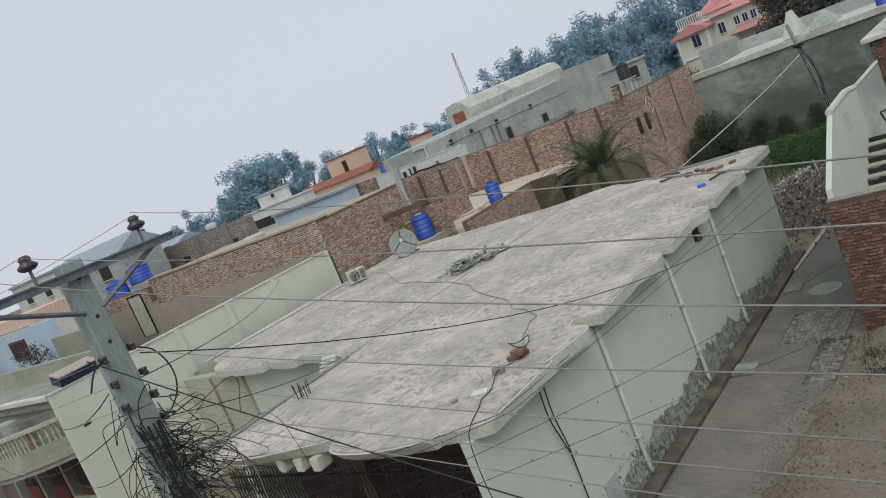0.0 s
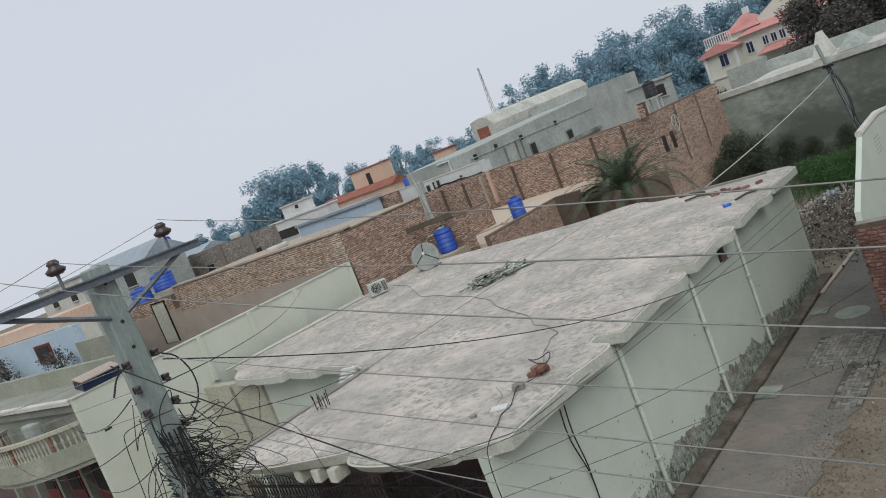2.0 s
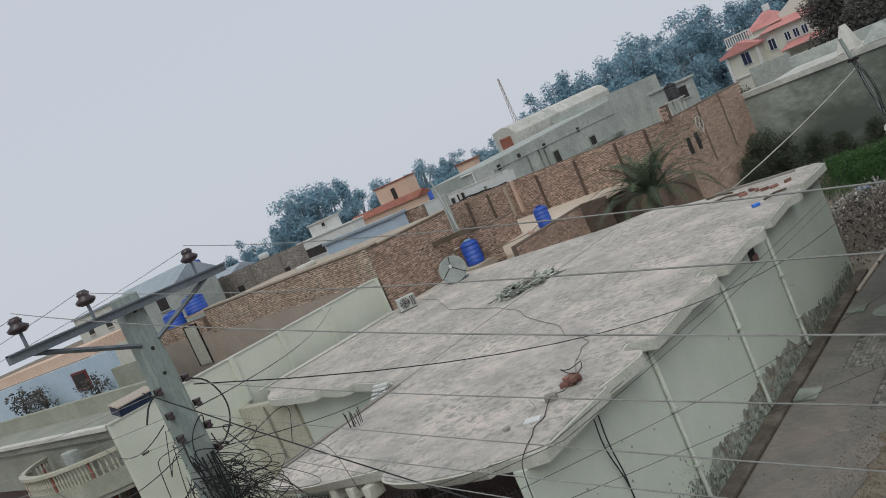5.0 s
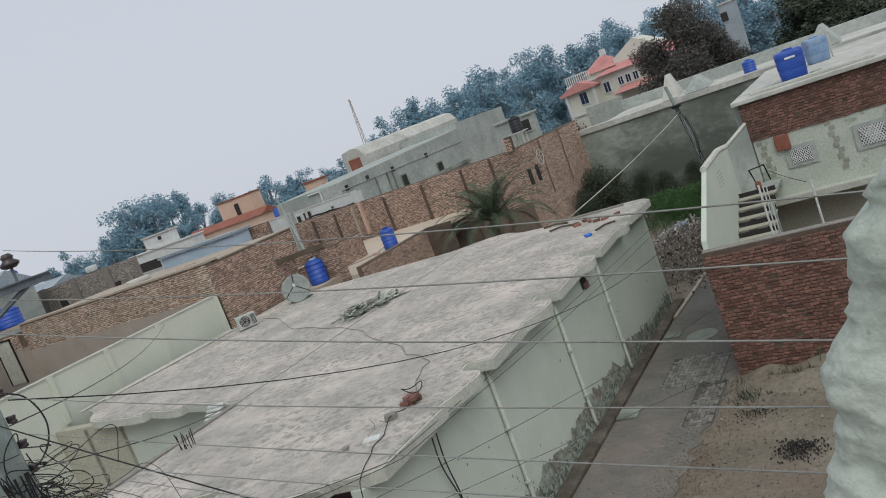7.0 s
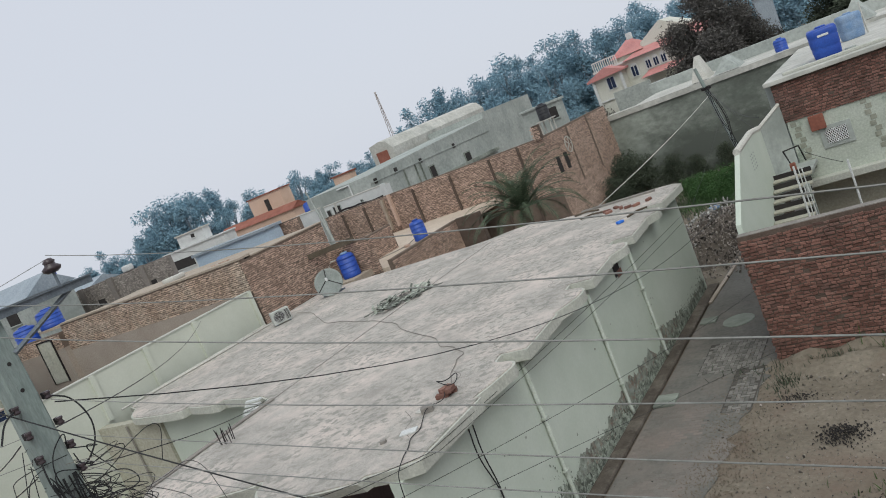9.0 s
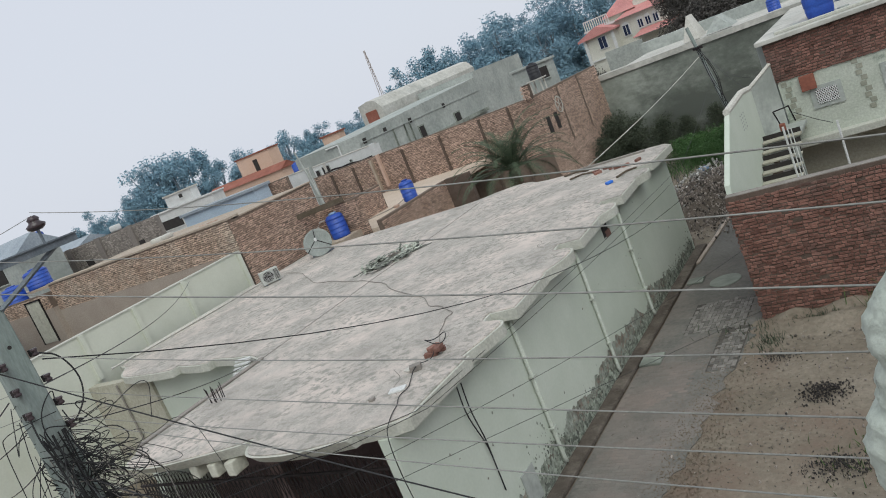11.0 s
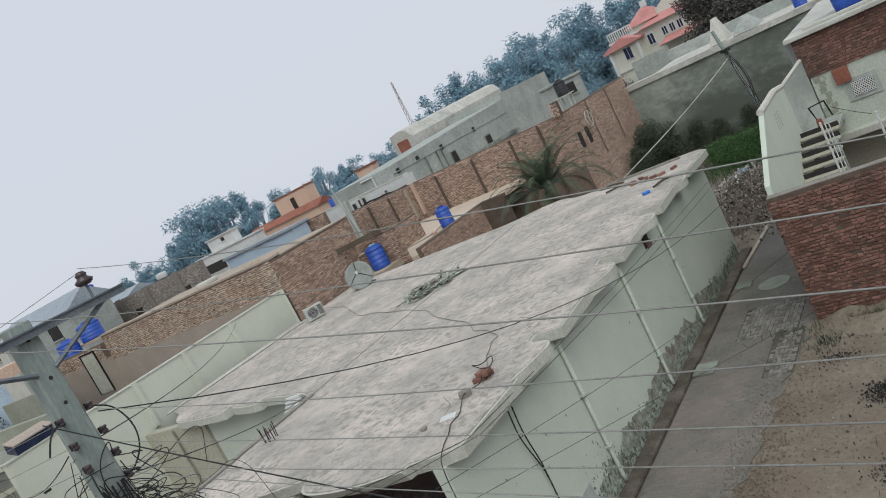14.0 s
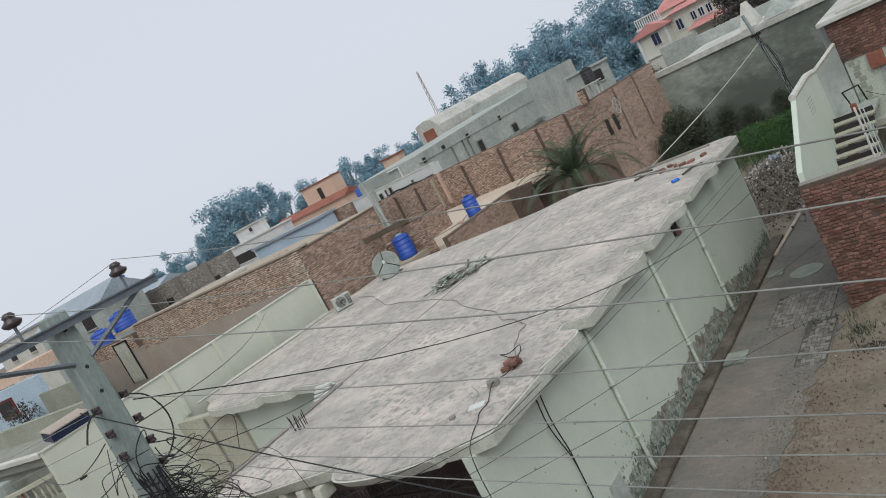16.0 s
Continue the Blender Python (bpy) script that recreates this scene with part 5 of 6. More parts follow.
for k in range(8):
    y = 3.2 + r2.uniform(-0.17, 0.2)
    part("riser_cable", tube(run_out([(-6.58, y, 6.1), (-6.55 + r2.uniform(0, 0.1), y + r2.uniform(-0.1, 0.1), 5.5), (-6.52, y + r2.uniform(-0.1, 0.1), 4.5), (-6.5, y, 0.2)], 2), 0.007, 5), BLACK, tangle)
for p in ([(-6.56, 3.36, 6.76), (-6.5, 3.47, 6.68), (-6.48, 3.54, 6.45), (-6.5, 3.5, 6.25), (-6.54, 3.38, 6.12), (-6.58, 3.33, 6.1)], [(-6.58, 3.05, 6.33), (-6.5, 3.0, 6.1), (-6.5, 3.05, 5.9), (-6.55, 3.15, 5.8)], [(-6.6, 3.06, 6.78), (-6.5, 2.9, 6.75), (-6.48, 2.8, 6.6)]):
    part("jumper", tube(run_out(p, 2), 0.008, 6), BLACK, tangle)

# far pole on the waste ground
fp = thing("utility_pole", "leaning grey concrete pole wrapped in cables", "utility pole", (-8.4, 38, 0))
part("shaft", tube([(-8.3, 38, 0), (-9.2, 38, 5.85)], 0.11, 8, None, 0.08), POLE, fp)
part("shackle", cube((-9.2, 37.82, 4.75), (-8.75, 37.92, 4.87), bevel=0.02), IRON, fp)
for k in range(7):
    part("cable", tube(run_out([(-8.95 + rng.uniform(-0.12, 0.15), 37.85, 4.9), (-8.7 + rng.uniform(-0.3, 0.3), 37.8, 3.5), (-8.5 + rng.uniform(-0.25, 0.3), 37.8, 2.2), (-8.3 + rng.uniform(-0.15, 0.2), 37.8, 0.3)], 2), 0.014, 5), BLACK, fp)

# ---- balcony house ----
bl = thing("balcony_house", "beige house with a curved balustraded balcony", "house", (-29, 9.5, 0))
# shade of this house is put into its plaster and lower facade colours
part("front_wall", cube((-44, 9.0, 2.9), (-23.12, 9.3, 4.45)), SHADED_PLASTER, bl)
part("roof_band", cube((-44, 8.7, 4.66), (-23.12, 8.95, 4.8), bevel=0.02), COPING, bl, "white projecting roof band")
part("roof_deck", cube((-44, 8.95, 4.4), (-23.12, 11.0, 4.64)), SHADED_PLASTER, bl)
part("frieze", cube((-44, 8.85, 4.4), (-23.12, 9.2, 4.6)), SHADED_PLASTER, bl)
part("rear_parapet", cube((-46, 11.0, 0), (-24.2, 11.25, 5.25)), MUD_GREEN, bl, "stained grey-green parapet wall")
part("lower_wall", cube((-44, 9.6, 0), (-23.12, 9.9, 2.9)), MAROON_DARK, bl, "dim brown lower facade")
part("lower_floor", cube((-44, 8.2, 0), (-23.12, 9.6, 0.35)), GREY_DARK, bl)
for x in (-24.4, -26.4, -28.6, -30.8, -33):
    part("column", cube((x - 0.11, 9.4, 0), (x + 0.11, 9.6, 2.9)), SHADED_PLASTER, bl)
for x in (-25.4, -27.5, -29.7):
    d = part("door", cube((x - 0.5, 9.52, 0.35), (x + 0.5, 9.6, 2.6)), MAROON, bl, "dark maroon panelled door")
    part("panel", cube((x - 0.38, 9.49, 1.5), (x + 0.38, 9.52, 2.4)), DARK, d)
part("green_shutter", cube((-25.0, 8.9, 0), (-23.5, 8.98, 1.5)), MUD_GREEN, bl, "grey-green slatted shutter")
for i in range(12):
    part("shutter_slat", cube((-24.95 + 0.12 * i, 8.86, 0.05), (-24.9 + 0.12 * i, 8.9, 1.45)), GREY_DARK, bl)
curve = run_out([(-23.15, 8.8), (-23.6, 8.3), (-24.4, 7.7), (-25.4, 7.35), (-26.6, 7.3), (-27.8, 7.5), (-28.8, 8.1), (-29.2, 8.8)], 3)
balc = part("balcony", prism(curve + [(-29.2, 9.0), (-23.15, 9.0)], 2.85, 3.0), SHADED_PLASTER, bl, "curved balcony slab")


def ribbon(line, z0, z1, w):
    """A band of thickness w along a line."""
    bm = bmesh.new()
    rows_ = []
    for i, p in enumerate(line):
        d = (Vector(line[min(i + 1, len(line) - 1)]) - Vector(line[max(i - 1, 0)])).normalized()
        nrm = Vector((-d.y, d.x)) * w / 2
        q = Vector(p)
        rows_.append([bm.verts.new((*(q + s_ * nrm), z)) for s_, z in ((1, z0), (-1, z0), (-1, z1), (1, z1))])
    for a, b in zip(rows_, rows_[1:]):
        for k in range(4):
            bm.faces.new((a[k], a[(k + 1) % 4], b[(k + 1) % 4], b[k]))
    bm.faces.new(rows_[0])
    bm.faces.new(rows_[-1])
    bmesh.ops.recalc_face_normals(bm, faces=bm.faces[:])
    return bm


# front, rail and balusters toned down too, for the balcony's shade
part("balcony_front", ribbon(curve, 3.0, 3.55, 0.12), MUD_GREEN, balc, "pale green curved balcony front")
part("balcony_rail", ribbon(curve, 4.05, 4.15, 0.2), MUD_PALE, balc, "white balcony rail")
length = 0
last = curve[0]
for p in curve[1:]:
    length += (Vector(p) - Vector(last)).length
    if length > 0.11:
        part("baluster", lathe([(0.04, 3.55), (0.03, 3.65), (0.045, 3.75), (0.025, 3.9), (0.04, 4.05)], (p[0], p[1], 0), 8), MUD_PALE if rng.random() < 0.85 else RUST, balc)
        length = 0
    last = p
chair = tagged(part("folded_cloth", cube((-26.2, 8.3, 3.9), (-25.4, 8.6, 4.35), bevel=0.06), GREY), "grey cloth bundle on the balcony", "cloth")
box_t = thing("solar_panel", "dark blue panel box resting on the white wall", "solar panel", (-22.95, 9.7, 4.84))
part("panel", cube((-0.45, -0.6, 0.02), (0.1, 0.6, 0.3), pose(-22.98, 9.75, 4.84, 0, 14, 0), 0.01), PANEL, box_t)
part("lid", cube((-0.47, -0.62, 0.3), (0.12, 0.62, 0.34), pose(-22.98, 9.75, 4.84, 0, 14, 0), 0.01), MUD, box_t)

# red shop shutter and spiked gate below the pole
gate = thing("spiked_gate", "low white wall with black spikes and a red panel", "gate", (-16, 7, 0))
part("gate_wall", cube((-18.4, 6.3, 0), (-14.6, 6.5, 2.0)), WHITEWASH, gate)
part("red_panel", cube((-17.6, 6.24, 0.4), (-16.4, 6.3, 1.7)), RUST, gate, "red painted panel")
for i in range(34):
    part("spike", tube([(-18.3 + 0.11 * i, 6.4, 2.0), (-18.26 + 0.11 * i, 6.4, 2.45)], 0.014, 4, None, 0.004), IRON, gate)

# ---- blue house and its neighbours ----
hb = thing("blue_house", "pale blue house wall with a maroon window", "house", (-40, 14.2, 0))
part("wall", cube((-52, 14.0, 0), (-33.4, 14.3, 6.35)), SKYBLUE, hb)
part("roof", cube((-52, 14.3, 6.4), (-35.4, 17.0, 6.9)), ORANGE, hb, "apricot painted roof parapet")
w = part("window", cube((-38.0, 13.93, 5.05), (-36.3, 14.0, 5.95)), MAROON, hb, "maroon-framed dark window")
part("pane", cube((-37.85, 13.91, 5.15), (-36.45, 13.93, 5.85)), DARK, w)
part("green_wall", cube((-33.4, 13.8, 0), (-28.5, 14.0, 5.6)), MUD_GREEN, hb)


def shed(name, x0, x1, y0, y1, z0, z1, ridge, wallm, roofm, label, wins=()):
    t = thing(name, label, "house", ((x0 + x1) / 2, (y0 + y1) / 2, z0))
    part("body", cube((x0, y0, z0), (x1, y1, z1)), wallm, t)
    if ridge:
        bm = bmesh.new()
        o, ym = 0.3, (y0 + y1) / 2
        v = [bm.verts.new(p) for p in ((x0 - o, y0 - o, z1), (x1 + o, y0 - o, z1), (x1 + o, y1 + o, z1), (x0 - o, y1 + o, z1), (x0 - o, ym, z1 + ridge), (x1 + o, ym, z1 + ridge))]
        for f in ((3, 2, 1, 0), (0, 1, 5, 4), (2, 3, 4, 5), (0, 4, 3), (1, 2, 5)):
            bm.faces.new([v[i] for i in f])
        part("roof", bm, roofm, t)
    else:
        part("roof", cube((x0 - 0.12, y0 - 0.14, z1), (x1 + 0.12, y1 + 0.12, z1 + 0.16), bevel=0.02), roofm, t)
    for wx0, wx1, wz0, wz1 in wins:
        wn_ = part("window", cube((wx0, y0 - 0.05, wz0), (wx1, y0, wz1)), DARK, t)
        part("sill", cube((wx0 - 0.1, y0 - 0.12, wz0 - 0.08), (wx1 + 0.1, y0, wz0)), wallm, wn_)
    return t


shed("grey_shed", -62, -54, 34, 36, 0, 7.0, 0.5, COPING, GREY_BLUE, "pale shed with a grey-blue pitched roof", ((-61, -60, 5.8, 6.8),))
shed("pale_gable_house", -57.0, -47.2, 25.6, 28.5, 0, 7.9, 1.1, GREY, GREY_BLUE, "pale house with a grey-blue pitched roof", ((-50.5, -49.2, 6.6, 7.5),))
shed("pale_block_house", -68.0, -58.0, 27, 28.5, 0, 8.6, 0, COPING, GREY_BLUE, "pale flat-roofed house with small windows", ((-62.4, -61.4, 7.0, 7.9), (-66, -65, 7.0, 7.9)))
shed("red_roof_hut", -75.2, -73.0, 41, 42, 0, 8.4, 0.4, WHITE, RUST, "white hut with a red metal roof")
tank((-71.6, 41.5, 8.28), 0.75, 1.3, "far blue water tank on a white block")
shed("tank_block", -72.7, -70.6, 40.6, 42.4, 0, 8.1, 0, WHITE, COPING, "white block under a blue water tank")
shed("blue_wall_house", -37.1, -31.0, 30, 31.2, 0, 6.35, 0, SKYBLUE, GREY_BLUE, "low house with a pale blue wall and thin roof")
shed("white_house_far", -72.6, -62.4, 55, 56.6, 0, 6.6, 0, WHITE, WHITE, "white flat-roofed house with dark veranda openings", ((-72.0, -68.2, 4.7, 5.7), (-67.6, -62.2, 4.9, 5.7)))
shed("pale_tall_house", -14.9, -13.2, 95, 97, 0, 9.9, 0, GREY_BLUE, COPING, "tall pale house far behind the trees", ((-14.9, -14.2, 8.0, 9.0),))
shed("white_roof_room", -70, -65.6, 55.4, 56.4, 6.78, 8.0, 0, WHITE, COPING, "small white rooftop room with a dark vent", ((-67.6, -67.1, 7.4, 7.8),))
shed("apricot_house", -78.2, -72, 75, 77, 0, 8.95, 0, ORANGE, RUST, "apricot plastered house with a thin rust-red roof", ((-75.3, -74.5, 6.6, 8.3),))
shed("rust_roof_house", -80, -66.5, 70, 72.5, 0, 6.0, 0.8, ORANGE, RUST, "low house under a rust-red metal roof")
shed("apricot_hut", -50.4, -48.2, 60, 61, 0, 7.5, 0, ORANGE, RUST, "small apricot rooftop room with a red roof edge")
wh = thing("white_block_house", "white house with two tall dark windows and a torn awning", "house", (-34.2, 42.5, 0))
part("wall", cube((-37.1, 42, 0), (-31.3, 42.5, 5.86)), WHITE, wh)
part("parapet", cube((-37.12, 41.97, 5.86), (-31.28, 42.2, 5.94), bevel=0.02), COPING, wh)
part("gable_pier", cube((-31.7, 41.9, 0), (-31.28, 42.0, 5.98), bevel=0.02), WHITE, wh)
for x0, x1, z0, z1 in ((-36.95, -36.55, 4.6, 5.6), (-36.3, -35.55, 4.6, 5.7), (-33.75, -33.5, 5.3, 5.5)):
    w = part("window", cube((x0, 41.95, z0), (x1, 42.0, z1)), GREY, wh)
    part("pane", cube((x0 + 0.06, 41.93, z0 + 0.05), (x1 - 0.06, 41.95, z1 - 0.05)), DARK, w)
part("curtain", cube((-36.12, 41.9, 4.5), (-35.9, 41.93, 5.55), pose(0, 0, 0, 0, 0.6, 0)), COPING, wh, "pale curtain drawn to one side")
torn = run_out([(-36.0, 41.8, 5.16), (-35.2, 41.7, 5.3), (-34.4, 41.8, 5.2), (-33.6, 41.7, 5.27), (-32.8, 41.8, 5.14), (-31.7, 41.8, 5.2)], 2)
part("awning_edge", tube(torn, 0.07, 6), IRON, wh, "torn black awning edge")
ws = thing("white_screen", "blank white rooftop screen wall", "wall", (-31.3, 33.7, 0))
part("wall", cube((-32.3, 33.6, 0), (-30.15, 33.8, 6.24)), WHITE, ws)
part("capping", cube((-32.34, 33.57, 6.24), (-30.11, 33.83, 6.3), bevel=0.01), COPING, ws)
part("pier", cube((-30.2, 33.5, 0), (-30.02, 33.6, 6.28)), GREY, ws)
bs_ = thing("brick_stub", "short rooftop wall of brown brick", "wall", (-30.6, 31.6, 0))
stub = part("wall", cube((-31.5, 31.4, 0), (-29.8, 31.65, 6.35)), MORTAR_PALE, bs_)
tagged(part("post", tube([(-26.55, 30, 3.4), (-27.2, 30, 7.4)], 0.04, 8), GREY), "leaning pale pipe post behind the brick wall", "post")
shed("tank_block", -55.9, -53.9, 59.3, 60.7, 0, 5.22, 0, GREY, GREY, "grey cement block under a blue water tank")
gw = thing("grey_brick_wall", "grey-brown brick boundary wall with piers", "wall", (-47, 30.2, 0))
part("wall", cube((-56, 30, 0), (-39.4, 30.3, 7.05)), BRICK_GREY, gw)
for x in (-52.5, -49, -45.5, -42):
    part("pier", cube((x - 0.25, 29.85, 0), (x + 0.25, 30, 7.1)), BRICK_GREY, gw)
for x in (-47.3, -41.6):
    part("dark_gap", cube((x - 0.4, 29.96, 5.6), (x + 0.4, 30.0, 6.0)), DARK, gw)
tagged(part("sack", cube((-43.9, 29.9, 7.05), (-43.1, 30.3, 7.45), bevel=0.12), WHITE), "white sack on the grey brick wall", "sack")

# long grey house seen along its side
gh = thing("grey_house", "long two-storey bare cement house", "house", (-40, 56, 0))
bm = bmesh.new()
pro = [(46.0, 0), (66.0, 0), (66.0, 7.4), (46.0, 6.75)]
a = [bm.verts.new((-35.5, y, z)) for y, z in pro]
b = [bm.verts.new((-42.0, y, z)) for y, z in pro]
bm.faces.new(a)
bm.faces.new(list(reversed(b)))
for i in range(4):
    bm.faces.new((a[i], b[i], b[(i + 1) % 4], a[(i + 1) % 4]))
part("body", bm, GREY, gh)
part("end_block", cube((-42, 66, 0), (-35.5, 77, 7.95)), GREY, gh)
part("ledge", cube((-35.5, 46, 4.1), (-35.1, 66, 4.4)), GREY_DARK, gh)
part("band", cube((-35.5, 46, 6.1), (-35.44, 66, 6.17)), GREY, gh)
for y0, y1, z0, z1 in ((60.06, 61.2, 3.95, 5.25), (54.0, 54.95, 4.2, 5.5)):
    w = part("window", cube((-35.5, y0, z0), (-35.44, y1, z1)), GREY_DARK, gh)
    part("pane", cube((-35.46, y0 + 0.12, z0 + 0.12), (-35.42, y1 - 0.12, z1 - 0.12)), DARK, w)
for y, z in ((46.7, 6.2), (49.6, 6.3), (53.3, 6.2), (59.0, 6.2)):
    part("small_vent", cube((-35.5, y - 0.2, z - 0.22), (-35.45, y + 0.2, z + 0.18)), DARK, gh)
for y in (50.5, 52.2, 53.0):
    part("drain_pipe", tube([(-35.42, y, 3.0), (-35.42, y, 6.1)], 0.06, 6), GREY_DARK, gh)
part("left_face_pipe", tube([(-37.4, 45.9, 5.3), (-37.4, 45.9, 6.6), (-38.6, 45.9, 6.6)], 0.07, 6), WHITE, gh)
lw = thing("long_white_hall", "long weathered white hall with a low vaulted roof", "house", (-46, 68, 0))
bm = bmesh.new()
arch = [(-45.2, 0), (-42.6, 0), (-42.6, 8.5), (-43.2, 9.3), (-44.0, 9.5), (-45.2, 9.3)]
a = [bm.verts.new((x, 60.5, z * (0.955 if z > 0 else 1))) for x, z in arch]
b = [bm.verts.new((x, 80, z)) for x, z in arch]
bm.faces.new(a)
bm.faces.new(list(reversed(b)))
for i in range(len(arch)):
    bm.faces.new((a[i], b[i], b[(i + 1) % len(arch)], a[(i + 1) % len(arch)]))
part("hall", bm, HALL, lw)
part("red_door", cube((-44.6, 60.4, 7.0), (-43.3, 60.5, 8.1)), RUST, lw, "red door panel")
bh2 = shed("cement_block_house", -25.0, -22.0, 52, 52.8, 0, 6.6, 0, GREY, GREY, "small bare cement block house", ((-22.9, -22.3, 5.5, 6.3),))
stand2 = thing("tank_stand", "thin steel tank stand behind the brick wall", "stand", (-20.45, 45.5, 0))
for x, y in ((-20.8, 45.2), (-20.1, 45.2), (-20.1, 45.8), (-20.8, 45.8)):
    part("leg", tube([(x, y, 0), (x, y, 5.86)], 0.05, 6), COPING, stand2)
part("top", cube((-20.95, 45.05, 5.84), (-19.95, 45.95, 5.9)), COPING, stand2)

# villa with pink roofs
vl = thing("pink_roof_villa", "cream two-storey villa with pink tiled roofs", "house", (-26, 88, 0))
part("body", cube((-31.2, 85, 0), (-19, 97, 7.3)), VILLA, vl)
part("front_bay", cube((-31.4, 83.5, 0), (-28.0, 85, 6.6)), VILLA, vl)


def hip(x0, x1, y0, y1, z, h_, o=0.6):
    bm = bmesh.new()
    k = min(x1 - x0, y1 - y0) / 2
    ym = (y0 + y1) / 2
    v = [bm.verts.new(p) for p in ((x0 - o, y0 - o, z), (x1 + o, y0 - o, z), (x1 + o, y1 + o, z), (x0 - o, y1 + o, z), (x0 + k * 0.9, ym, z + h_), (x1 - k * 0.9, ym, z + h_))]
    for f in ((3, 2, 1, 0), (0, 1, 5, 4), (1, 2, 5), (2, 3, 4, 5), (3, 0, 4)):
        bm.faces.new([v[i] for i in f])
    return bm


part("roof", hip(-27.3, -19, 85, 95, 7.2, 1.9), PINK, vl, "pink tiled hip roof")
part("roof", hip(-29.3, -26.0, 86, 91, 7.8, 1.6, 0.3), PINK, vl)
part("upper_room", cube((-29.3, 86, 7.2), (-26.0, 91, 7.8)), VILLA, vl)
bm = bmesh.new()
fr = [(-31.9, 6.55), (-29.6, 7.45), (-27.6, 6.7), (-27.6, 6.5), (-31.9, 6.35)]
va, vb = [bm.verts.new((x, 83.0, z)) for x, z in fr], [bm.verts.new((x, 86.0, z)) for x, z in fr]
bm.faces.new(va)
bm.faces.new(list(reversed(vb)))
for i in range(5):
    bm.faces.new((va[i], vb[i], vb[(i + 1) % 5], va[(i + 1) % 5]))
part("bay_roof", bm, PINK, vl, "low pink gabled bay roof")
bm = bmesh.new()
gv = [bm.verts.new(p) for p in ((-26.0, 86.5, 7.2), (-21.0, 86.5, 7.2), (-21.0, 86.5, 8.6), (-23.4, 86.5, 9.9), (-26.0, 86.5, 8.4))]
gb = [bm.verts.new(v.co + Vector((0, 5, 0))) for v in gv]
bm.faces.new(gv)
bm.faces.new(list(reversed(gb)))
for i in range(5):
    bm.faces.new((gv[i], gb[i], gb[(i + 1) % 5], gv[(i + 1) % 5]))
bmesh.ops.recalc_face_normals(bm, faces=bm.faces[:])
part("gable", bm, VILLA, vl)
part("porch_roof", cube((-26.0, 83.4, 4.75), (-19, 85.0, 4.85), pose(0, 0, 0, 0, 0, 0)), WHITE, vl)
bm = bmesh.new()
pv = [bm.verts.new(p) for p in ((-26.2, 83.2, 4.86), (-19, 83.2, 4.86), (-19, 85.0, 5.4), (-25.6, 85.0, 5.4), (-25.6, 85.0, 4.86), (-19, 85.0, 4.86))]
for f in ((0, 1, 2, 3), (0, 3, 4), (1, 5, 2), (0, 4, 5, 1)):
    bm.faces.new([pv[i] for i in f])
part("porch_roof", bm, PINK, vl, "pink tiled porch roof")
part("finial", cube((-27.1, 86, 9.2), (-26.5, 86.6, 9.9), bevel=0.08), WHITE, vl)
part("roof_rail", cube((-31.4, 85.0, 8.2), (-28.6, 85.08, 8.32)), WHITE, vl)
for k in range(12):
    part("rail_post", cube((-31.4 + 0.25 * k, 85.0, 7.3), (-31.32 + 0.25 * k, 85.08, 8.2)), WHITE, vl)
part("cornice", cube((-31.5, 84.8, 7.1), (-19, 85.0, 7.3)), WHITE, vl)


def arch_pane(x0, x1, z0, z1, y0, y1):
    """A window shape with a round head."""
    mid, r = (x0 + x1) / 2, (x1 - x0) / 2
    out = [(x0, z0), (x1, z0)] + [(mid + r * math.cos(q), z1 - r + r * math.sin(q)) for q in (k * math.pi / 8 for k in range(9))]
    bm = bmesh.new()
    a = [bm.verts.new((x, y0, z)) for x, z in out]
    b = [bm.verts.new((x, y1, z)) for x, z in out]
    bm.faces.new(a)
    bm.faces.new(list(reversed(b)))
    for i in range(len(out)):
        bm.faces.new((a[i], b[i], b[(i + 1) % len(out)], a[(i + 1) % len(out)]))
    bmesh.ops.recalc_face_normals(bm, faces=bm.faces[:])
    return bm


for x0, x1, z0, z1, y in ((-27.45, -26.6, 5.2, 6.7, 85), (-25.75, -25.05, 5.5, 6.75, 85), (-24.9, -24.2, 5.5, 6.75, 85), (-24.05, -23.35, 5.5, 6.75, 85)):
    w = part("window", arch_pane(x0, x1, z0, z1, y - 0.1, y), WHITE, vl, "white-framed arched blue window")
    m_ = (x0 + x1) / 2
    part("pane", cube((x0 + 0.12, y - 0.14, z0 + 0.12), (m_ - 0.04, y - 0.1, z1 - 0.32)), PANEL, w)
    part("pane", cube((m_ + 0.04, y - 0.14, z0 + 0.12), (x1 - 0.12, y - 0.1, z1 - 0.32)), PANEL, w)
w = part("window", cube((-29.9, 83.42, 4.9), (-28.9, 83.5, 6.3)), WHITE, vl, "white-framed blue window")
part("pane", cube((-29.8, 83.38, 5.0), (-29.43, 83.42, 6.2)), PANEL, w)
part("pane", cube((-29.37, 83.38, 5.0), (-29.0, 83.42, 6.2)), PANEL, w)
for x in (-31.3, -28.1):
    part("corner_pillar", cube((x - 0.15, 83.3, 0), (x + 0.15, 83.5, 6.6)), WHITE, vl)
part("garden_wall", cube((-28.6, 80.5, 0), (-24.6, 80.8, 4.6)), GREY, vl, "plain grey garden wall")
part("string_course", cube((-31.5, 83.35, 3.9), (-19, 83.5, 4.05)), WHITE, vl)
vl.location.x += 0.6
mast = thing("radio_mast", "thin distant lattice radio mast", "mast", (-79.3, 114, 0))
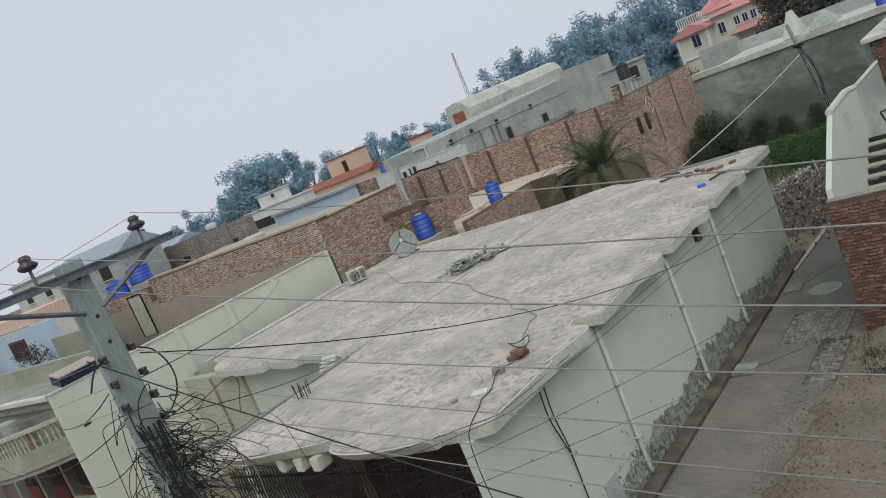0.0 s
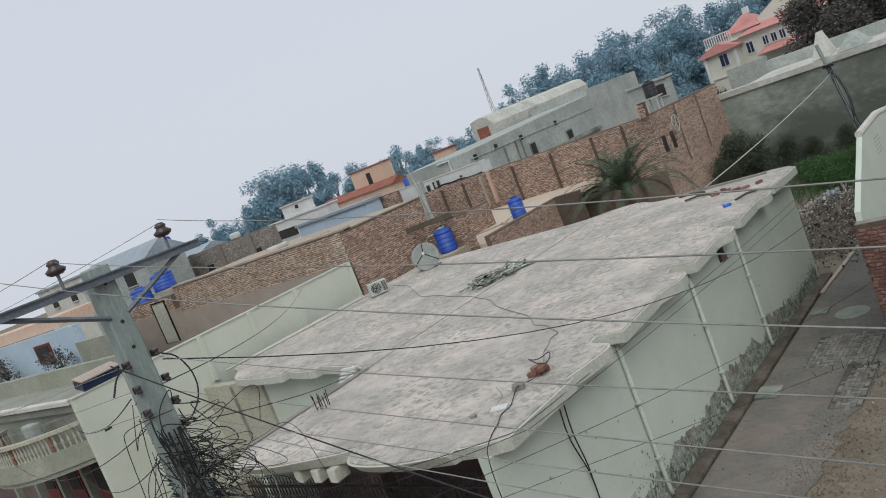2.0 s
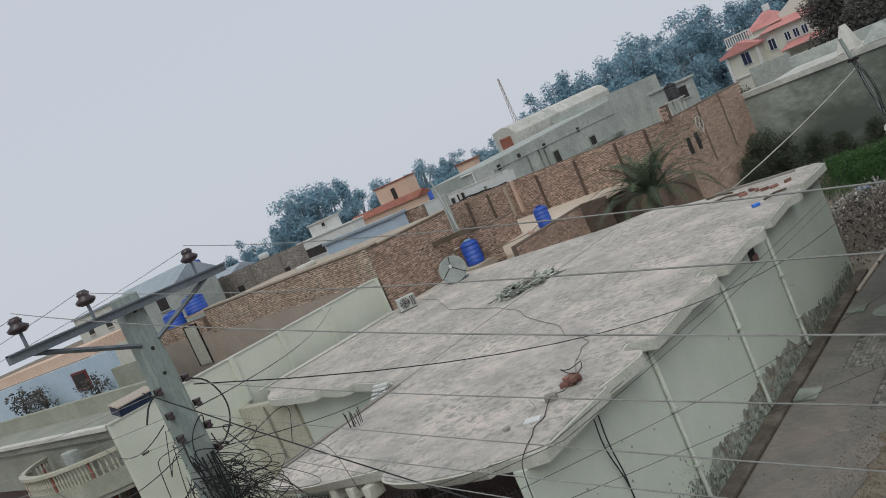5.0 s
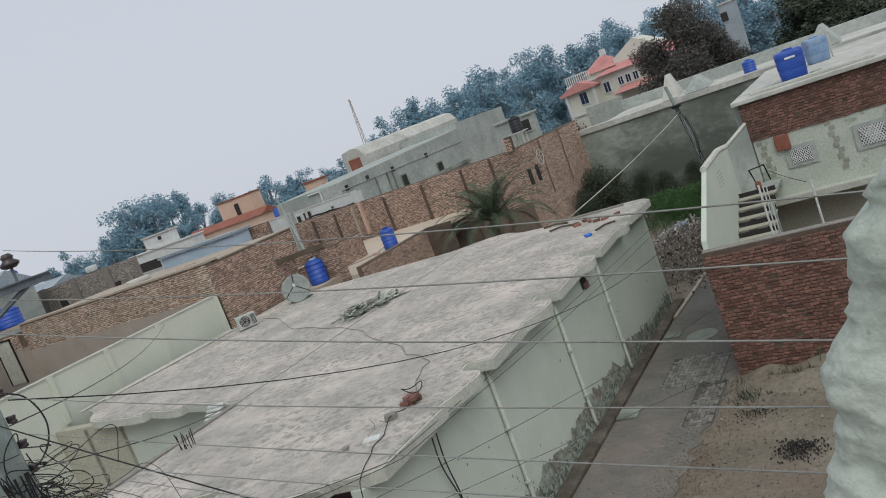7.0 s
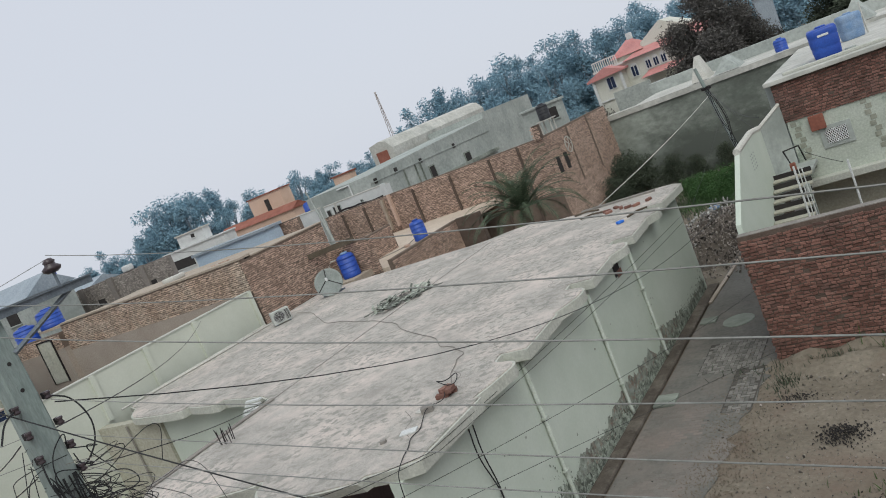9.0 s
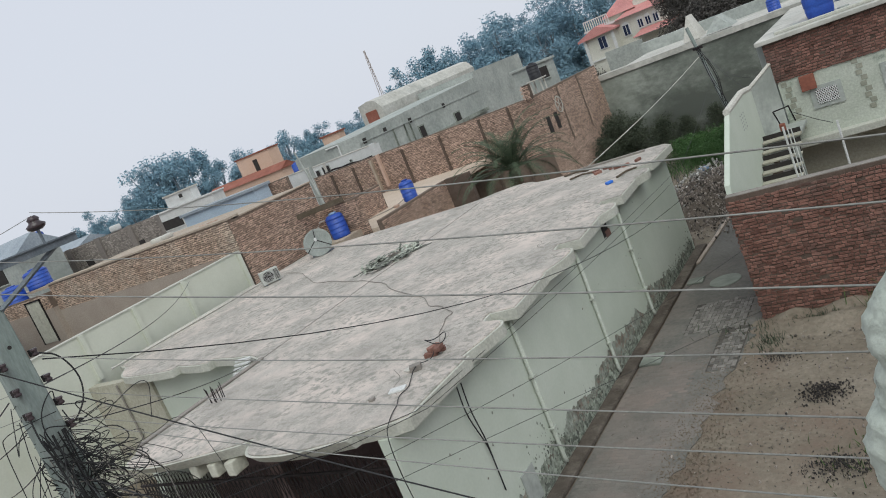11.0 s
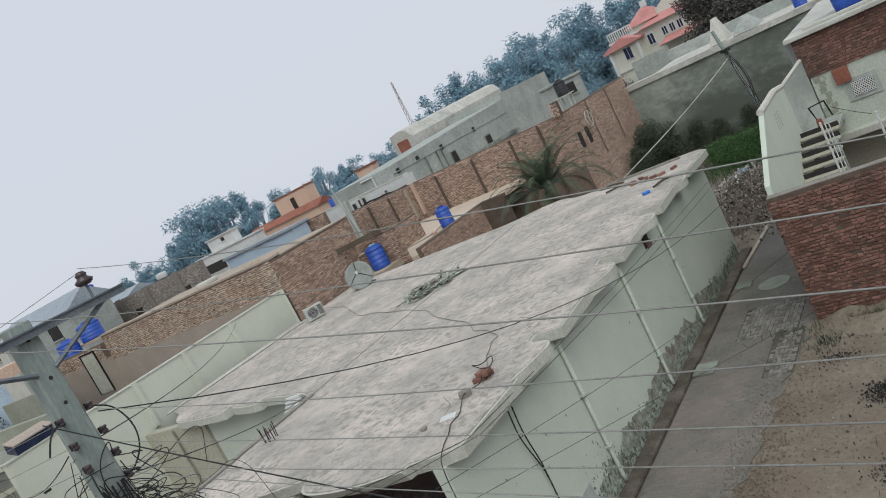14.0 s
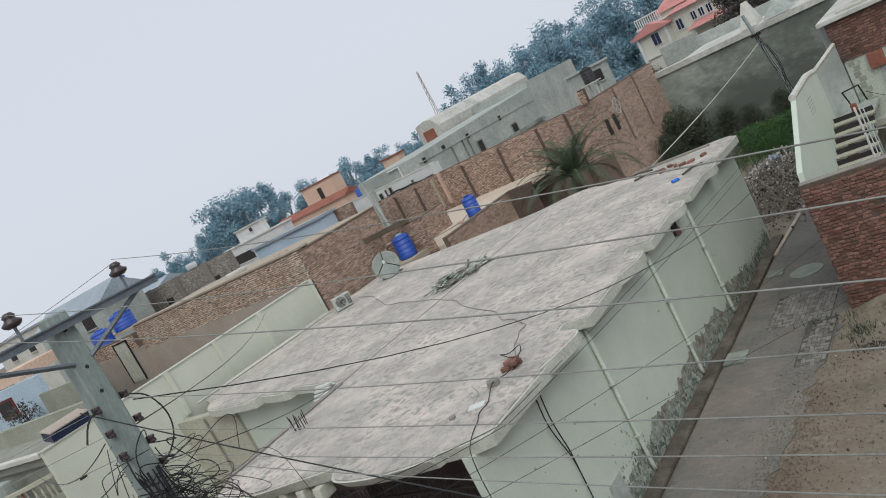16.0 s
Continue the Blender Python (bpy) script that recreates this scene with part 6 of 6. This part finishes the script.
for i in range(3):
    q = i * 2.09
    part("leg", tube([(-79.3 + 0.7 * math.cos(q), 114 + 0.7 * math.sin(q), 0), (-79.3 + 0.12 * math.cos(q), 114 + 0.12 * math.sin(q), 18.5)], 0.07, 4), RUSTY_WHITE, mast)
for k in range(10):
    z = 8.2 + k
    part("brace", tube([(-79.6, 114, z), (-79.0, 114, z + 0.9)], 0.04, 4), RUSTY_WHITE, mast)


# ---- trees and plants ----
def leaf_mesh(name, lobes, n, size, seed, material, droop=0.3):
    """A crown of many small leaf sprays inside uneven lobes (centre, radii), thin at the rim."""
    r = random.Random(seed)
    verts, faces = [], []
    vol = [a[3] * a[4] * a[5] for a in lobes]
    for _ in range(n):
        cx, cy, cz, rx, ry, rz = r.choices(lobes, vol)[0]
        d = Vector((r.gauss(0, 1), r.gauss(0, 1), r.gauss(0, 1))).normalized() * (r.random() ** 0.45)
        k = 1 + 0.35 * noise.noise((d.x * 2.3 + cx, d.y * 2.3 + cy, d.z * 2.3 + seed))
        c = Vector((cx + d.x * rx * k, cy + d.y * ry * k, cz + d.z * rz * k))
        for _ in range(3):
            s = size * r.uniform(0.4, 1.1)
            a = Vector((r.gauss(0, 1), r.gauss(0, 1), r.gauss(0, 0.7) - droop)).normalized()
            b = a.cross(Vector((r.gauss(0, 1), r.gauss(0, 1), r.gauss(0, 1)))).normalized()
            o = c + Vector((r.gauss(0, 1), r.gauss(0, 1), r.gauss(0, 1))) * size * 0.6
            i = len(verts)
            verts += [o - a * s, o + b * s * 0.35, o + a * s, o - b * s * 0.35]
            faces.append((i, i + 1, i + 2, i + 3))
    me = bpy.data.meshes.new(name)
    me.from_pydata(verts, [], faces)
    me.materials.append(material)
    return me


def trunk_mesh(h_, lean, seed, r0, lobes, bark):
    r = random.Random(seed)
    top = Vector((lean, 0, h_ * 0.8))
    line = [Vector((0, 0, 0)), Vector((lean * 0.2, 0, h_ * 0.3)), Vector((lean * 0.6, 0.1, h_ * 0.6)), top]
    bm = tube(line, r0, 8, None, r0 * 0.3)
    for cx, cy, cz, *_ in lobes:
        base = line[1].lerp(line[2], r.random())
        tube([base, base.lerp(Vector((cx, cy, cz)), 0.5) + Vector((0, 0, 0.3)), Vector((cx, cy, cz))], r0 * 0.4, 5, bm, r0 * 0.1)
    me = bpy.data.meshes.new("trunk")
    bm.to_mesh(me)
    bm.free()
    me.materials.append(bark)
    return me


def kind_of_tree(seed, h_, spread, n, size, material, tall=1.0, lobe_count=9, low=0.38, fat=(0.3, 0.5), bark=None):
    r = random.Random(seed)
    lobes = []
    for k in range(lobe_count):
        q, rr = r.uniform(0, 6.3), spread * r.uniform(0.15, 0.8)
        u = r.uniform(low, 0.9)
        s = spread * r.uniform(*fat) * (1.15 - 0.5 * max(0, u - 0.5))
        rr *= 1.25 - 0.75 * u
        lobes.append((rr * math.cos(q), rr * math.sin(q), h_ * u, s, s, s * r.uniform(0.6, 1.0) * tall))
    lobes.append((0, 0, h_ * 0.9, spread * 0.3, spread * 0.3, h_ * 0.1))
    return trunk_mesh(h_, r.uniform(-0.5, 0.5), seed, h_ * 0.022, lobes, bark or BARK), leaf_mesh("crown", lobes, n, size, seed, material)


def plant_tree(kind, x, y, s, turn, label, name="tree", squash=1.0, group="far trees", z=-0.05):
    t = new(name)
    t.matrix_basis = pose(x, y, z, 0, 0, turn) @ Matrix.Diagonal((s * squash, s * squash, s, 1))
    tagged(t, label, "tree", group)
    for nm, me in zip(("trunk", "crown"), kind):
        ob = new(nm, me)
        ob.parent = t
    return t


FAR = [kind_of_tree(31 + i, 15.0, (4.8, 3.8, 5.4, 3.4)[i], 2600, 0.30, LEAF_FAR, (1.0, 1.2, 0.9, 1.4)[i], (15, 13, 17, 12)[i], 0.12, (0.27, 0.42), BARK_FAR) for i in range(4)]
r3 = random.Random(5)
# heights over the horizon by bearing (degrees from the lane, tree height in metres at 130 m)
SKYLINE = [(-60, 11), (-58, 11.5), (-56.5, 11), (-55, 12), (-54, 13.0), (-52.6, 16.2), (-51.4, 18.0), (-50.2, 17.0), (-48.4, 12.6), (-46.6, 12.2), (-45, 11), (-43.6, 11.6), (-42.2, 11.6), (-41, 10.6), (-39.5, 10.4), (-38.2, 10.4), (-37, 10.8),
           (-35.8, 12.0), (-34.6, 14.2), (-33.3, 16.3), (-32, 16.1), (-30.8, 16.9), (-29.5, 16.7), (-28.2, 17.8), (-27, 18.0), (-25.7, 18.0), (-24.4, 17), (-23.1, 17.2), (-21.8, 17.2), (-20.4, 17.4), (-19, 17.6), (-17.6, 17.6), (-16.2, 17.8), (-14.8, 17.4), (-13.2, 17), (-11.4, 17), (-9.5, 17), (-7.5, 17), (-5.5, 17), (-3, 16), (0, 16), (3, 16)]
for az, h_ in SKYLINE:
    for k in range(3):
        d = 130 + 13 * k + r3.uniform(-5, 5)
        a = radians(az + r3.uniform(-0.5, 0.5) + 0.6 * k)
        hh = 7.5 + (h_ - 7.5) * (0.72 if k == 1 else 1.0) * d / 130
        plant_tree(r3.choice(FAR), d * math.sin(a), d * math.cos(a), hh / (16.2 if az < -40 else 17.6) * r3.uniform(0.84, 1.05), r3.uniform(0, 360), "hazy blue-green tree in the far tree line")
BROWN = kind_of_tree(77, 10.6, 4.2, 24000, 0.15, LEAF_BROWN, 1.15, 30, 0.14, (0.28, 0.42))
plant_tree(BROWN, -14.3, 66, 1.02, 20, "dense dusty brown-green tree behind the cement wall", group="trees behind the cement wall")
plant_tree(BROWN, -12.0, 69, 0.78, 140, "smaller dusty brown tree behind the cement wall", group="trees behind the cement wall")
DARKTREE = kind_of_tree(79, 8.2, 3.3, 20000, 0.13, LEAF_DARK, 1.0, 24, 0.2, (0.28, 0.42))
plant_tree(DARKTREE, -3.2, 66, 1.12, 50, "round dark green tree beyond the roofs", squash=1.35, group="trees beyond the roofs")
plant_tree(DARKTREE, 5.5, 70, 0.92, 210, "dark green tree beyond the roofs", group="trees beyond the roofs")
SHRUB = kind_of_tree(91, 3.0, 1.5, 3600, 0.085, LEAF_DARK, 1.0, 14, 0.2)
GREEN = kind_of_tree(92, 1.6, 1.5, 4200, 0.06, LEAF_BRIGHT, 1.0, 14, 0.2)
DRY = kind_of_tree(93, 2.4, 1.1, 160, 0.12, LEAF_BROWN)
for x, y, s, q in ((-15.4, 41.8, 0.85, 10), (-14.4, 41.2, 0.8, 80), (-15.7, 39.8, 0.65, 150), (-12.0, 43.2, 0.45, 210), (-10.2, 43.2, 0.5, 300), (-13.2, 43.0, 0.6, 30), (-8.0, 43.0, 0.5, 110), (-6.2, 42.6, 0.5, 170), (-16.0, 43.0, 0.9, 60)):
    plant_tree(SHRUB, x, y, s, q, "dark straggling shrub on the waste ground", "shrub", group="shrubs on the waste ground")
for x, y, s, q in ((-9.9, 36.6, 0.8, 10), (-8.6, 36.4, 0.85, 80), (-10.9, 37.2, 0.7, 150), (-7.9, 35.6, 0.55, 20), (-9.3, 35.4, 0.6, 100), (-15.6, 38.0, 0.6, 40), (-14.6, 37.2, 0.5, 90)):
    plant_tree(GREEN, x, y, s, q, "bright green leafy bush on the waste ground", "bush", group="bushes on the waste ground")
plant_tree(DRY, -30.8, 83.0, 1.6, 0, "grey-green shrub before the villa", "shrub", group="garden shrubs")
for x, y, s, q, z in ((-41.0, 13.4, 1.0, 0, 3.7), (-43.5, 13.3, 1.1, 90, 3.7), (-34.6, 13.4, 0.8, 40, 3.9)):
    plant_tree(DRY, x, y, s, q, "bare dry shrub before the blue wall", "shrub", group="dry shrubs", z=z)
part("shrub_terrace", cube((-52, 12.8, 0), (-33.4, 14.0, 3.95)), MUD_GREEN, hb)

# palm with feathered fronds
palm = thing("date_palm", "young date palm with arching grey-green fronds", "palm tree", (-14.9, 28.0, 0))
r4 = random.Random(4)
bm = tube([(-14.9, 28, 0), (-14.92, 28, 1.6), (-14.85, 28, 3.5)], 0.26, 10, None, 0.22)
for k in range(60):
    q, z = k * 2.4, 0.2 + k * 0.052
    box(bm, (-0.07, -0.02, -0.02), (0.07, 0.1, 0.16), Matrix.Translation((-14.9, 28, z)) @ Euler((0.5, 0, q)).to_matrix().to_4x4() @ Matrix.Translation((0, 0.2, 0)))
part("trunk", bm, BARK, palm, "rough palm trunk")
for k in range(46):
    q = k * 2.399
    el = 1.4 - 1.35 * (k / 46) + r4.uniform(-0.1, 0.1)
    ln = r4.uniform(2.4, 3.2)
    d = Vector((math.cos(q), math.sin(q), 0))
    verts, faces, spine = [], [], []
    p = Vector((-14.87, 28, 3.5)) + d * 0.12
    for i in range(15):
        spine.append(p.copy())
        e = el - 1.5 * (i / 14) ** 1.5
        p += (d * math.cos(e) + Vector((0, 0, math.sin(e)))) * ln / 14
    side = d.cross(Vector((0, 0, 1)))
    bm = tube(spine, 0.018, 4, None, 0.004)
    for i in range(2, 15):
        for s in (-1, 1):
            for f in (0, 0.33, 0.66):
                c = spine[i - 1].lerp(spine[i], f)
                w = 0.42 * math.sin(math.pi * min(1, (i + f) / 15 * 0.9 + 0.1)) + 0.06
                way = (spine[i] - spine[i - 1]).normalized()
                tip = c + side * s * w * 0.75 + way * w * 0.6 + Vector((0, 0, 0.1 * w - 0.06))
                nrm = way * 0.02
                bm.faces.new([bm.verts.new(v) for v in (c - nrm, c + nrm, tip)])
    part("frond", bm, LEAF_PALM, palm)


def grass(name, n, cx, cy, sx, sy, h_, material, label, seed):
    r = random.Random(seed)
    bm = bmesh.new()
    for _ in range(n):
        x, y = cx + r.gauss(0, 0.5) * sx, cy + r.gauss(0, 0.5) * sy
        hh, q = h_ * r.uniform(0.3, 1.1), r.uniform(0, 6.3)
        w = Vector((math.cos(q), math.sin(q), 0)) * 0.011
        lean_ = Vector((r.gauss(0, 0.35), r.gauss(0, 0.35), 1)) * hh
        o = Vector((x, y, -0.03))
        bm.faces.new([bm.verts.new(p) for p in (o - w, o + w, o + lean_ * 0.6 + w * 0.7, o + lean_ + Vector((w.y, -w.x, 0)))])
    return tagged(part(name, bm, material), label, "grass", "", "stuff")


grass("weeds_wall", 900, -2.6, 16.8, 2.2, 0.35, 0.26, LEAF_DARK, "weeds along the foot of the brick wall", 1)
grass("weeds_corner", 900, -0.9, 16.8, 1.3, 0.5, 0.75, LEAF, "tall green weeds against the brick wall", 2)
grass("weeds_ground", 90, -2.2, 11.5, 0.9, 0.8, 0.18, LEAF, "sparse weeds in the bare earth", 3)
grass("weeds_edge", 260, -4.25, 16.2, 0.35, 0.7, 0.16, LEAF_DARK, "dark weeds at the lane's edge", 4)
grass("waste_grass", 5200, -11.5, 38.5, 8.5, 8.0, 0.6, LEAF_DARK, "rough dark grass on the waste ground", 5)
grass("waste_grass_bright", 1500, -9.4, 36.0, 2.6, 2.4, 0.6, LEAF_BRIGHT, "bright green grass on the waste ground", 6)

# ---- bricks, laid last ----
bricks("brick_face", yw, (-4.5, 17.1, 0), (1, 0, 0), (0, -1, 0), 6.5, 0, 2.98, BRICK_RED, 300, None, 1, label="red brick facing")
bricks("brick_side", yw2, (-4.5, 23.5, 0), (0, -1, 0), (-1, 0, 0), 6.4, 0, 2.98, BRICK_RED, 0, None, 2)
bricks("brick_face", ub, (-3.95, 23.48, 4.18), (1, 0, 0), (0, -1, 0), 8.5, 0, 1.1, BRICK_RED, 120, None, 3)
# brick house: lit front in tan, shaded side in brown, by colour alone
bricks("brick_face", fw, (-36.0, 20.3, 4.76), (1, 0, 0), (0, -1, 0), 13.1, 0, 1.28, BRICK_TAN, 0, None, 4, label="tan brick facing toned as the lit front")
bricks("brick_face", sw, (-22.9, 20.3, 3.3), (0, 1, 0), (1, 0, 0), 5.05, 0, 2.68, BRICK_DARK, 200, None, 5)
bricks("brick_face", rw, (-22.9, 24.95, 3.2), (1, 0, 0), (0, -1, 0), 2.3, 0, 1.6, BRICK_DARK, 80, None, 6)
bricks("brick_face", dwl, (-42, 20.02, 5.0), (1, 0, 0), (0, -1, 0), 6.0, 0, 0.75, BRICK_TAN, 0, None, 7)
bricks("brick_face", pw, (-19.95, 25.2, 1.5), (0, 1, 0), (1, 0, 0), 5.7, 0, 2.05, BRICK_DARK, 100, None, 8)
bricks("brick_face", cw, (-32, 36.0, 2.6), (1, 0, 0), (0, -1, 0), 15.3, 0, 2.85, BRICK_BROWN2, 0, None, 9)
bricks("brick_return", cw, (-16.7, 36.0, 0.2), (0.0732, 0.9973, 0), (0.9973, -0.0732, 0), 8.0, 0, 5.3, BRICK_BROWN2, 0, None, 10)
bricks("brick_face", gw, (-56, 30, 5.0), (1, 0, 0), (0, -1, 0), 16.6, 0, 2.05, BRICK_GREY2, 0, None, 12)
bricks("brick_face", sw2, (-22.9, 25.35, 3.3), (0, 1, 0), (1, 0, 0), 4.4, 0, 1.2, BRICK_DARK, 0, None, 13)
bricks("brick_face", stub, (-31.5, 31.4, 5.0), (1, 0, 0), (0, -1, 0), 1.7, 0, 1.34, BRICK_DARK, 40, None, 14)
bricks("brick_turret", cw, (-17.0, 35.85, 5.4), (1, 0, 0), (0, -1, 0), 0.32, 0, 0.75, BRICK_BROWN2, 0, None, 15)
bricks("brick_end", rw, (-20.6, 24.95, 3.2), (0, 1, 0), (1, 0, 0), 0.25, 0, 1.6, BRICK_DARK, 0, None, 16)
